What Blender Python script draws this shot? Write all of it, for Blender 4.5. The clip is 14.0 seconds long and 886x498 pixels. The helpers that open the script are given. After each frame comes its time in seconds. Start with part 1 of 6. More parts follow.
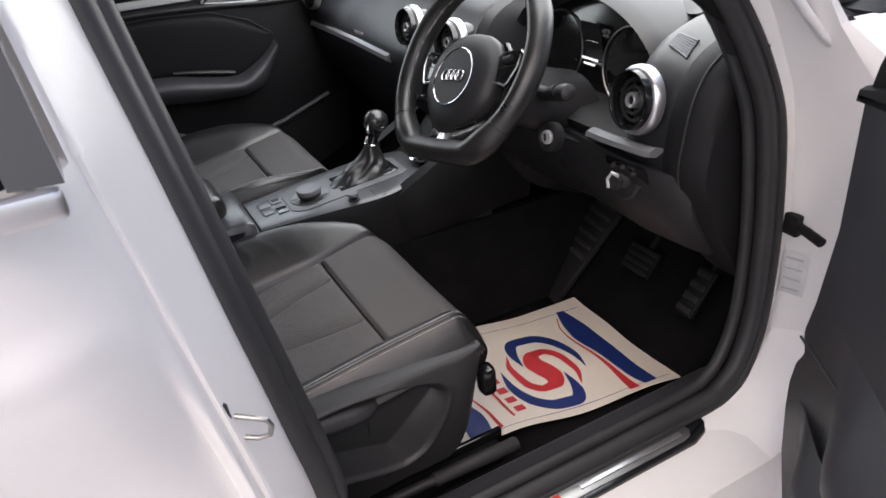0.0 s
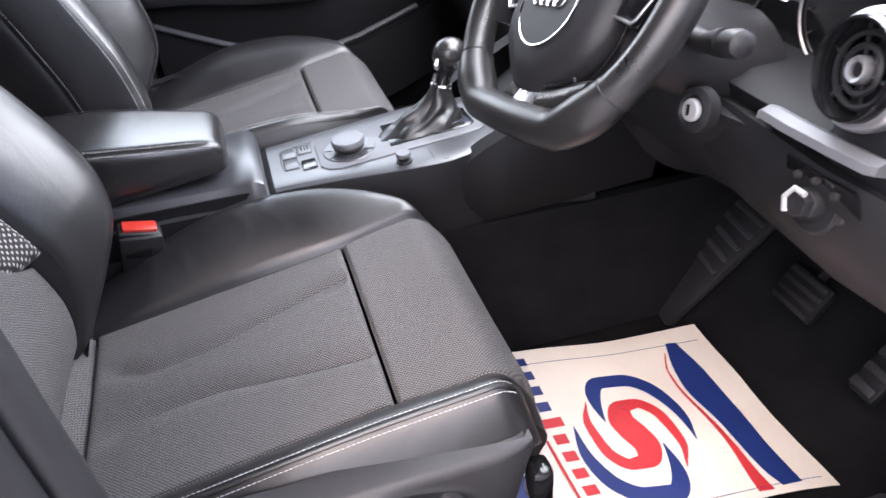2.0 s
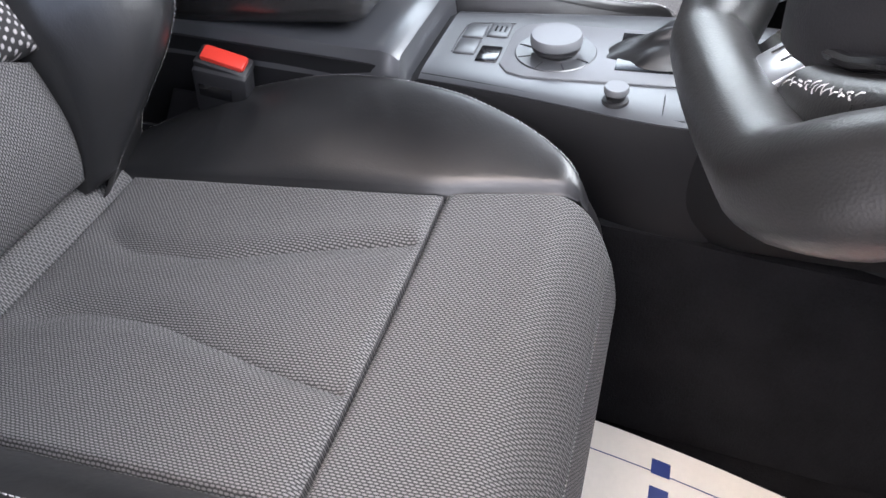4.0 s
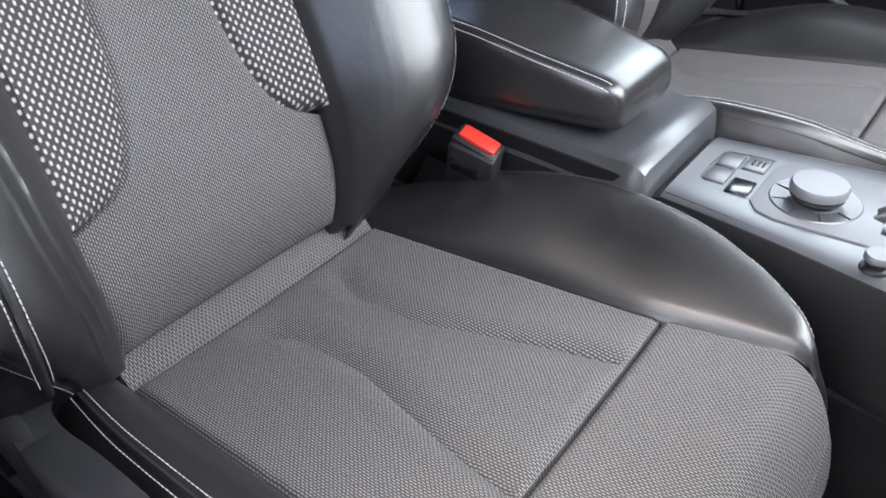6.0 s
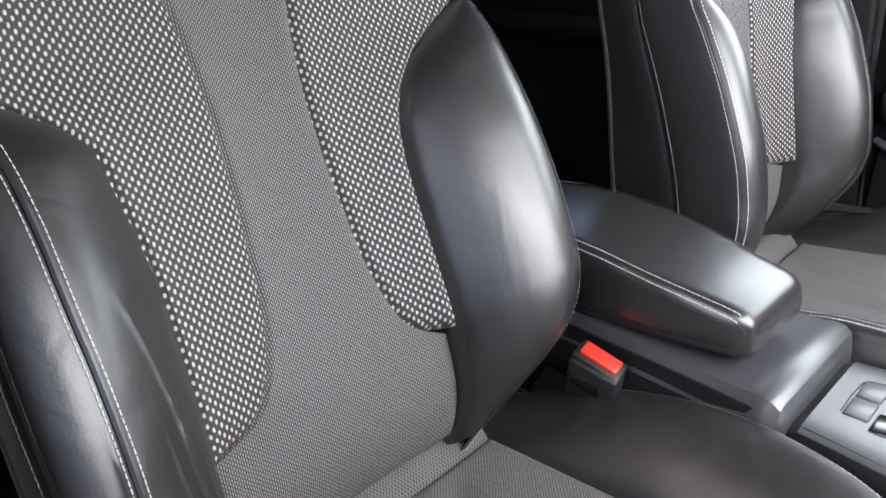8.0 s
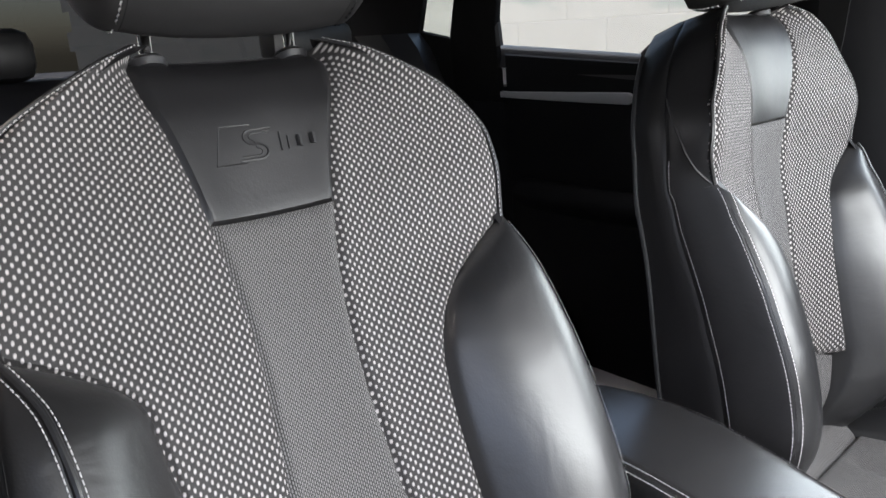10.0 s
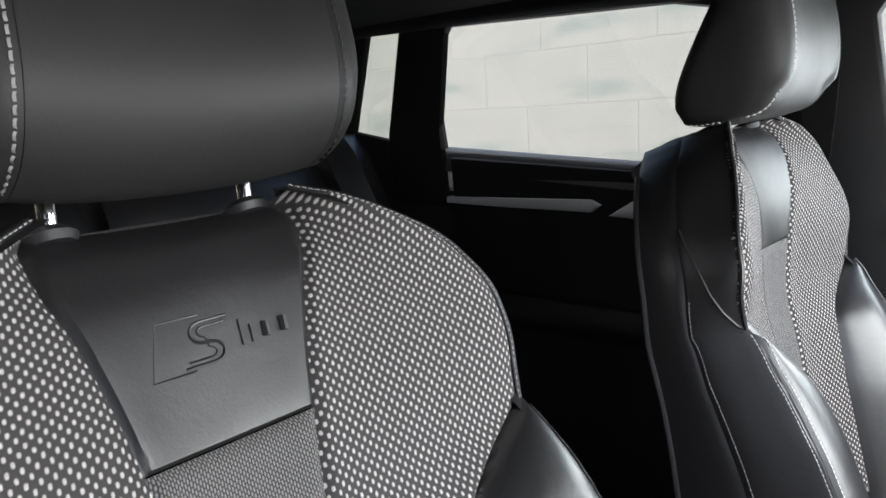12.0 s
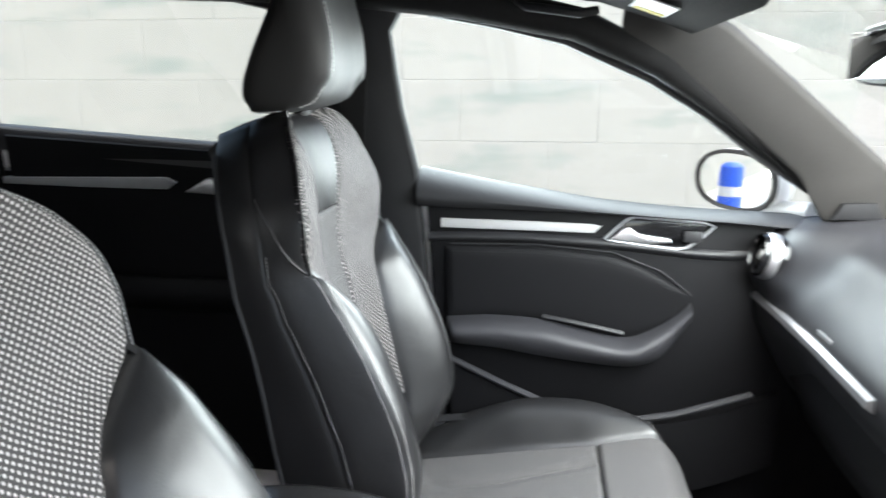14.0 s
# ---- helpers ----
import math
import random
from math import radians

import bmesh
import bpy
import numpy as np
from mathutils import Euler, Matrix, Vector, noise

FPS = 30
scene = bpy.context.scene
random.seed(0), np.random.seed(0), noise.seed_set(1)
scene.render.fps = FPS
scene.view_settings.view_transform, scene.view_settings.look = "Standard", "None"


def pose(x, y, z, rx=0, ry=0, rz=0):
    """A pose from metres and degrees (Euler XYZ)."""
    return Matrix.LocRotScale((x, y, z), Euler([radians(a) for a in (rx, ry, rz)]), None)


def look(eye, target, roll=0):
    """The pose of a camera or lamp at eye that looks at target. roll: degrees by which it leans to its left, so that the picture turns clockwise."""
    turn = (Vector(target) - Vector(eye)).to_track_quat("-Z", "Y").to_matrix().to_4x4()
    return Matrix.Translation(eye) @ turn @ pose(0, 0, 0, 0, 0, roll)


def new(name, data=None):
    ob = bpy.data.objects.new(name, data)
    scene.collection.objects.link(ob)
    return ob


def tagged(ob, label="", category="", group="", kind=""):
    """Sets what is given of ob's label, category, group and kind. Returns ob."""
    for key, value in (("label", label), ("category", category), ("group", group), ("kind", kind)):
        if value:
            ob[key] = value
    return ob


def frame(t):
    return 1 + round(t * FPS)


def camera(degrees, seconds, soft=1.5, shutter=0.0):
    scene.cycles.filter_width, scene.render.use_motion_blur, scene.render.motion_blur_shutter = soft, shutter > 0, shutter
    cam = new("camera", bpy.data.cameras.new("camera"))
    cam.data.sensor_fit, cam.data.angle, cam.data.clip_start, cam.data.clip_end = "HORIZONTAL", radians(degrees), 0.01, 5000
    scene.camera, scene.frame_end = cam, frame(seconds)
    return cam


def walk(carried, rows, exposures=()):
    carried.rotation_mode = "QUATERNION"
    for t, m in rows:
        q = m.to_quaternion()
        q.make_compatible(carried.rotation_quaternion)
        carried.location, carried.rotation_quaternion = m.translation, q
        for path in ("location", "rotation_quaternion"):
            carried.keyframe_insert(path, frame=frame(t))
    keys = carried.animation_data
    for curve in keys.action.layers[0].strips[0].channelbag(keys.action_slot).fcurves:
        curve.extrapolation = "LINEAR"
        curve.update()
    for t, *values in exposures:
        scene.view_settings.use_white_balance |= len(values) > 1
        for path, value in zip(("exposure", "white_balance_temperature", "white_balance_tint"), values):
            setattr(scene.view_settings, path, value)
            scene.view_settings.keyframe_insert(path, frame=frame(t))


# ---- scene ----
cam = camera(63.1, 14.0, shutter=0.25)
PATH = [
    (0, (0.043, -1.346, 1.176), (0.802, 0.217, 0.185), -5.5),
    (0.5, (0.087, -1.372, 1.203), (0.852, 0.207, 0.244), -6.4),
    (1, (0.147, -1.3, 1.178), (0.854, 0.283, 0.182), -6.4),
    (1.5, (0.205, -1.13, 1.137), (0.795, 0.459, 0.074), -5.2),
    (2, (0.272, -1.005, 1.061), (0.692, 0.572, -0.096), -4.3),
    (2.2, (0.305, -0.953, 1.038), (0.617, 0.61, -0.17), -4.6),
    (4.3, (0.508, -0.651, 0.903), (0.011, 0.697, -0.488), 1.3),
    (4.5, (0.516, -0.651, 0.91), (-0.023, 0.693, -0.47), 2.5),
    (5, (0.499, -0.662, 0.908), (-0.207, 0.646, -0.431), 2.5),
    (5.5, (0.49, -0.659, 0.908), (-0.36, 0.611, -0.382), 1.8),
    (6, (0.472, -0.658, 0.927), (-0.496, 0.588, -0.303), 0.6),
    (6.5, (0.461, -0.662, 0.937), (-0.611, 0.573, -0.214), -0.7),
    (7, (0.456, -0.662, 0.953), (-0.699, 0.574, -0.114), -1.2),
    (7.5, (0.448, -0.65, 0.98), (-0.792, 0.568, -0.01), -1.9),
    (8, (0.432, -0.651, 0.997), (-0.867, 0.576, 0.099), -2.0),
    (8.5, (0.425, -0.638, 1.015), (-0.936, 0.59, 0.216), -2.6),
    (9, (0.423, -0.636, 1.04), (-0.997, 0.581, 0.33), -3.3),
    (11.3, (0.286, -0.597, 1.135), (-1.118, 0.771, 0.741), -3.5),
    (11.5, (0.256, -0.58, 1.141), (-1.123, 0.817, 0.758), -3.5),
    (12, (0.217, -0.561, 1.137), (-1.09, 0.908, 0.77), -3.3),
    (12.5, (0.206, -0.553, 1.138), (-0.999, 1.001, 0.772), -2.9),
    (13, (0.189, -0.551, 1.134), (-0.845, 1.117, 0.747), -2.1),
    (13.5, (0.208, -0.606, 1.136), (-0.52, 1.21, 0.721), -1.1),
    (14, (0.27, -0.718, 1.153), (0.012, 1.212, 0.696), -0.0),
]
walk(cam, [(t, look(e, g, r)) for t, e, g, r in PATH], exposures=[(0, 0.38, 6900, 15), (0.5, 0.68, 6850, 16), (1.0, 0.86, 6750, 17), (2.2, 1.8, 6500, 19), (4.4, 1.80, 6500, 14), (5.2, 1.92, 6500, 13), (6.5, 1.93, 6650, 14), (7.5, 1.86, 6900, 16), (9, 1.88, 6850, 14), (11.3, 1.76, 6850, 12), (13, 1.84, 6800, 10), (14, 2.06, 6750, 7)])

# ---- world and light ----
world = bpy.data.worlds.new("world")
scene.world = world
world.use_nodes = True
wn, wl = world.node_tree.nodes, world.node_tree.links
sky = wn.new("ShaderNodeTexSky")
sky.sky_type = 'NISHITA'
sky.sun_disc = False
sky.sun_elevation = radians(55)
sky.sun_rotation = radians(214)
sky.air_density, sky.dust_density, sky.ozone_density = 1.0, 3.0, 1.0
wl.new(sky.outputs[0], wn["Background"].inputs[0])
wn["Background"].inputs[1].default_value = 0.15
sun_data = bpy.data.lights.new("sun", 'SUN')
sun_data.energy, sun_data.angle, sun_data.color = 1.05, radians(95), (1.0, 0.97, 0.94)
sun = new("sun", sun_data)
sun.matrix_world = look((-1.6, -2.4, 4.1), (0, 0, 0))
# sky light that falls through the windscreen
glow = bpy.data.lights.new("windscreen_daylight", 'AREA')
glow.shape, glow.size, glow.size_y, glow.energy, glow.color = 'RECTANGLE', 1.15, 0.75, 11, (0.93, 0.97, 1.0)
glow_ob = new("windscreen_daylight", glow)
glow_ob.matrix_world = look((.93, 0, 1.135), (.51, 0, .30))

# sky light that falls through the passenger's window
glow2 = bpy.data.lights.new("side_window_daylight", 'AREA')
glow2.shape, glow2.size, glow2.size_y, glow2.energy, glow2.color = 'RECTANGLE', 0.74, 0.29, 2.2, (0.82, 0.92, 1.0)
glow2_ob = new("side_window_daylight", glow2)
glow2_ob.matrix_world = look((.34, .790, 1.10), (.34, -.3, .98))

# ---- materials ----
def mat(name, base, rough=0.5, metal=0.0, coat=0.0, spec=0.5, bump=0.0, bump_scale=300.0, var=0.0, var_scale=6.0, stain=0.0, rvar=0.0, voronoi=False, wrinkle=0.0, coat_rough=0.2):
    m = bpy.data.materials.new(name)
    m.use_nodes = True
    n, l = m.node_tree.nodes, m.node_tree.links
    b = n["Principled BSDF"]
    b.inputs["Base Color"].default_value = (*base, 1)
    b.inputs["Roughness"].default_value = rough
    b.inputs["Metallic"].default_value = metal
    b.inputs["Coat Weight"].default_value = coat
    b.inputs["Coat Roughness"].default_value = coat_rough if coat < 0.7 else 0.03
    b.inputs["Specular IOR Level"].default_value = spec
    tc = n.new("ShaderNodeTexCoord")
    if var > 0:
        big = n.new("ShaderNodeTexNoise")
        big.inputs["Scale"].default_value, big.inputs["Detail"].default_value = var_scale, 6
        fine = n.new("ShaderNodeTexNoise")
        fine.inputs["Scale"].default_value, fine.inputs["Detail"].default_value = var_scale * 25, 3
        mixf = n.new("ShaderNodeMath")
        mixf.operation = 'MULTIPLY_ADD'
        mixf.inputs[1].default_value = 0.45
        l.new(tc.outputs["Object"], big.inputs["Vector"])
        l.new(tc.outputs["Object"], fine.inputs["Vector"])
        l.new(fine.outputs[0], mixf.inputs[0])
        l.new(big.outputs[0], mixf.inputs[2])
        mr = n.new("ShaderNodeMapRange")
        mr.inputs[1].default_value, mr.inputs[2].default_value = 0.35, 1.1
        mr.inputs[3].default_value, mr.inputs[4].default_value = 1 - var, 1 + var
        l.new(mixf.outputs[0], mr.inputs[0])
        mul = n.new("ShaderNodeMix")
        mul.data_type, mul.blend_type = 'RGBA', 'MULTIPLY'
        mul.inputs[0].default_value = 1
        mul.inputs[6].default_value = (*base, 1)
        l.new(mr.outputs[0], mul.inputs[7])
        l.new(mul.outputs[2], b.inputs["Base Color"])
        if rvar > 0:
            rr = n.new("ShaderNodeMapRange")
            rr.inputs[1].default_value, rr.inputs[2].default_value = 0.4, 1.0
            rr.inputs[3].default_value, rr.inputs[4].default_value = rough - rvar, rough + rvar
            l.new(mixf.outputs[0], rr.inputs[0])
            l.new(rr.outputs[0], b.inputs["Roughness"])
    if bump > 0:
        tex = n.new("ShaderNodeTexVoronoi" if voronoi else "ShaderNodeTexNoise")
        tex.inputs["Scale"].default_value = bump_scale
        l.new(tc.outputs["Object"], tex.inputs["Vector"])
        bp = n.new("ShaderNodeBump")
        bp.inputs["Strength"].default_value, bp.inputs["Distance"].default_value = bump, 0.001
        l.new(tex.outputs[0], bp.inputs["Height"])
        l.new(bp.outputs[0], b.inputs["Normal"])
        if wrinkle > 0:
            wr = n.new("ShaderNodeTexNoise")
            wr.inputs["Scale"].default_value, wr.inputs["Detail"].default_value, wr.inputs["Distortion"].default_value = 17, 6, 0.5
            l.new(tc.outputs["Object"], wr.inputs["Vector"])
            b2 = n.new("ShaderNodeBump")
            b2.inputs["Strength"].default_value, b2.inputs["Distance"].default_value = wrinkle, 0.006
            l.new(wr.outputs[0], b2.inputs["Height"])
            l.new(b2.outputs[0], bp.inputs["Normal"])
    return m


def math_node(n, l, op, a, b=None, c=None):
    k = n.new("ShaderNodeMath")
    k.operation = op
    for i, v in enumerate((a, b, c)):
        if v is None:
            continue
        if isinstance(v, (int, float)):
            k.inputs[i].default_value = v
        else:
            l.new(v, k.inputs[i])
    return k.outputs[0]


def dot_fabric(name, pitch_u, pitch_v, ru, rv, dark, light, depth, rough=0.75):
    """Woven cloth with staggered oval knots; UV in metres."""
    m = bpy.data.materials.new(name)
    m.use_nodes = True
    n, l = m.node_tree.nodes, m.node_tree.links
    b = n["Principled BSDF"]
    uv = n.new("ShaderNodeUVMap")
    wob = n.new("ShaderNodeTexNoise")
    wob.inputs["Scale"].default_value = 60
    l.new(uv.outputs[0], wob.inputs["Vector"])
    sep = n.new("ShaderNodeSeparateXYZ")
    l.new(uv.outputs[0], sep.inputs[0])
    jit = math_node(n, l, 'MULTIPLY_ADD', wob.outputs[0], 0.0016, -0.0008)
    u = math_node(n, l, 'DIVIDE', math_node(n, l, 'ADD', sep.outputs[0], jit), pitch_u)
    v = math_node(n, l, 'DIVIDE', math_node(n, l, 'ADD', sep.outputs[1], jit), pitch_v)

    def cell(du, dv):
        fu = math_node(n, l, 'SUBTRACT', math_node(n, l, 'FRACT', math_node(n, l, 'ADD', u, du)), 0.5)
        fv = math_node(n, l, 'SUBTRACT', math_node(n, l, 'FRACT', math_node(n, l, 'ADD', v, dv)), 0.5)
        su = math_node(n, l, 'POWER', math_node(n, l, 'ABSOLUTE', math_node(n, l, 'DIVIDE', fu, ru)), 2.4)
        sv = math_node(n, l, 'POWER', math_node(n, l, 'ABSOLUTE', math_node(n, l, 'DIVIDE', fv, rv)), 2.4)
        return math_node(n, l, 'SUBTRACT', 1.0, math_node(n, l, 'ADD', su, sv))
    h = math_node(n, l, 'MAXIMUM', math_node(n, l, 'MAXIMUM', cell(0, 0), cell(0.5, 0.5)), 0.0)
    mask = n.new("ShaderNodeMapRange")
    mask.inputs[1].default_value, mask.inputs[2].default_value = 0.0, 0.85
    l.new(h, mask.inputs[0])
    thread = n.new("ShaderNodeTexNoise")
    thread.inputs["Scale"].default_value = 900
    l.new(uv.outputs[0], thread.inputs["Vector"])
    tm = math_node(n, l, 'MULTIPLY', mask.outputs[0], math_node(n, l, 'MULTIPLY_ADD', thread.outputs[0], 0.9, 0.5))
    mix = n.new("ShaderNodeMix")
    mix.data_type = 'RGBA'
    mix.inputs[6].default_value, mix.inputs[7].default_value = (*dark, 1), (*light, 1)
    l.new(tm, mix.inputs[0])
    l.new(mix.outputs[2], b.inputs["Base Color"])
    b.inputs["Roughness"].default_value = rough
    b.inputs["Sheen Weight"].default_value = 0.04
    bp = n.new("ShaderNodeBump")
    bp.inputs["Strength"].default_value, bp.inputs["Distance"].default_value = 0.8, depth
    l.new(math_node(n, l, 'SQRT', h), bp.inputs["Height"])
    l.new(bp.outputs[0], b.inputs["Normal"])
    return m


M_LEATHER = mat("black_leather", (0.015, 0.015, 0.016), 0.38, spec=0.9, coat=0.34, coat_rough=0.25, wrinkle=0.24, bump=0.06, bump_scale=520, var=0.25, var_scale=9, rvar=0.08, voronoi=True)
M_LID = mat("armrest_leather", (0.024, 0.0235, 0.024), 0.26, spec=0.95, wrinkle=0.015, bump=0.04, bump_scale=520, var=0.10, var_scale=9, rvar=0.015, voronoi=True)
M_WORN = mat("worn_leather", (0.014, 0.0137, 0.0140), 0.38, spec=0.75, coat=0.16, coat_rough=0.25, wrinkle=0.3, bump=0.06, bump_scale=520, var=0.25, var_scale=9, rvar=0.08, voronoi=True)
M_RIM = mat("rim_leather", (0.018, 0.0175, 0.0175), 0.34, spec=0.8, wrinkle=0.05, bump=0.10, bump_scale=900, var=0.3, var_scale=14, rvar=0.10, voronoi=True)
M_HEAD = mat("headrest_leather", (0.022, 0.0214, 0.0216), 0.54, spec=0.42, wrinkle=0.1, bump=0.07, bump_scale=520, var=0.2, var_scale=9, rvar=0.05, voronoi=True)
M_LEATHER2 = mat("side_leather", (0.013, 0.0125, 0.0135), 0.42, spec=0.7, wrinkle=0.2, bump=0.07, bump_scale=520, var=0.25, var_scale=9, rvar=0.06, voronoi=True)
M_DOTS = dot_fabric("dotted_cloth", 0.0076, 0.0086, 0.185, 0.265, (0.031, 0.029, 0.029), (0.53, 0.497, 0.49), 0.0010)
M_RIB = dot_fabric("ribbed_cloth", 0.0040, 0.0041, 0.20, 0.49, (0.029, 0.0285, 0.0285), (0.215, 0.206, 0.204), 0.0004)
M_PLASTIC = mat("black_plastic", (0.018, 0.018, 0.020), 0.46, bump=0.25, bump_scale=900, var=0.2, var_scale=7, rvar=0.06)
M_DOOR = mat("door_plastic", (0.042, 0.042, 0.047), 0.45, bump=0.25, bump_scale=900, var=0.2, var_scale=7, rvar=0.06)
M_PLASTIC_D = mat("dark_soft_plastic", (0.0075, 0.0075, 0.0088), 0.60, spec=0.3, bump=0.25, bump_scale=800, var=0.2, var_scale=7)
M_DASH = mat("soft_dash_skin", (0.016, 0.0163, 0.019), 0.45, spec=0.6, coat=0.13, coat_rough=0.36, bump=0.05, bump_scale=700, var=0.15, var_scale=5, rvar=0.05, voronoi=True)
M_GLOSS = mat("piano_black", (0.008, 0.008, 0.009), 0.12, coat=0.5)
M_RUBBER = mat("black_rubber", (0.026, 0.026, 0.028), 0.5, bump=0.15, bump_scale=200, var=0.2, var_scale=12)
M_CARPET = mat("black_carpet", (0.011, 0.011, 0.0122), 0.95, spec=0.05, bump=0.9, bump_scale=500, var=0.4, var_scale=18)
M_CLOTHTOP = mat("black_headliner", (0.009, 0.0088, 0.009), 0.9, spec=0.15, bump=0.5, bump_scale=900, var=0.2, var_scale=8)
M_PILLAR = mat("grey_pillar_cloth", (0.042, 0.0405, 0.039), 0.85, spec=0.2, bump=0.4, bump_scale=900, var=0.15, var_scale=8)
M_WHITE = mat("white_paint", (0.84, 0.825, 0.825), 0.34, coat=0.35, spec=0.4, bump=0.04, bump_scale=1200, var=0.03, var_scale=3)
M_SATIN = mat("satin_silver", (0.72, 0.72, 0.74), 0.28, metal=0.9, var=0.05, var_scale=12)
M_CHROME = mat("chrome", (0.82, 0.82, 0.84), 0.08, metal=1.0)
M_CONSOLE = mat("console_soft_paint", (0.046, 0.048, 0.053), 0.34, spec=1.0, coat=0.25, coat_rough=0.3, bump=0.03, bump_scale=900, var=0.1, var_scale=6)
M_SILVER = mat("silver_paint", (0.50, 0.50, 0.51), 0.35, metal=0.1, var=0.06, var_scale=14)
M_STEEL = mat("bare_steel", (0.42, 0.41, 0.40), 0.35, metal=1.0, var=0.2, var_scale=30)
M_RED = mat("red_plastic", (0.62, 0.045, 0.03), 0.35, var=0.1, var_scale=40)
M_FRAME = mat("satin_frame", (0.38, 0.39, 0.41), 0.36, metal=0.5, var=0.06, var_scale=14)
# black trim plastic, base darkened to hold the passenger side's shade
M_TRIM_SHADED = mat("shaded_trim_skin", (0.0065, 0.0065, 0.0075), 0.60, spec=0.2, bump=0.25, bump_scale=800, var=0.2, var_scale=7)
M_SEATTRIM = mat("seat_side_plastic", (0.032, 0.032, 0.034), 0.42, spec=0.6, bump=0.2, bump_scale=900, var=0.2, var_scale=7, rvar=0.05)
M_LEDGE = mat("ledge_skin", (0.022, 0.0225, 0.025), 0.60, spec=0.35, bump=0.05, bump_scale=700, var=0.12, var_scale=6, voronoi=True)
M_SELECT = mat("selector_frame", (0.18, 0.186, 0.198), 0.44, metal=0.25, var=0.05, var_scale=14)
M_THREAD = mat("pale_thread", (0.56, 0.55, 0.55), 0.75, bump=0.4, bump_scale=3000)
M_PAPER = mat("cream_paper", (0.80, 0.74, 0.66), 0.55, bump=0.25, bump_scale=60, var=0.08, var_scale=8)
M_INKBLUE = mat("blue_ink", (0.012, 0.03, 0.16), 0.5, var=0.15, var_scale=20)
M_INKRED = mat("red_ink", (0.58, 0.035, 0.045), 0.5, var=0.15, var_scale=20)
M_PRINT = mat("white_print", (0.6, 0.6, 0.6), 0.5)
M_LABEL = mat("silver_sticker", (0.66, 0.66, 0.67), 0.4, var=0.1, var_scale=60)
M_STONE = mat("pale_stone", (0.272, 0.273, 0.259), 0.6, bump=0.3, bump_scale=60, var=0.10, var_scale=2.5)
sn, sl = M_STONE.node_tree.nodes, M_STONE.node_tree.links
s_in = sn["Principled BSDF"].inputs["Base Color"].links[0].from_socket
s_geo, s_map, s_noise = sn.new("ShaderNodeNewGeometry"), sn.new("ShaderNodeMapping"), sn.new("ShaderNodeTexNoise")
s_map.inputs["Scale"].default_value = (1.0, 1.0, 3.6)
s_noise.inputs["Scale"].default_value, s_noise.inputs["Detail"].default_value = 1.7, 3
s_rng, s_mix = sn.new("ShaderNodeMapRange"), sn.new("ShaderNodeMix")
s_rng.inputs[1].default_value, s_rng.inputs[2].default_value, s_rng.inputs[4].default_value = 0.56, 0.70, 0.85
s_mix.data_type = 'RGBA'
s_mix.inputs[7].default_value = (0.185, 0.215, 0.205, 1)
sl.new(s_geo.outputs["Position"], s_map.inputs["Vector"])
sl.new(s_map.outputs[0], s_noise.inputs["Vector"])
sl.new(s_noise.outputs[0], s_rng.inputs[0])
sl.new(s_rng.outputs[0], s_mix.inputs[0])
sl.new(s_in, s_mix.inputs[6])
sl.new(s_mix.outputs[2], sn["Principled BSDF"].inputs["Base Color"])
M_GROUT = mat("grey_grout", (0.29, 0.29, 0.277), 0.8, bump=0.3, bump_scale=80, var=0.1)
M_GROUND = mat("concrete_paving", (0.52, 0.51, 0.50), 0.8, bump=0.4, bump_scale=40, var=0.15, var_scale=1.5)
M_TIMBER = mat("orange_timber", (0.42, 0.19, 0.07), 0.6, bump=0.3, bump_scale=40, var=0.3, var_scale=4)
M_BLUE = mat("blue_paint", (0.02, 0.10, 0.62), 0.4, var=0.1)
M_TYRE = mat("tyre_rubber", (0.016, 0.016, 0.016), 0.7, bump=0.3, bump_scale=120, var=0.2)

M_GLASS = bpy.data.materials.new("window_glass")
M_GLASS.use_nodes = True
gn, gl = M_GLASS.node_tree.nodes, M_GLASS.node_tree.links
tr, gs, mx = gn.new("ShaderNodeBsdfTransparent"), gn.new("ShaderNodeBsdfGlossy"), gn.new("ShaderNodeMixShader")
tr.inputs[0].default_value = (0.94, 0.97, 0.95, 1)
gs.inputs["Roughness"].default_value = 0.02
fr = gn.new("ShaderNodeLayerWeight")
f5 = math_node(gn, gl, 'POWER', fr.outputs[1], 5.0)
gl.new(math_node(gn, gl, 'MULTIPLY_ADD', f5, 0.92, 0.05), mx.inputs[0])
gl.new(tr.outputs[0], mx.inputs[1])
gl.new(gs.outputs[0], mx.inputs[2])
gl.new(mx.outputs[0], gn["Material Output"].inputs[0])
M_TINT = M_GLASS.copy()
M_TINT.name = "tinted_glass"
for nd in M_TINT.node_tree.nodes:
    if nd.type == 'BSDF_TRANSPARENT':
        nd.inputs[0].default_value = (0.05, 0.053, 0.055, 1)
M_REARGLASS = M_GLASS.copy()
M_REARGLASS.name = "rear_side_glass"
for nd in M_REARGLASS.node_tree.nodes:
    if nd.type == 'BSDF_TRANSPARENT':
        nd.inputs[0].default_value = (0.80, 0.83, 0.80, 1)
M_MIRROR = mat("mirror_glass", (0.88, 0.9, 0.9), 0.02, metal=1.0)
M_SCREEN = bpy.data.materials.new("display_glow")
M_SCREEN.use_nodes = True
sb = M_SCREEN.node_tree.nodes["Principled BSDF"]
sb.inputs["Base Color"].default_value = (0.02, 0.02, 0.02, 1)
sb.inputs["Emission Color"].default_value = (0.9, 0.92, 1, 1)
sb.inputs["Emission Strength"].default_value = 1.2

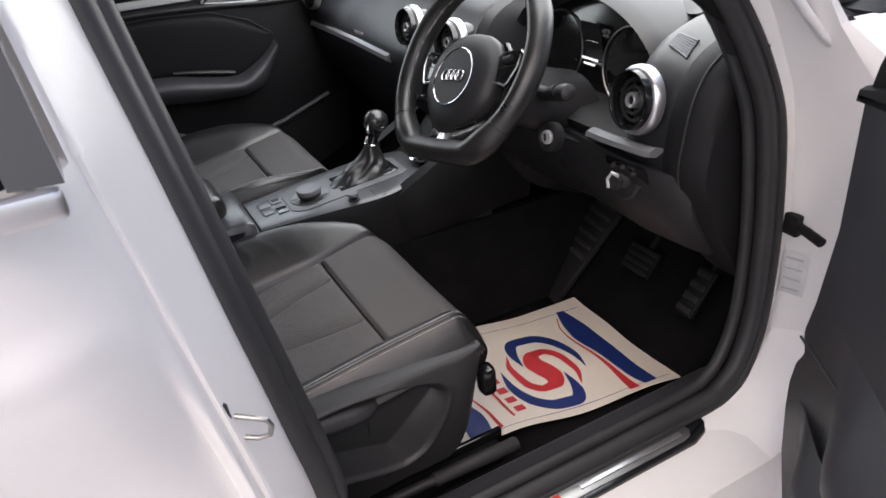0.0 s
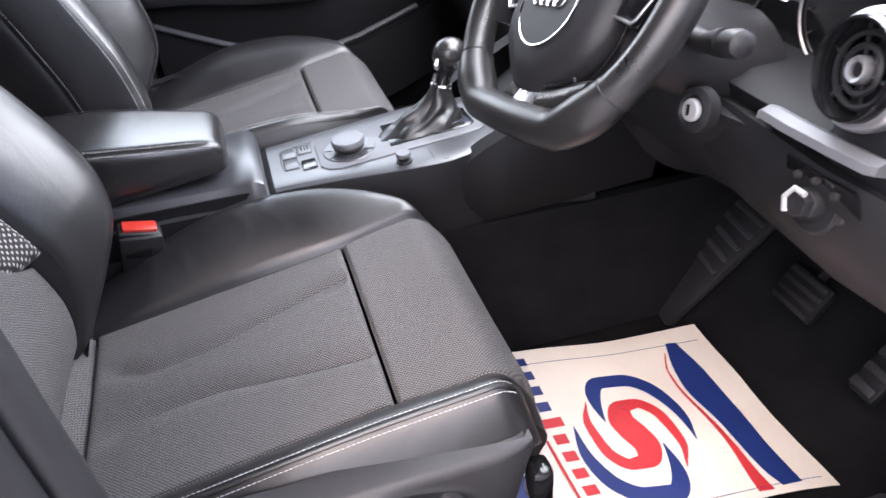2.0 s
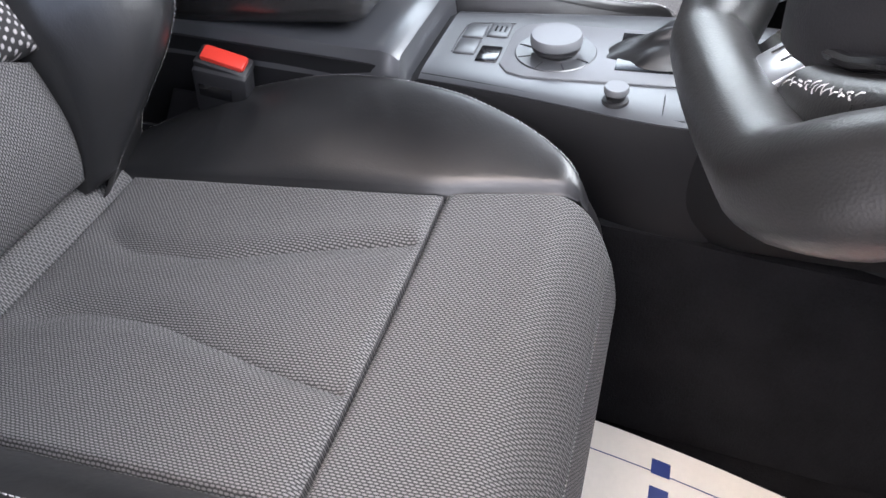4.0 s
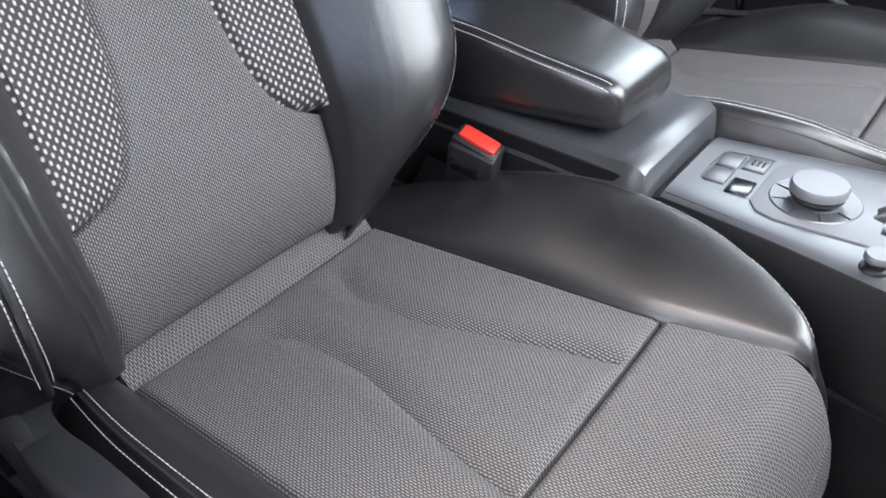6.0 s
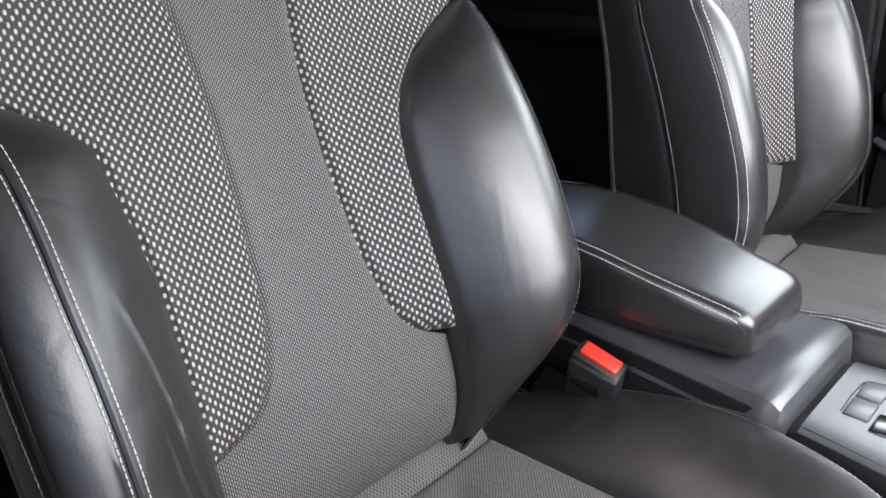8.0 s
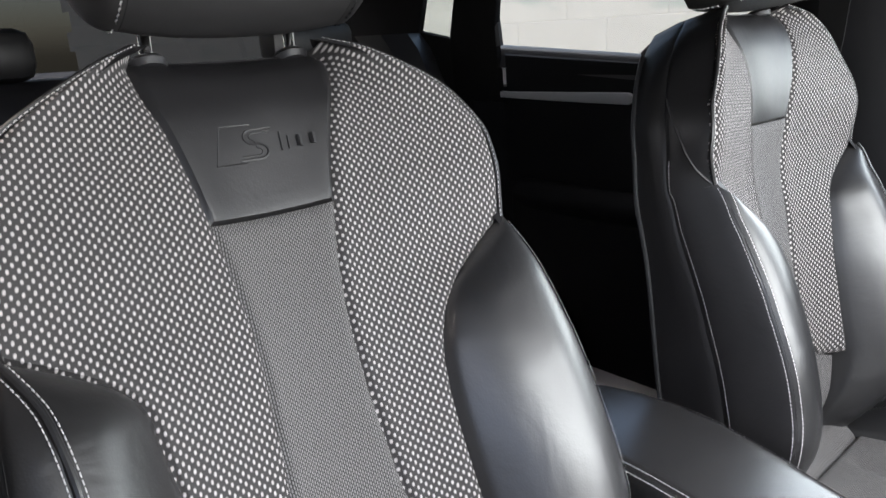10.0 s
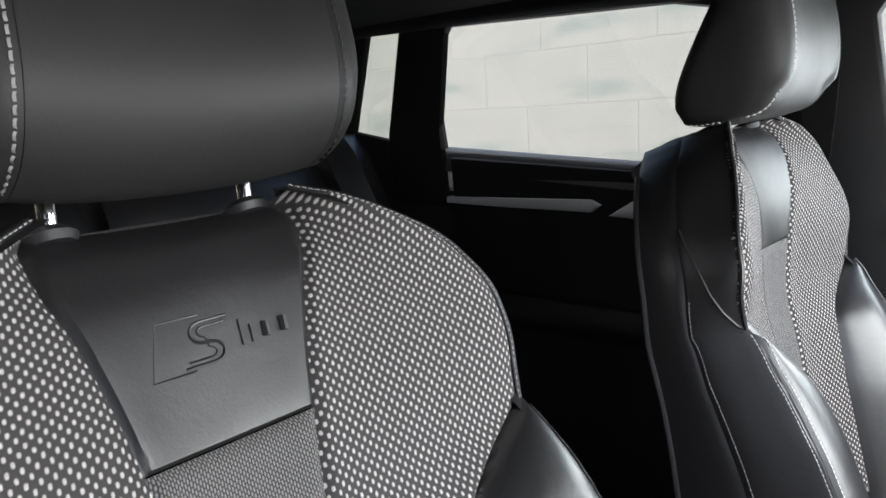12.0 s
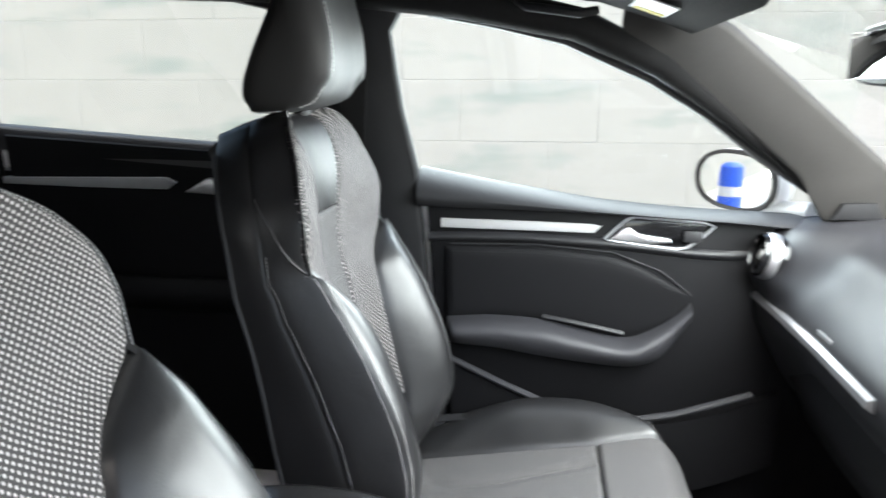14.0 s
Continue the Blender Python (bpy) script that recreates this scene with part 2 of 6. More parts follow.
# ---- mesh helpers ----
BASE = {}


def thing(name, loc, label, category, group="", kind=""):
    ob = new(name)
    ob.location = loc
    ob.empty_display_size = 0.05
    BASE[ob.name] = Vector(loc)
    return tagged(ob, label, category, group, kind)


def finish(name, bm, material, base, sharp=38):
    bm.transform(Matrix.Translation(-base))
    me = bpy.data.meshes.new(name)
    bm.to_mesh(me)
    bm.free()
    me.materials.append(material)
    for p in me.polygons:
        p.use_smooth = True
    me.set_sharp_from_angle(angle=radians(sharp))
    return me


def part(name, bm, material, parent, label="", sharp=38):
    base = BASE[parent.name]
    ob = new(name, finish(name, bm, material, base, sharp))
    ob.parent = parent
    BASE[ob.name] = base
    return tagged(ob, label)


def solid(name, bm, material, label, category, kind="", group="", base=(0, 0, 0), sharp=38):
    ob = new(name, finish(name, bm, material, Vector(base), sharp))
    ob.location = base
    BASE[ob.name] = Vector(base)
    return tagged(ob, label, category, group, kind)


def spline(xs, ys):
    """A smooth curve through the given knots (limited slopes, no overshoot)."""
    xs, ys = np.array(xs, float), np.array(ys, float)
    h, d = np.diff(xs), np.diff(ys) / np.diff(xs)
    m = np.zeros(len(xs))
    m[0], m[-1] = d[0], d[-1]
    for i in range(1, len(xs) - 1):
        if d[i - 1] * d[i] > 0:
            m[i] = 2 * d[i - 1] * d[i] / (d[i - 1] + d[i])

    def f(x):
        x = min(max(x, xs[0]), xs[-1])
        i = min(max(int(np.searchsorted(xs, x)) - 1, 0), len(h) - 1)
        t = (x - xs[i]) / h[i]
        return float((1 + 2 * t) * (1 - t) ** 2 * ys[i] + t * (1 - t) ** 2 * h[i] * m[i] + t * t * (3 - 2 * t) * ys[i + 1] + t * t * (t - 1) * h[i] * m[i + 1])
    return f


def smooth(a, b, x):
    t = min(max((x - a) / (b - a), 0.0), 1.0)
    return t * t * (3 - 2 * t)


def steps(n, edge=True):
    """Even steps from 0 to 1, with extra lines close to both ends for a rolled edge."""
    core = [i / n for i in range(n + 1)]
    return sorted(set([0, 0.012, 0.035] + core[1:-1] + [0.965, 0.988, 1])) if edge else core


def sheet(fn, ss, ts, skirt=None, uvfn=None):
    """A grid of points fn(s, t); skirt: a vector by which a rim is drawn in, so that the piece has depth."""
    bm = bmesh.new()
    uvl = bm.loops.layers.uv.new("UVMap") if uvfn else None
    rows = [[bm.verts.new(fn(s, t)) for t in ts] for s in ss]
    uvs = {}
    if uvfn:
        for i, s in enumerate(ss):
            for j, t in enumerate(ts):
                uvs[rows[i][j]] = uvfn(s, t)
    faces = []
    for i in range(len(ss) - 1):
        for j in range(len(ts) - 1):
            faces.append(bm.faces.new((rows[i][j], rows[i + 1][j], rows[i + 1][j + 1], rows[i][j + 1])))
    if skirt is not None:
        ring = [rows[i][0] for i in range(len(ss))] + [rows[-1][j] for j in range(1, len(ts))]
        ring += [rows[i][-1] for i in range(len(ss) - 2, -1, -1)] + [rows[0][j] for j in range(len(ts) - 2, 0, -1)]
        low = [bm.verts.new(v.co + Vector(skirt)) for v in ring]
        for v, w in zip(ring, low):
            uvs[w] = uvs.get(v, (0, 0))
        for i in range(len(ring)):
            k = (i + 1) % len(ring)
            try:
                faces.append(bm.faces.new((ring[k], ring[i], low[i], low[k])))
            except ValueError:
                pass
    if uvfn:
        for f in faces:
            for lp in f.loops:
                lp[uvl].uv = uvs.get(lp.vert, (0, 0))
    bmesh.ops.remove_doubles(bm, verts=bm.verts, dist=1e-5)
    bmesh.ops.recalc_face_normals(bm, faces=bm.faces)
    return bm


def loft(rings, caps=True, closed=True):
    bm = bmesh.new()
    vs = [[bm.verts.new(p) for p in r] for r in rings]
    n = len(rings[0])
    for a, b in zip(vs, vs[1:]):
        for i in range(n if closed else n - 1):
            bm.faces.new((a[i], a[(i + 1) % n], b[(i + 1) % n], b[i]))
    if caps and closed:
        bm.faces.new(vs[0][::-1])
        bm.faces.new(vs[-1])
    bmesh.ops.recalc_face_normals(bm, faces=bm.faces)
    return bm


def tube(points, r, n=10, closed=False, flat=1.0, normal=None):
    """A round (or flattened) bar along points. r: a number or one for each point."""
    pts = [Vector(p) for p in points]
    rings, side = [], None
    for i, p in enumerate(pts):
        if closed:
            d = (pts[(i + 1) % len(pts)] - pts[i - 1]).normalized()
        else:
            d = (pts[min(i + 1, len(pts) - 1)] - pts[max(i - 1, 0)]).normalized()
        if normal is not None:
            side = d.cross(Vector(normal)).normalized()
        elif side is None:
            side = d.orthogonal().normalized()
        else:
            side = (side - d * side.dot(d)).normalized()
        up = side.cross(d).normalized()
        rr = r[i] if isinstance(r, (list, tuple)) else r
        rings.append([p + side * (rr * math.cos(2 * math.pi * k / n)) + up * (rr * flat * math.sin(2 * math.pi * k / n)) for k in range(n)])
    if closed:
        rings.append(rings[0])
        bm = loft(rings, caps=False)
        bmesh.ops.remove_doubles(bm, verts=bm.verts, dist=1e-6)
        return bm
    return loft(rings)


def box(c, size, bevel=0.004, rot=None, segs=2):
    bm = bmesh.new()
    bmesh.ops.create_cube(bm, size=1)
    bm.transform(Matrix.Diagonal((*size, 1)))
    if bevel > 0:
        bmesh.ops.bevel(bm, geom=bm.edges[:], offset=min(bevel, min(size) * 0.45), segments=segs, profile=0.5, affect='EDGES')
    if rot is not None:
        bm.transform(rot.to_4x4())
    bm.transform(Matrix.Translation(c))
    return bm


def prism(outline, place, d0, d1, bevel=0.004):
    """An outline of 2D points, drawn out from depth d0 to d1; place(a, b, d) gives the point."""
    bm = bmesh.new()
    lo = [bm.verts.new(place(a, b, d0)) for a, b in outline]
    hi = [bm.verts.new(place(a, b, d1)) for a, b in outline]
    bm.faces.new(lo[::-1])
    top = bm.faces.new(hi)
    n = len(outline)
    for i in range(n):
        bm.faces.new((lo[i], lo[(i + 1) % n], hi[(i + 1) % n], hi[i]))
    bmesh.ops.recalc_face_normals(bm, faces=bm.faces)
    if bevel > 0:
        bmesh.ops.bevel(bm, geom=list(top.edges), offset=bevel, segments=2, profile=0.5, affect='EDGES')
    return bm


def lathe(profile, centre, axis, n=28, caps=True):
    """Turned shape: profile of (radius, height) along axis from centre."""
    q = Vector((0, 0, 1)).rotation_difference(Vector(axis).normalized()).to_matrix()
    rings = [[Vector(centre) + q @ Vector((r * math.cos(2 * math.pi * k / n), r * math.sin(2 * math.pi * k / n), h)) for k in range(n)] for r, h in profile]
    return loft(rings, caps=caps)


def join(*bms):
    out = bmesh.new()
    for b in bms:
        me = bpy.data.meshes.new("tmp")
        b.to_mesh(me)
        b.free()
        out.from_mesh(me)
        bpy.data.meshes.remove(me)
    return out


def dashes(points, normal, length=0.0038, gap=0.0012, width=0.00085, height=0.0006):
    """A row of stitches along a line, lying on the surface."""
    pts = [Vector(p) for p in points]
    run, segs = 0.0, []
    lens = [(b - a).length for a, b in zip(pts, pts[1:])]
    total = sum(lens)

    def at(d):
        for a, b, k in zip(pts, pts[1:], lens):
            if d <= k or b is pts[-1]:
                return a.lerp(b, min(d / max(k, 1e-9), 1))
            d -= k
    bm = bmesh.new()
    while run + length < total:
        a, b = at(run), at(run + length)
        d = (b - a).normalized()
        nn = Vector(normal(a)) if callable(normal) else Vector(normal)
        nn = (nn - d * nn.dot(d)).normalized()
        s = d.cross(nn) * width * 0.5
        m = (a + b) / 2 + nn * height
        v = [bm.verts.new(p) for p in (a - s, a + s, m - s + d * length * .2, m + s + d * length * .2, m - s - d * length * .2, m + s - d * length * .2, b - s, b + s)]
        for q in ((0, 1, 5, 4), (4, 5, 3, 2), (2, 3, 7, 6)):
            bm.faces.new([v[k] for k in q])
        run += length + gap
    return bm

# ---- seats ----
f_half = spline([-.02, .03, .07, .12, .17, .3, .4, .45, .475, .5, .54, .6, .65, .68, .70], [.140, .165, .195, .228, .245, .25, .247, .243, .248, .252, .250, .218, .160, .118, .092])
f_half_p = spline([-.04, .03, .07, .12, .17, .3, .4, .45, .475, .5, .54, .6, .65, .68, .70], [.205, .222, .236, .245, .240, .24, .238, .236, .243, .250, .244, .207, .176, .142, .100])
f_rim_p = spline([0, .06, .12, .2, .3, .4, .454, .5, .55, .6, .65, .68], [.030, .004, -.008, -.008, -.018, -.027, -.019, -.020, -.022, -.023, -.019, -.008])
f_bol = spline([-.02, .05, .09, .143, .273, .33, .379, .405, .43, .455], [.10, .11, .117, .1235, .123, .128, .142, .162, .198, .243])
f_strip = spline([.143, .150, .166, .21, .25, .39, .45, .52, .61, .65, .68, .70], [.1225, .099, .078, .060, .053, .046, .051, .063, .083, .095, .098, .0895])
f_wc = spline([-.02, .02, .06, .10, .16, .25, .35, .45, .55, .62, .67, .70], [-.04, -.012, .02, .037, .045, .042, .038, .038, .042, .044, .036, .014])
f_bh = spline([-.02, .05, .12, .2, .3, .38, .42, .455], [.0, .030, .064, .068, .062, .046, .030, .010])
f_cho = spline([-.06, 0, .1, .25, .35, .42, .44, .452], [.205, .218, .230, .232, .236, .238, .232, .218])
f_cbh = spline([-.04, 0, .1, .2, .3, .38, .42, .45], [.008, .018, .044, .057, .048, .03, .016, .004])
f_ch = spline([-.06, 0, .1, .25, .32, .38, .42, .452], [.200, .226, .252, .258, .248, .225, .20, .168])


f_pleat = spline([0, .02, .07, .13, .2, .265, .324], [.054, .052, .037, .038, .052, .067, .077])

f_ridge = spline([.05, .12, .18, .24, .29, .34, .40, .45], [.190, .203, .204, .206, .209, .211, .218, .238])


f_side = spline([-.06, .03, .12, .25, .40, .52, .60, .66, .70], [.205, .222, .238, .243, .243, .240, .210, .165, .110])


def crease(q, v):
    """Stretch creases in the leather of the outer bolster."""
    h = 0.0
    for c, b, v0, v1, k in ((.30, .9, .05, .30, .0016), (.40, 1.3, .03, .22, .0012), (.22, .7, .07, .20, .0010), (.72, -.6, .10, .24, .0010), (.50, .5, .30, .42, .0009)):
        d = q - c - b * (v - .16) ** 2 * 9
        h += k * math.exp(-(d / .015) ** 2) * smooth(v0, v0 + .06, v) * (1 - smooth(v1 - .06, v1, v))
    return h


def back_depth(a, v, sink=0.0, fh=None, shift=0.0):
    """Height of the upholstery over the backrest's plane; sink: how much deeper the cloth lies."""
    half = (fh or f_half)(v)
    E = f_bol(v) + shift if v < .455 else half
    S = f_strip(v) if v > .143 else E
    dip = sink * smooth(.60, .42, v) * (1 - smooth(.30, 1.0, a / half))
    if a <= S or v <= .143 and a <= E:
        return f_wc(v) + .008 * (a / max(S, 1e-6)) ** 2 - dip
    if a <= E + 1e-7:
        p = min((a - S) / max(E - S, 1e-6), 1)
        roll = .010 * max(0, (p - .85) / .15) ** 2 * smooth(.44, .50, v)
        return f_wc(v) + .008 + (.022 + .018 * smooth(.43, .52, v)) * p ** 1.4 - roll - dip
    q = min((a - E) / max(half - E, 1e-6), 1)
    lead = f_wc(v) + .008 + (.022 if v > .143 else .022 * smooth(.0, .143, v)) - dip * (1 - smooth(0, .55, q))
    return lead + f_bh(v) * (math.sin(math.pi * .62 * q ** .9) - .10 * q ** 6)


def seat(name, cy, dx, dz, lean, out, label, by=0.0, wide=1.0, badge=True, wing_fwd=0.0, sink=0.0, low=0.0):
    fh = f_half if badge else f_half_p

    def depth_at(a, v, shift=0.0):
        return back_depth(a, v, sink, fh, shift)
    root = thing(name, (.2 + dx, cy, .22), label, "car seat", "front seats")
    A = radians(27 - lean)
    O = Vector((.02 + dx, cy, .46 + dz))
    V, W, Y = Vector((-math.sin(A), 0, math.cos(A))), Vector((math.cos(A), 0, math.sin(A))), Vector((0, 1, 0))
    B = radians(9.2)
    CV, CW = Vector((math.cos(B), 0, math.sin(B))), Vector((-math.sin(B), 0, math.cos(B)))

    def bp(u, v, w):
        v = v if v < .55 else .55 + (v - .55) * .87 if v < .70 else v - .0195
        return bp_raw(u, v, w)

    def bp_raw(u, v, w):
        w -= low * smooth(.42, .12, v)
        w += wing_fwd * smooth(.44, .54, v) * smooth(.07, .24, abs(u)) * (1 - smooth(.70, .72, v))
        if not badge and v < .70:
            w += f_rim_p(v) * smooth(.40, 1.0, abs(u) / fh(v)) * smooth(-.06, .03, w)
        return O + V * v + W * w + Y * (u * wide + by - .028 + .09 * v)

    def cp(u, s, h):
        return O + CV * s + CW * h + Y * u

    # backrest

    def panel(nm, lo, hi, v0, v1, material, parent, n=16, m=36, groove=.005, uv=True, label=""):
        ss, ts = steps(n), steps(m)

        def fn(s, t):
            v = v0(s) * (1 - t) + v1(s) * t if callable(v0) else v0 + (v1 - v0) * t
            u = lo(v) + (hi(v) - lo(v)) * s
            edge = min(s, 1 - s) * abs(hi(v) - lo(v))
            edge = min(edge, min(t, 1 - t) * (.5 if not callable(v0) else .5))
            h = depth_at(abs(u), v, edge_bol(v, 1 if u > 0 else -1) - f_bol(v) if v < .44 else 0)
            if nm == "backrest_bolster" and badge:
                q = (abs(u) - f_bol(v)) / max(fh(v) - f_bol(v), 1e-6)
                h += crease(q, v) * (1.5 if u * out > 0 else .10)
            return bp(u, v, h - groove * math.exp(-(edge / .0035) ** 2))

        def uvf(s, t):
            v = v0 + (v1 - v0) * t
            return (lo(v) + (hi(v) - lo(v)) * s, v * 1.02)
        return part(nm, sheet(fn, ss, ts, -W * .02, uvf if uv else None), material, parent, label)

    def edge_bol(v, side):
        """Seam between cloth and bolster; it sits a little wider on the outer side."""
        return f_bol(v) + (.012 * smooth(.41, .34, v) if side == out else -.005 * smooth(.41, .34, v) + .030 * smooth(.17, -.02, v))

    shell_bm = sheet(lambda s, t: bp((2 * s - 1) * f_side(-.02 + .72 * t) * (.99 - .05 * t), -.02 + .72 * t, -.062 - .035 * (1 - (2 * s - 1) ** 2) * math.sin(math.pi * min(t * 1.2, 1) * .5)), steps(16), steps(24), W * .03)
    shell = part("backrest_shell", shell_bm, M_PLASTIC_D, root, "hard black plastic seat back shell")
    strip = panel("backrest_centre", lambda v: -(f_strip(v) if v > .143 else edge_bol(v, -1)), lambda v: (f_strip(v) if v > .143 else edge_bol(v, 1)), .028 if badge else -.02, .5155, M_RIB, root, 18, 44, label="grey finely ribbed cloth centre panel")
    pad = panel("shoulder_pad", lambda v: -f_strip(v), lambda v: f_strip(v), .5165, .698, M_LEATHER2, root, 16, 18, label="black leather pad with an embossed badge")
    for sg, side in ((-1, "a"), (1, "b")):
        lo = (lambda v: f_strip(v)) if sg > 0 else (lambda v: -f_strip(v))
        hi = (lambda v: edge_bol(v, 1) if v < .455 else fh(v)) if sg > 0 else (lambda v: -(edge_bol(v, -1) if v < .455 else fh(v)))
        panel("dotted_insert", lo, hi, .1445, .698, M_DOTS, root, 18, 56, label="black cloth insert with staggered white knots")
        lo2 = (lambda v: edge_bol(v, 1)) if sg > 0 else (lambda v: -edge_bol(v, -1))
        hi2 = (lambda v: fh(v)) if sg > 0 else (lambda v: -fh(v))
        bol = panel("backrest_bolster", lo2, hi2, .015 if badge else -.035, .4545, M_WORN if badge and sg == out else M_LEATHER, root, 64 if badge else 20, 70 if badge else 36, uv=False, label="smooth black leather side bolster")
        line = [bp(sg * (fh(v) - .004), v, depth_at(fh(v) - .004, v) + .0006) for v in np.linspace(.0, .45, 60)]
        if sg != out:
            part("stitching", dashes(line, W + Y * sg * .6), M_THREAD, bol, "pale twin stitching")
        else:
            # twin-stitched welt along the crest
            crest = lambda v, d: bp(sg * (f_ridge(v) + d), v, depth_at(f_ridge(v) + d, v, (edge_bol(v, sg) - f_bol(v)) if v < .44 else 0) + (crease((f_ridge(v) + d - f_bol(v)) / (fh(v) - f_bol(v)), v) * 1.5 if badge else 0))
            for d in (-.0048, .0048):
                part("stitching", dashes([crest(v, d) + W * .0008 for v in np.linspace(.06, .448, 60)], W + Y * sg * .3), M_THREAD, bol, "pale twin stitching")
            part("welt", tube([crest(v, .0) + W * .0002 for v in np.linspace(.05, .448, 40)], .0030, 8), M_LEATHER, bol)
        line = [bp(sg * (fh(v) + .004), v, depth_at(fh(v) - .001, v) - .006) for v in np.linspace(.0, .45, 60)]
        part("stitching", dashes(line, W * .5 + Y * sg), M_THREAD, bol, "pale twin stitching")
        # piping that runs along the rim of the shoulder
        rim = [bp(sg * (fh(v) + .0005), v, depth_at(fh(v), v) - .001) for v in np.linspace(.455, .699, 30)]
        pip = part("piping", tube(rim, .0026, 6), M_LEATHER2, root)
        part("stitching", dashes([p + W * .0022 - Y * sg * .002 for p in rim], W + Y * sg * .3, .0034, .0018, .0009), M_THREAD, pip, "pale rim stitching")
        # side of the backrest, in two leather panels

        def side_fn(s, t, k0, k1):
            v = -.02 + .72 * s
            d = k0 + (k1 - k0) * t
            e = min(t, 1 - t) * abs(k1 - k0) * .12
            w0 = depth_at(fh(v), v) - .002
            w = w0 + (-.064 - w0) * d
            bulge = .012 * math.sin(math.pi * d) - .002 * math.exp(-(e / .0025) ** 2)
            k = smooth(.0, .45, d)
            return bp(sg * (fh(v) * (1 - k) + f_side(v) * k + bulge), v, w)
        sp = part("side_panel", sheet(lambda s, t: side_fn(s, t, 0, .46), steps(36), steps(8), -Y * sg * .01), M_LEATHER2, root)
        part("side_panel", sheet(lambda s, t: side_fn(s, t, .46, 1), steps(36), steps(8), -Y * sg * .01), M_LEATHER2, root)
        line = [side_fn(s, .90, 0, .46) + Y * sg * .0008 for s in np.linspace(.05, .72, 60)]
        part("stitching", dashes(line, Y * sg), M_THREAD, sp, "pale stitching")
        part("shell_edge", tube([side_fn(s, 1, .46, 1) + Y * sg * .002 for s in np.linspace(.02, .95, 40)], .0035, 8), M_PLASTIC, root)
        cap = [(.52, .95), (.505, .80), (.49, .60), (.475, .40), (.462, .20), (.456, .04)] if badge else [(.578, .96), (.56, .88), (.53, .72), (.50, .52), (.478, .30), (.462, .12), (.455, .02)]
        part("shoulder_seam", tube([side_fn((v + .02) / .72, d, 0, .46) + Y * sg * .0006 for v, d in cap], .0018, 6), M_LEATHER2, sp)
    # top closure behind the pad
    part("backrest_top", sheet(lambda s, t: bp((2 * s - 1) * (.105 + .02 * t), .699 + .012 * math.sin(math.pi * t) - .02 * t * abs(2 * s - 1), .016 - .10 * t), steps(12), steps(6), -V * .02), M_LEATHER2, root)

    # embossed badge on the pad: a leaning open outline, a curled mark and four bars
    def badge_tube(pts, r):
        out_pts = []
        for u, v in pts:
            out_pts.append(bp_raw((u + .028 - .09 * v - by) / wide if wide != 1 else u + .028 - .09 * v, v, depth_at(abs(u - .02), v) + .0001))
        return tube(out_pts, r, 6)
    mk = [badge_tube([(.022, .6015), (-.008, .602), (-.021, .566), (.009, .566)], .0009)]
    arc = lambda cx, cyy, r, a0, a1, k=10: [(cx + r * 1.25 * math.cos(radians(a0 + (a1 - a0) * i / k)), cyy + r * math.sin(radians(a0 + (a1 - a0) * i / k))) for i in range(k + 1)]
    curl = [(.041, .5965)] + arc(.021, .5895, .0070, 90, 270) + arc(.024, .5755, .0070, 90, -90) + [(.003, .5685)]
    mk.append(badge_tube(curl, .0013))
    curl2 = [(.038, .5930)] + arc(.022, .5895, .0035, 90, 270, 6) + arc(.023, .5755, .0035, 90, -90, 6) + [(.006, .5720)]
    mk.append(badge_tube(curl2, .0009))
    mk.append(badge_tube([(.0485, .591), (.0465, .573)], .0011))
    mk.append(badge_tube([(.0555, .586), (.0540, .5730)], .0011))
    mk.append(badge_tube([(.0650, .5740), (.0665, .5845)], .0030))
    mk.append(badge_tube([(.0785, .5740), (.0800, .5845)], .0032))
    if badge:
        part("embossed_badge", join(*mk), M_LEATHER2, pad, "embossed leather badge with plain raised shapes")

    # headrest with two posts
    prof = [(.030, .704), (.062, .712), (.088, .742), (.100, .79), (.102, .85), (.092, .91), (.066, .955), (.030, .975), (-.008, .966), (-.030, .93), (-.036, .87), (-.030, .80), (-.012, .735), (.008, .708)]

    def dense(pr, k=3):
        outp = []
        for i in range(len(pr)):
            p0, p1, p2, p3 = (np.array(pr[(i + j) % len(pr)]) for j in (-1, 0, 1, 2))
            for q in range(k):
                t = q / k
                outp.append(tuple(.5 * ((2 * p1) + (-p0 + p2) * t + (2 * p0 - 5 * p1 + 4 * p2 - p3) * t * t + (-p0 + 3 * p1 - 3 * p2 + p3) * t ** 3)))
        return outp
    if lean > 4:
        prof = [(a, b - .009) for a, b in [(.030, .702), (.062, .708), (.092, .738), (.108, .79), (.114, .85), (.117, .91), (.116, .955), (.108, .984), (.094, .978), (.082, .93), (.046, .87), (-.018, .80), (-.052, .752), (-.044, .720)]]
    pr = dense(prof)
    cw, cv = sum(p[0] for p in pr) / len(pr), sum(p[1] for p in pr) / len(pr)

    def ring(u, k, fwd):
        return [bp(u, cv + (b - cv) * k, cw + (a - cw) * k + fwd) for a, b in pr]
    us = np.linspace(-1, 1, 25)
    mid = [ring(.106 * u, 1 - .03 * abs(u) ** 3, .036 + .010 * u * u) for u in us]
    part("headrest_cushion", loft(mid, caps=False), M_HEAD, root, "smooth black leather headrest front")
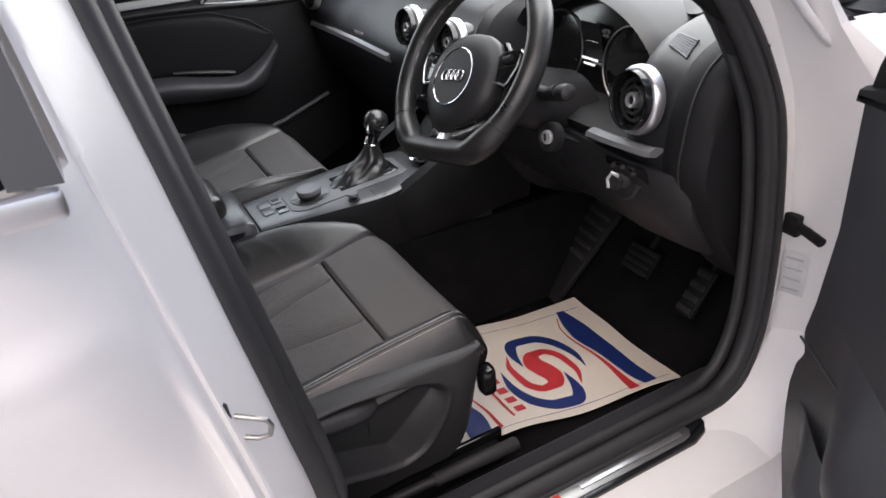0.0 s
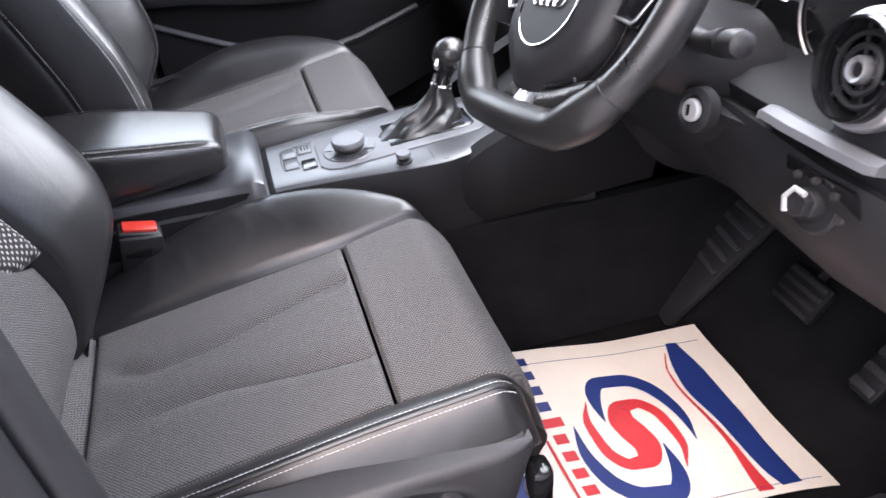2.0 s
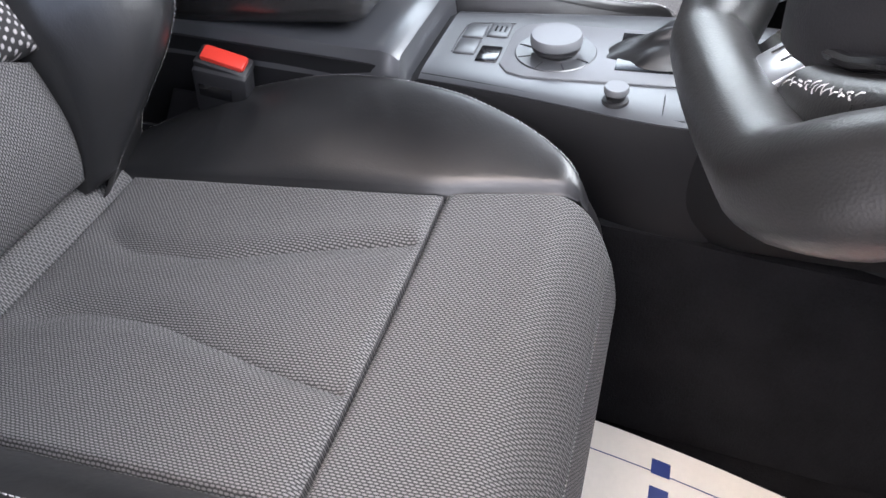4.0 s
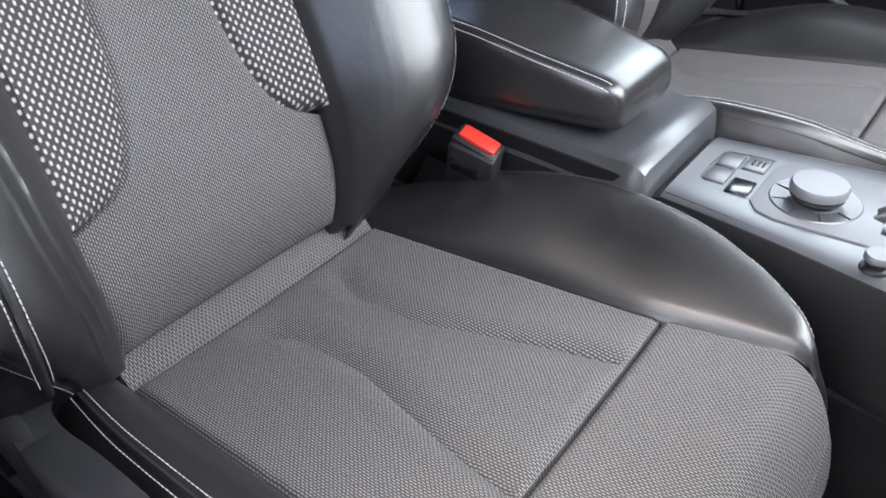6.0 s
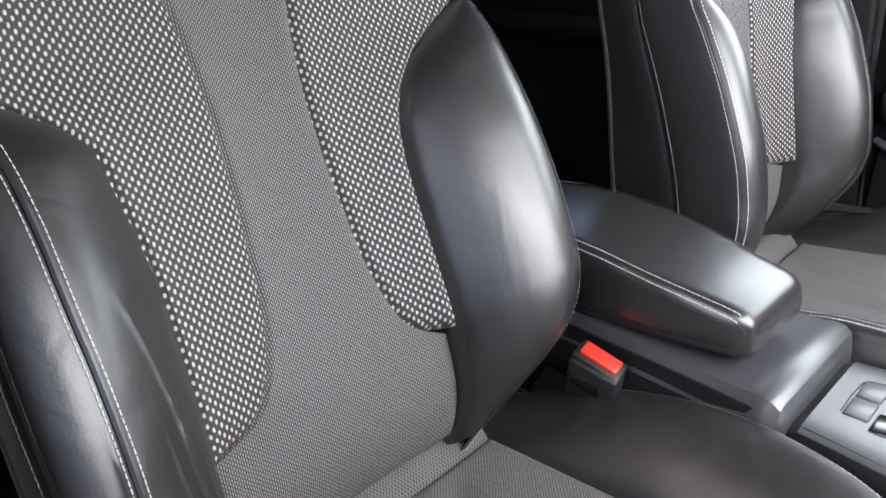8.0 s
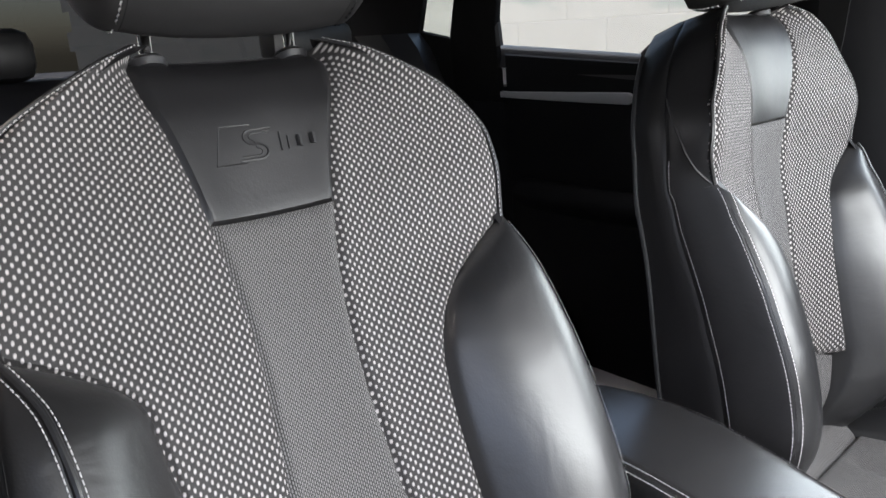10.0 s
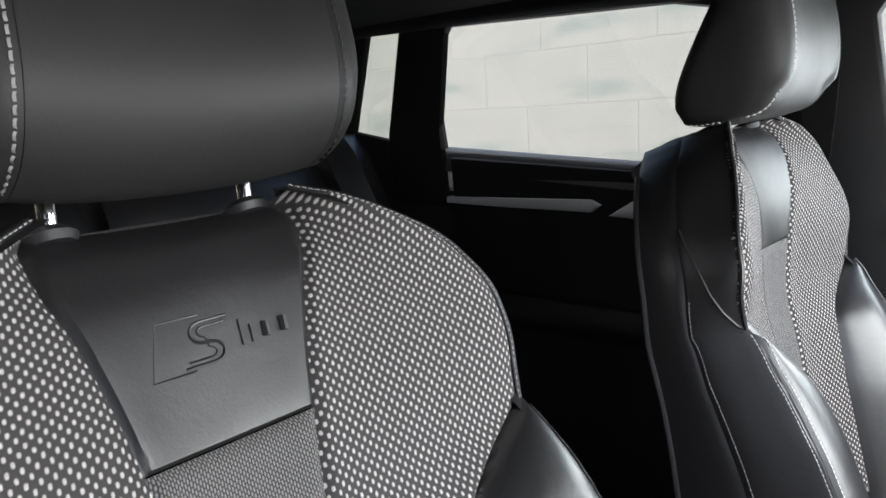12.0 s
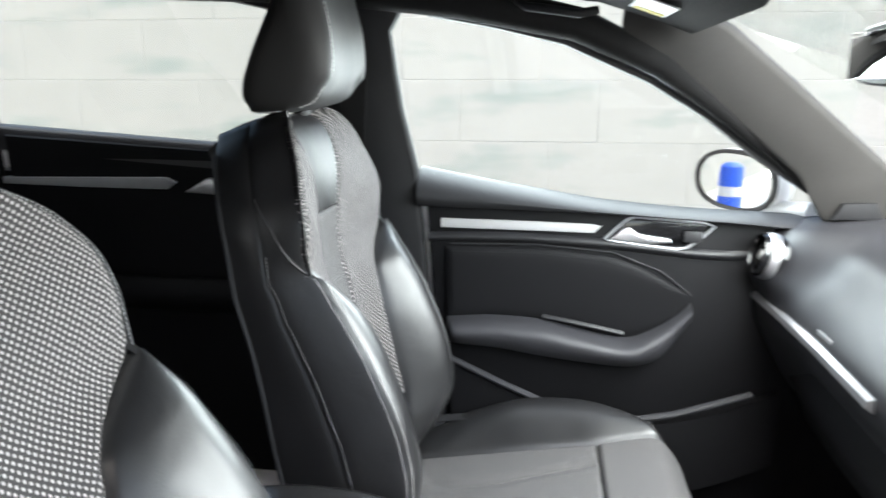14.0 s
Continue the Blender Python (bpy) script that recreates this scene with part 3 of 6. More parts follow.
    for sg in (-1, 1):
        wing = [ring(sg * (.1065 + .046 * k), .97 * math.sqrt(max(1 - (k * .985) ** 2.6, .001)), .046) for k in np.linspace(0, 1, 9)]
        wp = part("headrest_side", loft(wing), M_HEAD, root, "black leather headrest cheek")
        seam = [bp(sg * .1108, cv + (b - cv) * .976, cw + (a - cw) * .976 + .046) for a, b in pr]
        part("stitching", dashes(seam, Y * sg * .6 + W, .0052, .0016, .0018, .0012), M_THREAD if sg < 0 else M_LEATHER2, wp, "pale stitching" if sg < 0 else "black stitching")
        post = tube([bp(sg * .073, .66, .01), bp(sg * .073, .72, .024), bp(sg * .072, .76, .04)], .006, 12)
        part("headrest_post", post, M_CHROME, root, "chrome post")
        part("post_collar", lathe([(.004, -.004), (.017, -.002), (.019, .004), (.014, .009), (.008, .010)], bp(sg * .073, .694, .016), V, 20), M_PLASTIC, root)

    worn = out if badge else 0

    # cushion
    def cush_h(u, s):
        a = abs(u)
        fall = -.055 * max(0, (s - .425) / .05) ** 2
        h = -.004 * (1 - (a / .16) ** 2) + fall
        if s < .33:
            c = f_pleat(s)
            k = smooth(.0, .04, s) * (1 - smooth(.318, .328, s))
            d = abs(u - .014) - c
            sharp = smooth(.02, .26, s)
            h -= k * ((.0024 + .0026 * sharp) * math.exp(-abs(d) / (.0065 - .004 * sharp)) + .0065 * math.exp(-(d / .017) ** 2) - .003 * sharp * math.exp(-((d - .012) / .012) ** 2))
        return h

    def f_cb(s):
        return .150 + .012 * smooth(.30, .45, s)

    def cpanel(nm, s0, s1, half, material, label):
        def fn(a, b):
            s = s0 + (s1 - s0) * b
            u = (2 * a - 1) * half(s)
            e = min(min(a, 1 - a) * 2 * half(s), min(b, 1 - b) * abs(s1 - s0))
            return cp(u, s, cush_h(u, s) - .006 * math.exp(-(e / .0035) ** 2))
        return part(nm, sheet(fn, steps(150 if badge else 60), steps(50), -CW * .03, lambda a, b: ((2 * a - 1) * half(s0 + (s1 - s0) * b), s0 + (s1 - s0) * b)), material, root, label)
    cpanel("cushion_insert", -.004, .3275, f_cb, M_RIB, "grey finely ribbed cloth cushion with two pinched pleats")
    thigh_half = spline([.331, .36, .42, .45, .462, .472], [.152, .156, .160, .158, .151, .138])
    thigh = cpanel("thigh_support", .3315, .472, thigh_half, M_RIB, "grey ribbed cloth thigh support, slightly pulled out")

    def front_fn(a, b):
        u = (2 * a - 1) * thigh_half(.472)
        return cp(u, .472 + .012 * math.sin(math.pi * b) - .02 * b, cush_h(u, .472) - .004 - .13 * b)
    part("cushion_front", sheet(front_fn, steps(14), steps(10), -CV * .04, lambda a, b: (a * .3, b * .13)), M_RIB, root)
    # cloth roll where cushion and backrest meet
    part("crease_roll", sheet(lambda a, b: cp((2 * a - 1) * .150, -.070 + .067 * b, -.024 + .044 * math.sin(math.pi * (.10 + .88 * b)) ** .8), steps(20), steps(8), -CW * .03, lambda a, b: (a * .3, b * .066)), M_RIB, root)
    for sg in (-1, 1):
        def bol_fn(a, b):
            s = -.05 + .500 * b
            i, o = f_cb(s) if s < .45 else .160, max(f_cho(s) if sg == worn else f_ch(s), f_cb(s) + .003)
            u = i + (o - i) * a
            e = min(a * (o - i), min(b, 1 - b) * .5)
            lift = f_cbh(s) * math.sin(math.pi * .5 * min(a / .92, 1)) ** .95 - .010 * max(0, (a - .90) / .10) ** 2
            if sg == worn:
                k = .030 * smooth(.475, .42, s) + .004
                lift = k * math.sin(math.pi * .5 * min(a / .58, 1)) - (k + .006) * max(0, (a - .58) / .42) ** 1.5
            if not badge and sg == -1:
                lift += .020 * smooth(.42, .26, s) * smooth(-.06, .08, s) * math.sin(math.pi * .5 * min(a / .8, 1))
            fall = -.055 * max(0, (s - .425) / .05) ** 2
            if badge and sg != worn:
                for c0, k0, ph in ((.10, .0011, .3), (.135, .0009, 1.2), (.19, .0008, .2), (.24, .0006, .8), (.055, .0012, .0)):
                    lift += k0 * math.exp(-((s - c0 - .03 * math.sin(3 * a + ph)) / .006) ** 2) * smooth(.15, .45, a) * (1 - smooth(.6, .95, a))
            return cp(sg * u, s, lift + fall - .006 * math.exp(-(e / .004) ** 2))
        cb = part("cushion_bolster", sheet(bol_fn, steps(26), steps(110 if badge else 40), -CW * .02), M_WORN if sg == worn or not badge and sg < 0 else M_LEATHER, root, "smooth black leather cushion bolster, lightly creased")

        def skirt_fn(a, b):
            p = bol_fn(1, a)
            d = .012 * math.sin(math.pi * min(b * 1.3, 1))
            return p + Vector((0, sg * d, 0)) - CW * ((.032 if sg == worn else .055 if badge else .085) * b)
        part("cushion_side", sheet(skirt_fn, steps(30), steps(8), -Y * sg * .015), M_LEATHER2, root)
        part("bolster_front", sheet(lambda a, b: bol_fn(a, 1) + CV * (.012 * math.sin(math.pi * min(b * 1.2, 1))) - CW * (.085 * b) - Y * sg * (.02 * b * a), steps(10), steps(8), -CV * .02), M_LEATHER2, cb)
        for off in ((.54, .68) if sg == worn else (.80, .90)):
            ln = [bol_fn(off, b) + CW * .0008 for b in np.linspace(.06, .985, 70)]
            if off != .80 or not badge:
                part("stitching", dashes(ln, CW + Y * sg * .5), M_THREAD, cb, "pale twin stitching")
        if sg == worn:
            part("welt", tube([bol_fn(.61, b) + CW * .0004 for b in np.linspace(.06, .985, 50)], .0022, 6), M_LEATHER, cb)
    # base, rails and outer trim
    bz = .25
    part("seat_base", box((O.x + .19, cy, (bz + O.z) / 2 - .02), (.44, .40, O.z - bz - .06), .02), M_PLASTIC_D, root)
    for sg in (-1, 1):
        part("seat_rail", box((O.x + .17, cy + sg * .20, .247), (.62, .045, .035), .004), M_PLASTIC_D, root, "dark steel seat rail")
        part("rail_cap", tube([(O.x + .20, cy + sg * .216, .262), (O.x + .345, cy + sg * .219, .262), (O.x + .346, cy + sg * .219, .262), (O.x + .500, cy + sg * .224, .262), (O.x + .505, cy + sg * .224, .262)], [.0085, .0085, .0125, .0125, .010], 14), M_DOOR, root, "grey plastic rail end")
        part("rail_lip", box((O.x + .36, cy + sg * .196, .276), (.26, .010, .020), .003), M_GLOSS, root)
    yo = cy + out * .236

    def tp(a, b, d):
        return Vector((O.x + a + .008, yo + out * d, O.z + b - .030))
    rec0 = [(-.14, .060), (.02, .069), (.145, .077), (.19, .080), (.245, .078), (.302, .070), (.341, .058), (.356, .046), (.363, .028), (.355, -.004), (.337, -.041), (.317, -.066), (.284, -.079), (.23, -.070), (.168, -.053), (.05, -.036), (-.14, -.024)]
    sunk = [(.348, .032), (.310, -.003), (.268, -.041), (.211, -.022), (.154, -.006), (0, .012), (-.13, .022), (-.13, .054), (.10, .069), (.25, .071), (.32, .058)]
    rec = []
    for i in range(len(rec0)):
        p0, p1, p2, p3 = (np.array(rec0[(i + j) % len(rec0)]) for j in (-1, 0, 1, 2))
        rec += [tuple(.5 * (2 * p1 + (p2 - p0) * t + (2 * p0 - 5 * p1 + 4 * p2 - p3) * t * t + (3 * p1 - p0 - 3 * p2 + p3) * t ** 3)) for t in (0, .34, .67)]

    def rim_dist(a, b, poly):
        """Distance from the rim of an outline, positive inside it."""
        best, inside = 9.0, False
        for (ax, ay), (bx, by_) in zip(poly, poly[1:] + poly[:1]):
            ex, ey = bx - ax, by_ - ay
            k = min(max(((a - ax) * ex + (b - ay) * ey) / (ex * ex + ey * ey), 0), 1)
            best = min(best, math.hypot(a - ax - k * ex, b - ay - k * ey))
            if (ay > b) != (by_ > b) and a < ax + (b - ay) / (by_ - ay) * ex:
                inside = not inside
        return best if inside else -best

    def trim_fn(s, t):
        a = -.20 + .628 * s
        lo = -.112 - .03 * smooth(.30, .0, a) + .15 * max(0, (a - .345) / .083) ** 2.6
        hi = .056 + .033 * smooth(-.12, .16, a)
        b = lo + (hi - lo) * t
        d = rim_dist(a, b, rec)
        depth = .018 - .016 * (1 - t) ** 2 - .010 * max(0, (s - .93) / .07) ** 2 - .008 * max(0, (t - .95) / .05) ** 2
        if d > -.004:
            wall_d = max(0.0, -rim_dist(a, b, sunk))
            depth -= .004 * smooth(-.003, .003, d) + .020 * max(d, 0) / (max(d, 0) + wall_d + 1e-6)
        depth += .0022 * math.exp(-((d + .005) / .0030) ** 2)
        return tp(a, b, depth)
    tr_ob = part("side_trim", sheet(trim_fn, [i / (200 if badge else 60) for i in range(201 if badge else 61)], [i / (100 if badge else 30) for i in range(101 if badge else 31)], Vector((0, -out * .03, 0))), M_SEATTRIM, root, "black plastic seat side cover with a scooped recess", 60)
    lever = part("height_lever", tube([tp(-.12, .050, .004), tp(-.02, .058, .006), tp(.10, .064, .008), tp(.16, .063, .009), tp(.215, .058, .009), tp(.242, .0565, .007), tp(.256, .057, .001)], [.013, .014, .0155, .0165, .0165, .014, .006], 16, flat=.75), M_SEATTRIM, tr_ob, "black height lever")
    part("lever_groove", tube([tp(-.02, .052, .017), tp(.10, .057, .019), tp(.16, .055, .020), tp(.225, .050, .019)], .0012, 6), M_RUBBER, lever)
    part("recess_slot", tube([tp(.240, .030, -.002), tp(.2395, -.004, -.002)], .0014, 6), M_RUBBER, tr_ob)
    part("recline_wheel", lathe([(.004, 0), (.045, .0), (.052, .006), (.052, .03), (.045, .036), (.004, .037)], tp(-.185, -.05, .012), (0, out, 0), 30), M_PLASTIC, root)
    part("thigh_handle", box((O.x + .447, cy + out * .235, O.z - .020), (.026, .03, .052), .009), M_GLOSS, root)
    return root


driver_seat = seat("driver_seat", -.347, 0, 0, 0, -1, "black leather and dotted cloth sports seat with pale stitching")
passenger_seat = seat("passenger_seat", .372, .045, -.012, 8.3, 1, "black leather and dotted cloth sports seat, set upright", .022, .90, False, .013, .032, .028)

# ---- car shell: floor, sills, pillars, roof ----
floor_bm = sheet(lambda s, t: Vector((-1.35 + 2.55 * s, -.70 + 1.40 * t, .225 + .42 * smooth(.86, 1.02, s) ** 1.3 + .012 * noise.noise(Vector((s * 7, t * 5, 0))))), [i / 50 for i in range(51)], [i / 24 for i in range(25)], (0, 0, -.02))
solid("floor", floor_bm, M_CARPET, "black carpeted car floor rising to the toe board", "floor", "structure")


def tilt_y(z, sg=1):
    return sg * (.70 - .2 * max(0, z - .95))


def pillar(name, outline, sg, material, depth=.016, label="black fabric covered window pillar", kind="structure", bev=.01, inset=0.0):
    bm = prism(outline, lambda a, b, d: Vector((a, tilt_y(b, sg) - sg * inset - sg * d, b)), -depth, .0, bev)
    return solid(name, bm, material, label, "pillar", kind)


for sg, tag in ((1, "left"), (-1, "right")):
    pillar("pillar_b_" + tag, [(-.205, .98), (-.21, 1.20), (-.235, 1.285), (-.24, 1.34), (.02, 1.34), (.012, 1.275), (-.010, 1.24), (.006, 1.10), (.032, .977), (.035, .90), (.06, .60), (.10, .36), (-.12, .36), (-.17, .7)], sg, M_PLASTIC_D, label="dark plastic centre door pillar")
    pillar("pillar_c_" + tag, [(-.885, .92), (-.870, 1.10), (-.800, 1.32), (-.79, 1.36), (-.95, 1.36), (-.936, 1.326), (-1.038, 1.091), (-1.06, .92)], sg, M_CLOTHTOP, label="black fabric rear door pillar")
    pillar("pillar_d_" + tag, [(-1.0, .90), (-1.01, 1.078), (-1.158, 1.105), (-1.04, 1.325), (-1.03, 1.36), (-1.60, 1.36), (-1.75, .90)], sg, M_CLOTHTOP, label="black fabric rear quarter panel", inset=-.004)
    rail = tube([(-1.5, sg * .58, 1.345), (-1.0, sg * .605, 1.352), (-.5, sg * .615, 1.342), (-.1, sg * .618, 1.318), (.12, sg * .622, 1.292), (.33, sg * .632, 1.248), (.48, sg * .648, 1.180), (.58, sg * .662, 1.110), (.69, sg * .682, 1.026), (.80, sg * .705, .935)], [.036, .036, .036, .036, .034, .030, .024, .018, .014, .012], 12)
    solid("roof_rail_" + tag, rail, M_CLOTHTOP, "black fabric roof edge above the doors", "roof edge", "structure")
    ap = loft([[(.40, sg * .625, 1.235), (.40, sg * .60, 1.30), (.46, sg * .655, 1.30), (.47, sg * .69, 1.23)],
               [(.505, sg * .645, 1.150), (.575, sg * .60, 1.245), (.60, sg * .66, 1.25), (.56, sg * .70, 1.16)],
               [(.605, sg * .655, 1.085), (.690, sg * .615, 1.155), (.71, sg * .67, 1.16), (.65, sg * .71, 1.09)],
               [(.735, sg * .665, .978), (.880, sg * .63, 1.000), (.89, sg * .69, 1.01), (.79, sg * .72, .98)],
               [(.785, sg * .670, .895), (1.01, sg * .64, .895), (1.02, sg * .71, .90), (.83, sg * .73, .90)]])
    if sg < 0:
        for v in ap.verts:
            v.co.y = min(v.co.y, -.645 - .050 * smooth(1.16, 1.02, v.co.z))
    bmesh.ops.bevel(ap, geom=[e for e in ap.edges if len(e.link_faces) == 2], offset=.012, segments=3, profile=.5, affect='EDGES')
    solid("pillar_a_" + tag, ap, M_PILLAR if sg > 0 else M_PLASTIC_D, "grey cloth covered windscreen pillar" if sg > 0 else "dark trimmed windscreen pillar", "pillar", "structure")

roof_bm = sheet(lambda s, t: Vector((-1.55 + 2.06 * s, -.62 + 1.24 * t, 1.352 - .075 * max(0, (s - .72) / .28) ** 1.7 - .02 * (2 * t - 1) ** 2)), [i / 30 for i in range(31)], [i / 16 for i in range(17)], (0, 0, .02))
solid("ceiling", roof_bm, M_CLOTHTOP, "black cloth headliner of the car roof", "ceiling", "structure")
roof_out = sheet(lambda s, t: Vector((-1.75 + 2.30 * s, -.66 + 1.32 * t, 1.415 - .10 * max(0, (s - .72) / .28) ** 1.6 - .04 * abs(2 * t - 1) ** 3)), [i / 30 for i in range(31)], [i / 16 for i in range(17)], (0, 0, -.025))
solid("roof", roof_out, M_WHITE, "white painted car roof", "car roof", "structure")

# driver's door opening: sill, jamb and rubber seal
sill = prism([(-.70, .23), (-.665, .33), (-.70, .352), (-.80, .352), (-.865, .33), (-.89, .26), (-.88, .17), (-.70, .17)], lambda a, b, d: Vector((d, a, b)), -.75, 1.0, .004)
solid("sill_right", sill, M_WHITE, "white painted door sill", "door sill", "structure")
solid("sill_trim_right", prism([(-.670, .23), (-.656, .330), (-.674, .348), (-.725, .358), (-.73, .352), (-.68, .345), (-.67, .23)], lambda a, b, d: Vector((d, a, b)), -.70, .86, .003), M_DOOR, "black plastic sill cover", "sill cover", "structure")
tread = thing("tread_plate", (.45, -.775, .352), "brushed aluminium tread strip in a black sill insert", "tread plate")
part("backing", prism([(-.03, -.797), (.700, -.797), (.728, -.788), (.742, -.772), (.744, -.752), (-.03, -.752)], lambda a, b, d: Vector((a, b, d)), .350, .3575, .002), M_GLOSS, tread)
part("strip", prism([(0, -.788), (.685, -.788), (.700, -.784), (.708, -.775), (.706, -.763), (0, -.763)], lambda a, b, d: Vector((a, b, d)), .356, .3595, .001), M_STEEL, tread)
part("bright_bar", box((.595, -.7745, .3602), (.19, .009, .002), .0008), M_SATIN, tread)
part("red_mark", box((.455, -.776, .3600), (.022, .016, .002), .0005), M_RED, tread)
part("plain_mark", box((.425, -.776, .3600), (.022, .012, .0015), .0005), M_PRINT, tread)
seal_pts = [(.50, -.655, 1.21), (.62, -.69, 1.12), (.725, -.705, 1.02), (.785, -.712, .945), (.838, -.718, .85), (.862, -.72, .77), (.880, -.722, .63), (.882, -.724, .52), (.872, -.728, .45), (.846, -.735, .40), (.808, -.742, .373), (.755, -.745, .364), (.55, -.746, .362), (.30, -.746, .362), (.19, -.748, .372), (.163, -.752, .42), (.149, -.755, .55), (.128, -.746, .68), (.108, -.722, .80), (.089, -.690, .92), (.071, -.660, 1.03), (.057, -.635, 1.12), (.040, -.612, 1.22), (.028, -.615, 1.29), (.12, -.64, 1.32), (.33, -.64, 1.285)]


def ring_smooth(pts, k=4):
    outp, n = [], len(pts)
    for i in range(n):
        p0, p1, p2, p3 = (Vector(pts[(i + j) % n]) for j in (-1, 0, 1, 2))
        for q in range(k):
            t = q / k
            outp.append(.5 * ((2 * p1) + (p2 - p0) * t + (2 * p0 - 5 * p1 + 4 * p2 - p3) * t * t + (3 * p1 - p0 - 3 * p2 + p3) * t ** 3))
    return outp


sp = ring_smooth(seal_pts)
seal = thing("door_seal", (.5, -.745, .36), "black rubber seal round the driver's door opening", "door seal")
part("lip", tube(sp, [.015 + (.003 * smooth(.40, .55, p.z) if p.x < .3 else 0) for p in sp], 10, closed=True), M_RUBBER, seal)
part("inner_bead", tube([p + (Vector((-.012 if p.x > .5 else .012, .022, .010)) if p.z < .5 else Vector((-.012 if p.x > .5 else .018, .022, 0))) for p in sp], [.010 if p.x > .3 or p.z < .40 else .010 + .004 * smooth(.40, .55, p.z) for p in sp], 10, closed=True), M_RUBBER, seal)
part("outer_bead", tube([p + Vector((.012 if p.x > .6 else (.002 if p.x < .2 else 0), -.010 if p.x < .2 else -.014, -.004 if p.z < .4 else 0)) for p in sp], .006, 8, closed=True), M_RUBBER, seal)
# jambs: white painted sheet behind the seal
f_seal = spline([.30, .362, .42, .55, .68, .80, .92, 1.03, 1.12, 1.22, 1.30], [.20, .187, .165, .153, .134, .114, .095, .077, .063, .046, .034])
f_sealy = spline([.30, .42, .55, .68, .80, .92, 1.03, 1.12, 1.22, 1.30], [-.752, -.752, -.753, -.743, -.720, -.688, -.658, -.634, -.612, -.605])


def flank(s, t, z0, z1, x0):
    """The body side from the door seal back: a rounded flange that swells out to the door skin."""
    z = z0 + (z1 - z0) * t
    e = (f_seal(z) - x0(z)) * (s ** 1.8)
    lean = .30 * max(0, z - .99)
    y = f_sealy(z) + (-.885 + .9 * lean - f_sealy(z)) * (1 - math.exp(-(e / .055) ** 1.25))
    y += .010 * max(0, .6 - z) / .3 - .007 * math.exp(-((z - .893) / .012) ** 2) * smooth(.06, .13, e) - .004 * smooth(.893, .88, z) * smooth(.06, .13, e)
    y += .006 * math.exp(-((e - .054) / .0030) ** 2) + .004 * smooth(.075, .058, e) * smooth(.05, .056, e)
    y += .030 * smooth(.886, .70, z) * smooth(.06, .075, e)
    return Vector((f_seal(z) - e, y, z))


fl_steps = [(.155 * i / 80) ** .5556 for i in range(81)] + [(.155 + .845 * i / 16) ** .5556 for i in range(1, 17)]
flank_bm = sheet(lambda s, t: flank(s, t, .18, 1.0, lambda z: -.95), fl_steps, [i / 70 for i in range(71)], (0, .03, 0))
solid("jamb_rear", sheet(lambda s, t: flank(s, t, 1.0, 1.33, lambda z: .024 - .12 * (z - 1.0)), fl_steps, [i / 20 for i in range(21)], (-.01, .03, 0)), M_WHITE, "white painted centre pillar flange", "door jamb", "structure")
jamb_front = loft([[(x0, -.724, z), (x0 + .030, -.731, z), (x0 + .045, -.776, z), (x0 + .06 - .006 * smooth(.85, .98, z), -.84 + .048 * smooth(.85, .98, z), z), (x0 + .09 - .015 * smooth(.85, .98, z), -.885 + .110 * smooth(.85, .98, z), z), (x0 + .14 - .06 * smooth(.85, .98, z), -.80 + .06 * smooth(.85, .98, z), z), (x0 + .06, -.715, z)] for z, x0 in ((.20, .83), (.36, .86), (.45, .882), (.52, .892), (.63, .892), (.77, .874), (.85, .850), (.945, .798), (1.02, .75), (1.12, .635), (1.21, .515))])
solid("jamb_front", jamb_front, M_WHITE, "white painted front door jamb and windscreen pillar", "door jamb", "structure")
jamb_low = loft([[(x, -.74, z), (x, -.80, z - .005), (x, -.865, z - .03), (x, -.89, z - .10), (x, -.75, z - .10)] for x, z in ((.70, .354), (.78, .358), (.84, .375), (.88, .41), (.92, .45), (.98, .50))])
solid("jamb_corner", jamb_low, M_WHITE, "white painted corner of the door opening", "door jamb", "structure")
solid("pillar_seam", tube([(.70, -.772, 1.075), (.755, -.774, 1.025), (.792, -.776, .988), (.85, -.780, .932), (.905, -.788, .888), (.945, -.80, .860)], .0065, 10), M_LABEL, "grey shaded seam along the windscreen pillar", "seam", "structure")
solid("scuttle_end", tube([(1.1, -.56, .903), (1.1, -.60, .898), (1.1, -.65, .882), (1.1, -.689, .854), (1.1, -.683, .820)], [.004, .010, .012, .011, .008], 10), M_PLASTIC_D, "black plastic end of the scuttle", "scuttle", "structure")
striker = thing("door_striker", (.075, -.82, .72), "bare steel door striker loop on the jamb", "door striker")
part("plate", box((.076, -.815, .724), (.003, .005, .078), .001, Euler((0, -.07, .55)).to_matrix()), M_RUBBER, striker, "dark slot plate")
part("loop", tube([(.078, -.812, .743), (.094, -.822, .740), (.104, -.826, .736), (.107, -.826, .728), (.104, -.826, .718), (.094, -.822, .716), (.080, -.814, .718)], .0026, 10), M_STEEL, striker)
check = thing("door_check_strap", (.93, -.78, .62), "black door check strap", "door check")
part("bracket", box((.918, -.740, .632), (.014, .026, .034), .003), M_PLASTIC_D, check)
part("arm", tube([(.915, -.748, .634), (.900, -.778, .640), (.880, -.815, .646)], .0075, 8, flat=.6), M_PLASTIC_D, check)
st = thing("sticker", (.905, -.77, .55), "pale printed data sticker on the door jamb", "sticker")
part("sheet", box((.9255, -.7505, .548), (.002, .038, .074), .0004, Euler((0, .0, .309)).to_matrix()), M_LABEL, st)
for k in range(4):
    part("print_bar", box((.9242, -.7501, .574 - .018 * k), (.0012, .026, .0035), 0, Euler((0, 0, .309)).to_matrix()), M_SILVER, st)

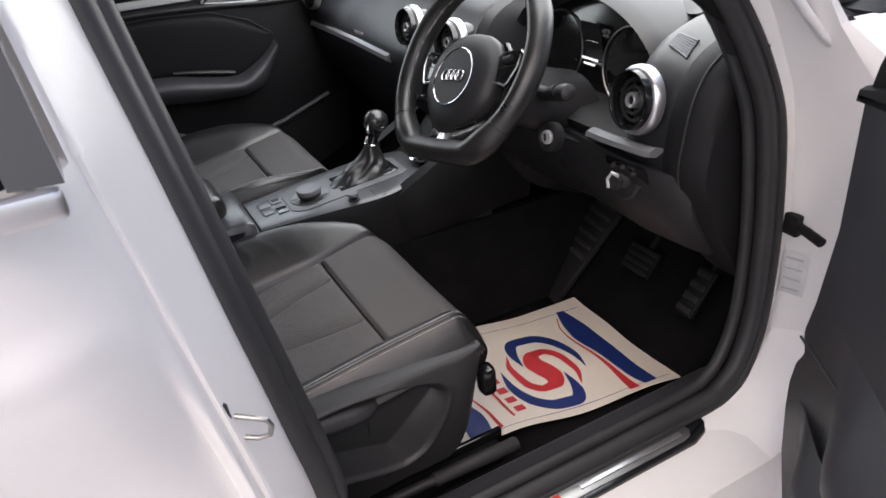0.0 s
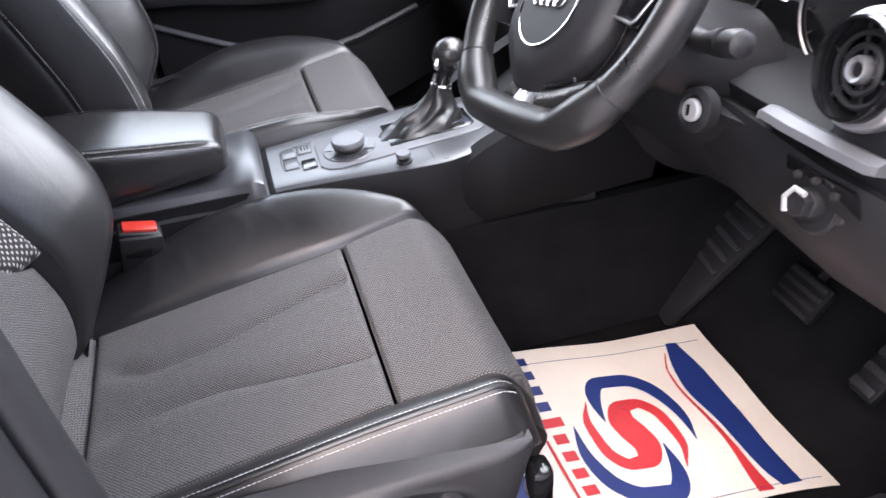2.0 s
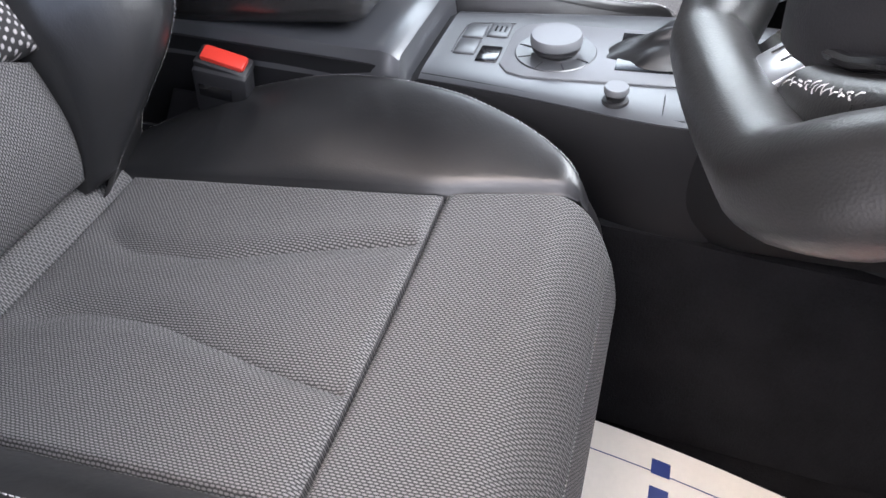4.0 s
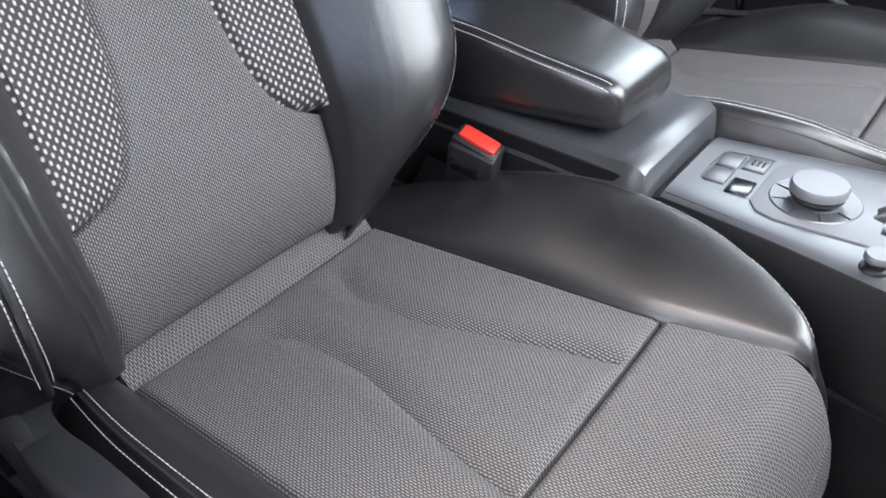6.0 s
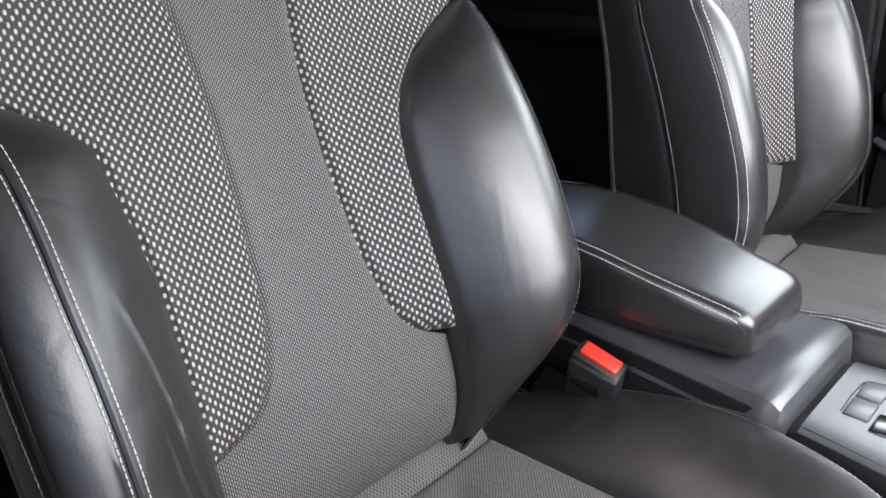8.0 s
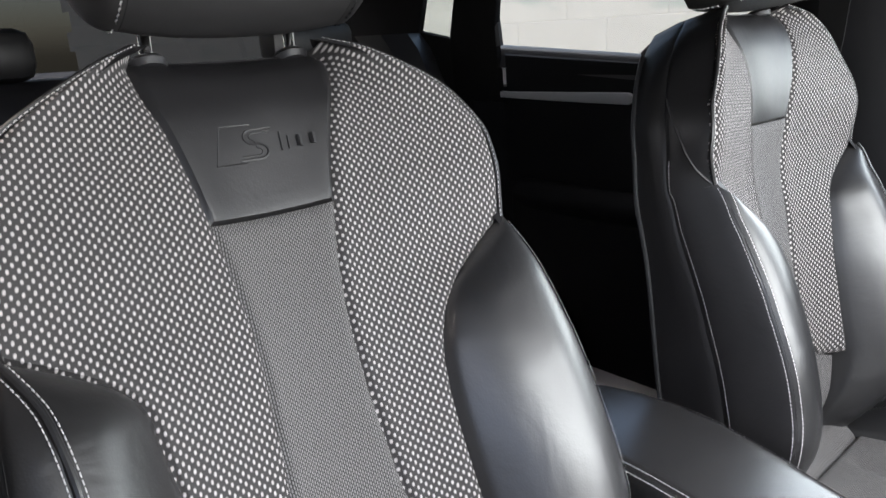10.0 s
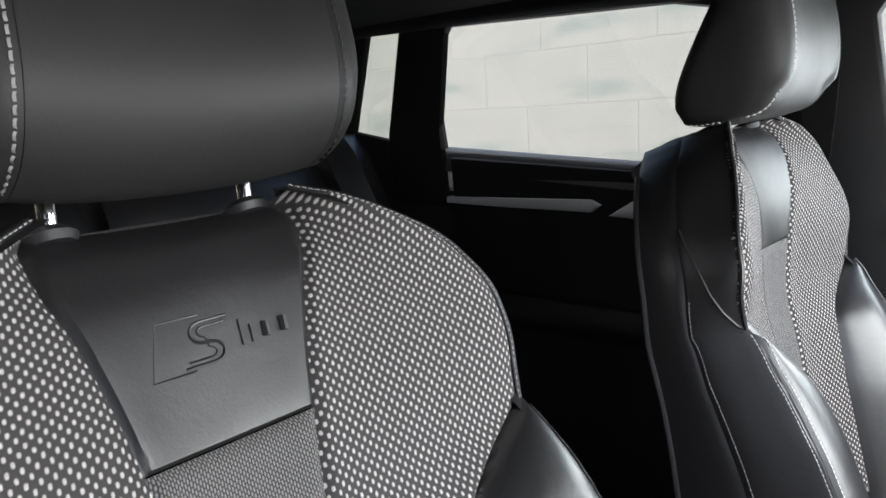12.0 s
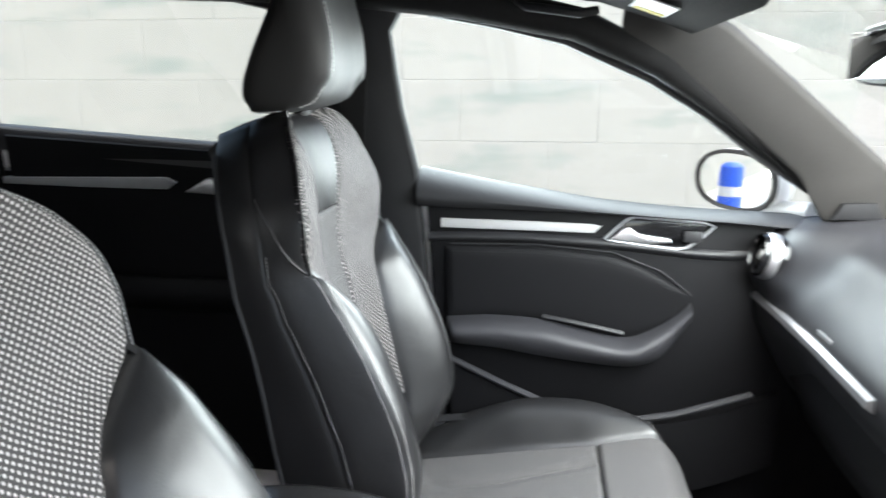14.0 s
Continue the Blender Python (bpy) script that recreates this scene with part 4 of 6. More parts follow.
# rear right door: outer skin with a crease, glass and chrome strip
rd = thing("rear_door", (-.45, -.88, .30), "closed white rear car door with a chrome window strip", "car door")
part("skin", flank_bm, M_WHITE, rd, "white painted door skin")
part("chrome_strip", box((-.472, -.882, 1.003), (.98, .014, .021), .005), M_SATIN, rd, "bright window strip")
part("window_frame", prism([(-.012, 1.01), (.020, 1.008), (.012, 1.09), (-.002, 1.18), (-.03, 1.30), (-.06, 1.30), (-.032, 1.18), (-.020, 1.09)], lambda a, b, d: Vector((a, -.855 + .32 * (b - 1.0) + d, b)), -.012, .02, .003), M_GLOSS, rd)
part("glass", box((-.50, -.83, 1.16), (.92, .005, .30), 0, Euler((-.30, 0, 0)).to_matrix()), M_TINT, rd).visible_shadow = False

# open driver's door: built shut, then swung out on its hinge
HX, HY, SW = .915, -.865, radians(58)
door_turn = Matrix.Translation((HX, HY, 0)) @ Matrix.Rotation(SW, 4, 'Z')


def dp(a, b, d):
    """a: back from the hinge, b: height, d: inwards."""
    return door_turn @ Vector((-a, d, b))


od = thing("driver_door", (HX, HY, .30), "open front door with black trim and a deep pocket", "car door")
inner = [(.118, .905), (.122, .75), (.104, .64), (.090, .590), (.091, .580), (.101, .560), (.096, .550), (.084, .53), (.076, .49), (.078, .45), (.092, .38), (.13, .30), (1.05, .30), (1.08, .60), (1.06, .95), (.60, .955), (.30, .945)]
part("inner_trim", prism(inner, dp, .03, .115, .012), M_DOOR, od, "black moulded inner door trim")
part("outer_skin", prism([(.02, .93), (.02, .28), (1.08, .24), (1.12, .60), (1.10, .98)], dp, -.03, .0, .006), M_WHITE, od)
part("door_edge", prism([(.06, .90), (.05, .30), (1.06, .26), (1.10, .60), (1.08, .94)], dp, .0, .032, .004), M_WHITE, od)
part("ledge", prism([(.108, .895), (.112, .915), (.30, .965), (.60, .985), (1.07, .985), (1.06, .945), (.60, .94), (.30, .925)], dp, .0, .120, .012), M_PLASTIC_D, od)
arm = sheet(lambda s, t: dp(.19 + .69 * s, .60 - .14 * t + .05 * (1 - s) ** 2 * (1 - t), .115 + .055 * math.sin(math.pi * t) * smooth(0, .2, s) * (1 - smooth(.85, 1, s))), steps(24), steps(12), None)
part("armrest", arm, M_DOOR, od)
part("pocket", sheet(lambda s, t: dp(.125 + .80 * s + .05 * t, .50 - .16 * t, .116 + .05 * math.sin(math.pi * min(t * 1.4 + .1, 1)) * smooth(0, .15, s)), steps(24), steps(10)), M_DOOR, od)
part("trim_seam", tube([dp(.094, .578, .1155), dp(.3, .588, .1165), dp(.6, .60, .117)], .0018, 6), M_RUBBER, od)
part("inner_seam", tube([dp(.24, .44, .150), dp(.30, .40, .160), dp(.33, .34, .158), dp(.34, .31, .15)], .003, 6), M_RUBBER, od)
part("mirror_sail", prism([(.124, .915), (.131, .94), (.146, .972), (.182, 1.002), (.225, 1.022), (.35, 1.075), (.47, 1.03), (.62, .965), (.30, .945)], dp, .03, .112, .006), M_PLASTIC_D, od)
mir = lathe([(.01, -.07), (.06, -.06), (.085, -.02), (.09, .02), (.075, .05), (.01, .06)], dp(.33, 1.02, -.16), dp(1, 1, 1) - dp(0, 1, 1), 24)
part("door_mirror", mir, M_WHITE, od, "white door mirror housing")

# passenger's doors seen from inside
pd = thing("passenger_door", (.4, .72, .30), "shut front door with black trim and a silver strip", "car door")


def yd(x, z, d=0.0):
    """Inner face of the door trim: d towards the cabin."""
    return .706 - .2 * max(0, z - .95) - d


def pw(a, b, d):
    return Vector((a, yd(a, b) - d, b))


f_led0 = spline([.03, .15, .28, .41, .59, .76, .83], [.979, .957, .935, .916, .902, .896, .893])
f_led1 = spline([.03, .15, .28, .41, .61, .72, .83], [.906, .904, .901, .897, .887, .878, .870])
f_lip = spline([.05, .21, .33, .42, .50, .58, .64, .72], [.842, .845, .841, .836, .829, .822, .820, .822])
f_rest0 = spline([.09, .19, .275, .36, .45, .51, .575], [.676, .683, .679, .661, .646, .670, .722])
f_rest1 = spline([.09, .19, .275, .36, .45, .51, .575], [.628, .622, .610, .600, .594, .606, .688])
part("trim_panel", prism([(.045, .920), (.79, .885), (.83, .60), (.80, .28), (.12, .28), (.09, .45), (.06, .70)], pw, -.03, .0, .01), M_TRIM_SHADED, pd, "black moulded door trim")
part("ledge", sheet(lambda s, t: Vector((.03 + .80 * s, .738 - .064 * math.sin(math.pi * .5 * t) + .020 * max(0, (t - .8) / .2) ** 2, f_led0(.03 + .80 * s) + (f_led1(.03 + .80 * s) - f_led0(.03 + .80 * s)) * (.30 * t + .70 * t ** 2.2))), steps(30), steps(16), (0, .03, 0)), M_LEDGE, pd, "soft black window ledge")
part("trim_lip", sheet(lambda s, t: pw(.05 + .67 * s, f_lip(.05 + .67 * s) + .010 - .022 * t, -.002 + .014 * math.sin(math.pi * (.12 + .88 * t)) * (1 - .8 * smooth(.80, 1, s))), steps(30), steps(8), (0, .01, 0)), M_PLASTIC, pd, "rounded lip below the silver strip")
part("insert", sheet(lambda s, t: pw(.085 + .487 * s, (lambda x: (f_rest0(x) - .006) * (1 - t) + t * ((.8235 - .012 * smooth(.27, .42, x)) - .060 * max(0, (x - .40) / .15) ** 1.5))(.085 + .487 * s), .0035 + .007 * (1 - math.exp(-min(min(t, 1 - t) * .14, min(s, 1 - s) * .49) / .006))), steps(30), steps(16), (0, .012, 0)), M_TRIM_SHADED, pd, "padded black leatherette insert")
part("silver_strip", prism([(.076, .881), (.25, .879), (.376, .876), (.395, .872), (.381, .858), (.25, .860), (.076, .862)], pw, -.01, .006, .003), M_SILVER, pd, "satin silver trim strip")
bez = part("handle_bezel", tube([pw(a, b, .008) for a, b in ((.401, .848), (.420, .868), (.442, .888), (.459, .894), (.52, .890), (.588, .885), (.608, .878), (.585, .856), (.560, .835), (.540, .831), (.47, .838), (.410, .845))], .0036, 8, closed=True), M_FRAME, pd, "satin silver handle surround")
part("handle_cup", prism([(.408, .848), (.450, .889), (.602, .880), (.552, .834)], pw, -.004, .005, .002), M_GLOSS, bez)
part("handle_lever", prism([(.410, .848), (.438, .872), (.448, .873), (.466, .860), (.526, .852), (.530, .844), (.48, .840)], pw, .004, .013, .004), M_SATIN, bez, "satin silver pull lever")
part("lock_button", box(pw(.568, .858, .014), (.035, .004, .022), .002), M_PLASTIC, bez)
part("armrest", sheet(lambda s, t: (lambda x: pw(x, f_rest0(x) + (f_rest1(x) - f_rest0(x)) * (.12 * t + .88 * t ** 1.9), -.004 + .066 * math.sin(math.pi * (.02 + .80 * t)) ** .8 * (1 - .45 * smooth(.75, 1, s)) * smooth(-.05, .04, s)))(.09 + .485 * s), steps(36), steps(16), (0, .02, 0)), M_DOOR, pd, "black door armrest")
part("insert_seam", tube([pw(.095, .829, .003), pw(.27, .832, .003), pw(.42, .820, .003), pw(.515, .784, .003), pw(.575, .738, .003)], .0016, 6), M_RUBBER, pd)
part("insert_stitching", dashes([pw(.095, .815, .0105), pw(.27, .8155, .0105), pw(.40, .805, .0105), pw(.47, .785, .0105)], (0, -1, 0)), M_PLASTIC, pd)
part("pull_slot", tube([pw(.285, .686, .014), pw(.33, .681, .020), pw(.40, .668, .020), pw(.447, .656, .012)], .005, 8, flat=.5), M_PLASTIC, pd)
part("pocket_edge", tube([pw(.09, .588, .012), pw(.2, .545, .03), pw(.314, .503, .045), pw(.42, .475, .05), pw(.55, .50, .045), pw(.70, .545, .03)], .007, 8), M_DOOR, pd)
part("pocket", sheet(lambda s, t: pw(.10 + .66 * s, (.575 - .10 * math.sin(math.pi * min(s * .9, 1))) - .16 * t, .01 + .04 * math.sin(math.pi * s)), steps(16), steps(8), (0, .03, 0)), M_PLASTIC_D, pd)
part("glass", sheet(lambda s, t: Vector((-.03 + .86 * s, .730 - .085 * t, .90 + .39 * t)), steps(4), steps(4)), M_GLASS, pd).visible_shadow = False
part("window_channel", tube([Vector((.786, .712, .945)), Vector((.679, .700, 1.011)), Vector((.569, .686, 1.093)), Vector((.463, .672, 1.155)), Vector((.309, .658, 1.222)), Vector((.18, .652, 1.252)), Vector((.06, .650, 1.274))], .009, 8), M_RUBBER, pd)

rd2 = thing("rear_passenger_door", (-.5, .72, .30), "shut rear door with dark trim and a silver strip", "car door")
# rear trim also has the cabin's shade put into its colour
part("trim_panel", prism([(-.86, 1.04), (-.20, 1.00), (-.17, .70), (-.15, .28), (-.70, .28), (-.86, .60)], pw, -.03, .0, .01), M_TRIM_SHADED, rd2)
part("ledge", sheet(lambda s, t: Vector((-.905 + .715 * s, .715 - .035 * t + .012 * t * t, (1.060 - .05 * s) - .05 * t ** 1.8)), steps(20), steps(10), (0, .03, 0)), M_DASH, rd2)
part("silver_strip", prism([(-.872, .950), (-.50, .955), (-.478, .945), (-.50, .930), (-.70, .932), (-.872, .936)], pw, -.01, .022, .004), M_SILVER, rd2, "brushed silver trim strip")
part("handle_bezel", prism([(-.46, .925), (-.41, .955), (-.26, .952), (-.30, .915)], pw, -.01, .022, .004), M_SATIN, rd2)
part("armrest", sheet(lambda s, t: pw(-.80 + .55 * s, .74 - .08 * t, .004 + .055 * math.sin(math.pi * (.15 + .85 * t))), steps(16), steps(8), (0, .02, 0)), M_TRIM_SHADED, rd2)
part("glass", sheet(lambda s, t: Vector((-.90 + .72 * s, .715 - .075 * t, 1.0 + .34 * t)), steps(4), steps(4)), M_REARGLASS, rd2).visible_shadow = False
part("window_channel", tube([Vector((-.20, .655, 1.27)), Vector((-.246, .648, 1.292)), Vector((-.31, .645, 1.306)), Vector((-.795, .640, 1.325)), Vector((-.822, .645, 1.30)), Vector((-.875, .675, 1.159)), Vector((-.875, .69, 1.06))], .011, 8), M_RUBBER, rd2)
lower_left = prism([(-.15, .22), (.10, .22), (.06, .60), (-.19, .98), (-.22, .6)], lambda a, b, d: Vector((a, .715 - d, b)), -.03, .0, .01)
solid("pillar_b_lower_left", lower_left, M_TRIM_SHADED, "dark plastic lower door pillar", "pillar", "structure")
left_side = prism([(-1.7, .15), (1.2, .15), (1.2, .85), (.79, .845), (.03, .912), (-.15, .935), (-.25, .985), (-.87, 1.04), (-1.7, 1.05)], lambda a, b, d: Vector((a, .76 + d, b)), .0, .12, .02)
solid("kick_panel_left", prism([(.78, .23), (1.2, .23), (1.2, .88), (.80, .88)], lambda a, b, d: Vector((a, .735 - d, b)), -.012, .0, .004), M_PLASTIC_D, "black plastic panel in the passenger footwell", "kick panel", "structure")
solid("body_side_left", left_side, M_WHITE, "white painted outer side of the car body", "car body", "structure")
solid("rear_side_trim_left", prism([(-1.75, .24), (-.84, .24), (-.84, .96), (-1.75, .99)], lambda a, b, d: Vector((a, .722 - d, b)), -.03, .0, .01), M_TRIM_SHADED, "dark trim beside the rear bench", "side trim", "structure")
belt = thing("seat_belt", (-.10, .66, 1.17), "black seat belt with its shoulder guide on the pillar", "seat belt")
part("guide", box((-.105, .632, 1.175), (.06, .03, .075), .012), M_PLASTIC, belt)
part("guide_loop", tube([(-.075, .610, 1.205), (-.060, .600, 1.185), (-.07, .600, 1.155), (-.10, .608, 1.145)], .006, 8), M_PLASTIC, belt)
part("webbing", sheet(lambda s, t: Vector((-.095 - .03 * t + .045 * s - .10 * t * t, .612 + .03 * t, 1.16 - .62 * t)), [0, .5, 1], [i / 12 for i in range(13)], (0, .0025, 0)), M_CLOTHTOP, belt)

# rear bench and hatch
rb = thing("rear_bench", (-.85, 0, .25), "black leather rear bench seat", "rear seat")
part("cushion", loft([[(x, -.62, .30), (x, -.62, z - .02), (x, -.58, z), (x, 0, z - .01), (x, .58, z), (x, .62, z - .02), (x, .62, .30)] for x, z in ((-.60, .42), (-.63, .48), (-.70, .50), (-1.0, .47), (-1.12, .45))]), M_LEATHER2, rb)
for cy_, wd in ((-.30, .60), (.32, .56)):
    part("backrest", loft([[(x0, cy_ - wd / 2, z), (x0 + .03, cy_ - wd / 2 + .04, z), (x0 + .03, cy_ + wd / 2 - .04, z), (x0, cy_ + wd / 2, z), (x0 - .13, cy_ + wd / 2, z), (x0 - .13, cy_ - wd / 2, z)] for x0, z in ((-1.00, .44), (-1.04, .55), (-1.10, .75), (-1.16, .95), (-1.19, 1.02), (-1.22, 1.04))]), M_LEATHER2, rb)
part("side_bolster", loft([[(x0, .56, z), (x0 + .05, .61, z), (x0 + .02, .68, z), (x0 - .12, .68, z), (x0 - .12, .56, z)] for x0, z in ((-.98, .44), (-1.0, .70), (-1.08, .95), (-1.14, 1.06), (-1.18, 1.10))]), M_LEATHER2, rb)
for yy in (-.38, .36):
    part("rear_headrest", box((-1.22, yy, 1.09), (.09, .24, .10), .03), M_LEATHER2, rb)
hatch = prism([(-.72, .25), (.72, .25), (.70, .98), (-.70, .98)], lambda a, b, d: Vector((-1.72 - d, a, b)), 0, .05, .01)
solid("hatch", hatch, M_PLASTIC_D, "dark trimmed tailgate", "tailgate", "structure")
solid("hatch_window", sheet(lambda s, t: Vector((-1.76 + .20 * t, -.62 + 1.24 * s, .97 + .38 * t)), steps(4), steps(4)), M_TINT, "tinted rear window glass", "window", "structure").visible_shadow = False
solid("quarter_window", prism([(-1.05, 1.06), (-1.18, 1.10), (-1.05, 1.34), (-.93, 1.34)], lambda a, b, d: Vector((a, tilt_y(b) + .035 + d, b)), 0, .004, 0), M_REARGLASS, "rear quarter window glass", "window", "structure").visible_shadow = False

# windscreen, bonnet and wing
ws = sheet(lambda s, t: Vector((.49 + .80 * t - .05 * (2 * s - 1) ** 2 * t, -.60 - .07 * t + (1.20 + .14 * t) * s, 1.305 - .40 * t)), steps(12), steps(12))
solid("windscreen", ws, M_GLASS, "clear windscreen glass", "window", "structure").visible_shadow = False
bon = sheet(lambda s, t: Vector((1.22 + .85 * t, -.80 + 1.60 * s, .935 - .10 * t ** 1.6 - .05 * (2 * s - 1) ** 4)), steps(20), steps(16), (0, 0, -.04))
solid("bonnet", bon, M_WHITE, "white painted bonnet", "bonnet", "structure")
wing = sheet(lambda s, t: Vector((.99 + 1.10 * t, -.70 - .19 * s ** .6, .90 - .05 * t - .55 * s ** 2)), steps(16), steps(16), (0, .03, 0))
solid("front_wing", wing, M_WHITE, "white painted front wing", "wing", "structure")
solid("scuttle", sheet(lambda s, t: Vector((1.12 + .14 * t, -.68 + 1.36 * s, .895 + .02 * t)), steps(12), steps(4), (0, 0, -.02)), M_PLASTIC_D, "black plastic scuttle panel", "scuttle", "structure")


# road wheels and the closed rest of the body
def road_wheel(x, y):
    sg = 1 if y > 0 else -1
    wh = thing("road_wheel", (x, y, 0), "alloy road wheel with a black tyre on the paving", "wheel", "road wheels")
    part("tyre", lathe([(.215, -.10), (.27, -.108), (.305, -.095), (.315, -.06), (.315, .06), (.305, .095), (.27, .108), (.215, .10)], (x, y, .315), (0, sg, 0), 40), M_TYRE, wh)
    rim_ = part("rim", lathe([(.213, -.09), (.222, .06), (.222, .09), (.208, .092), (.195, .05), (.06, .055), (.05, .07), (.001, .072)], (x, y, .315), (0, sg, 0), 40), M_FRAME, wh)
    for k in range(5):
        a = 2 * math.pi * k / 5
        part("spoke", tube([(x + r * math.cos(a), y + sg * d, .315 + r * math.sin(a)) for r, d in ((.05, .068), (.12, .082), (.20, .086))], [.026, .020, .026], 8, flat=.5), M_SATIN, rim_)
    return wh


for wx in (1.38, -1.32):
    for wy in (.795, -.795):
        road_wheel(wx, wy)
solid("body_quarter_right", prism([(-1.75, .30), (-1.70, .98), (-.93, .99), (-.93, .20), (-1.0, .20), (-1.02, .42), (-1.14, .60), (-1.32, .67), (-1.50, .60), (-1.62, .42), (-1.64, .30)], lambda a, b, d: Vector((a, -.76 - d, b)), .0, .125, .02), M_WHITE, "white painted rear quarter panel", "car body", "structure")
solid("body_front", loft([[(2.06, y, .25), (2.16 - .5 * y * y, y, .40), (2.18 - .5 * y * y, y, .58), (2.12 - .4 * y * y, y, .74), (2.04, y, .83), (1.98, y, .80), (1.98, y, .28)] for y in np.linspace(-.82, .82, 13)]), M_WHITE, "white painted nose of the car", "car body", "structure")
solid("body_rear", loft([[(-1.72, y, .28), (-1.86 + .1 * y * y, y, .40), (-1.88 + .1 * y * y, y, .62), (-1.82 + .1 * y * y, y, .90), (-1.77, y, .98), (-1.72, y, .95)] for y in np.linspace(-.84, .84, 13)]), M_WHITE, "white painted tail of the car", "car body", "structure")
solid("front_wing_left", sheet(lambda s, t: Vector((.99 + 1.08 * t, .70 + .19 * s ** .6, .90 - .05 * t - .55 * s ** 2)), steps(16), steps(16), (0, -.03, 0)), M_WHITE, "white painted left front wing", "wing", "structure")

# ---- centre console ----
cc = thing("centre_console", (.2, .005, .23), "black centre console with silver trim and switches", "console")


def con_ring(x, yl, yr, zt, zs, flare):
    return [(x, yl - flare * 2.2, .23), (x, yl - flare, zs - .06), (x, yl - .006, zs), (x, yl, zt - .012), (x, yl + .004, zt - .003), (x, yl + .012, zt), (x, yr - .012, zt), (x, yr - .004, zt - .003), (x, yr, zt - .012), (x, yr + .006, zs), (x, yr + flare, zs - .06), (x, yr + flare * 2.2, .23)]


part("rear_body", loft([con_ring(x, yl, yr, z, z - .03, .008) for x, yl, yr, z in ((-.42, -.084, .094, .44), (-.38, -.084, .094, .52), (-.30, -.084, .094, .545), (-.1, -.084, .094, .562), (.02, -.084, .094, .571), (.14, -.084, .094, .572), (.20, -.084, .094, .571), (.238, -.085, .095, .5725), (.246, -.087, .097, .5745), (.258, -.088, .098, .573), (.266, -.087, .097, .567), (.270, -.085, .095, .552))]), M_CONSOLE, cc)
for sg, y0 in ((-1, -.0845), (1, .0945)):
    part("side_cover", sheet(lambda s, t: Vector((-.36 + .618 * s, y0 + sg * (.0035 + .009 * smooth(0, .4, t)), (.536 + .022 * min(s * 1.6, 1)) * (1 - t) + .40 * t)), steps(16), steps(8), (0, -sg * .006, 0)), M_PLASTIC_D, cc, "dark plastic console side")
part("front_body", loft([con_ring(x, yl, yr, z, z - .045, fl) for x, yl, yr, z, fl in ((.270, -.070, .086, .536, .012), (.280, -.072, .088, .541, .012), (.32, -.077, .092, .5435, .012), (.36, -.083, .095, .546, .012), (.40, -.090, .099, .5485, .013), (.44, -.098, .103, .551, .013), (.49, -.108, .107, .554, .014), (.53, -.112, .109, .557, .016), (.57, -.106, .105, .559, .020), (.61, -.092, .097, .562, .026), (.645, -.080, .090, .566, .032), (.70, -.08, .09, .60, .034), (.76, -.085, .095, .66, .034))]), M_PLASTIC_D, cc)
f_conl = spline([.28, .32, .36, .40, .44, .49, .53, .57, .61, .65], [-.067, -.072, -.078, -.085, -.093, -.103, -.107, -.101, -.087, -.074])
f_conr = spline([.28, .36, .44, .53, .61, .65], [.083, .090, .098, .104, .092, .083])


def top_fn(s, t):
    x = .279 + .37 * s
    return Vector((x, f_conl(x) + (f_conr(x) - f_conl(x)) * t, .5415 + .37 * s * .0655 + .0012 - .004 * (2 * t - 1) ** 8))


part("top_panel", sheet(top_fn, steps(36), steps(14), (0, 0, -.006)), M_CONSOLE, cc, "soft black console top panel")
part("panel_seam", tube([(.512, f_conl(.512) + .002 + .020 * k, .5415 + (.512 - .279) * .0655 + .0012 + (.0 if k else -.004)) for k in (0, 1, 2)], .0006, 6), M_RUBBER, cc)
for sg, y0 in ((-1, -.092), (1, .102)):
    part("side_seam", tube([(-.30, y0 + sg * .012, .440), (.1, y0 + sg * .013, .455), (.30, y0 + sg * .014, .462), (.50, y0 + sg * .024, .452), (.62, y0 + sg * .034, .445)], .0016, 6), M_RUBBER, cc)
    knee = sheet(lambda s, t: Vector((.50 + .36 * s, y0 + sg * (.006 + .045 * math.sin(math.pi * (.25 + .55 * t)) * smooth(-.02, .3, s)), (.445 + .02 * s) + (.085 + .16 * s) * t * smooth(-.25, .25, s))), steps(18), steps(12), (0, -sg * .03, 0))
    part("knee_pad", knee, M_PLASTIC_D, cc, "padded black knee panel")
    part("tunnel_carpet", sheet(lambda s, t: Vector((-.35 + 1.45 * s, y0 + sg * (.034 + .012 * smooth(.5, .75, s) + .06 * t), .45 - .22 * t)), steps(12), steps(6), (0, -sg * .02, 0)), M_CARPET, cc)
ctop = lambda x: .5422 + (x - .285) * .0655


def con_pt(x, y, d):
    return Vector((x, y, ctop(x) + d))


frame_bm = prism([(.352, -.035), (.362, -.049), (.38, -.055), (.45, -.053), (.60, -.046), (.612, -.036), (.614, .045), (.60, .056), (.45, .057), (.38, .058), (.362, .052), (.352, .038)], con_pt, .0, .0030, .0015)
sf = part("silver_frame", frame_bm, M_SELECT, cc, "satin silver selector surround")
part("knob_well", lathe([(.040, .0), (.0405, .0032), (.0395, .0042), (.030, .0036), (.022, .0030)], con_pt(.402, -.004, 0), (-.06, 0, 1), 40, False), M_CONSOLE, sf, "smooth round pad about the knob")
part("shift_gate", prism([(.462, -.030), (.590, -.028), (.600, -.02), (.600, .035), (.59, .044), (.462, .046)], con_pt, .003, .0042, .001), M_GLOSS, sf)
part("gate_slot", prism([(.50, -.024), (.585, -.022), (.585, -.012), (.50, -.013)], con_pt, .0042, .0052, .0005), M_PLASTIC_D, sf)
kc = con_pt(.402, -.004, .006)
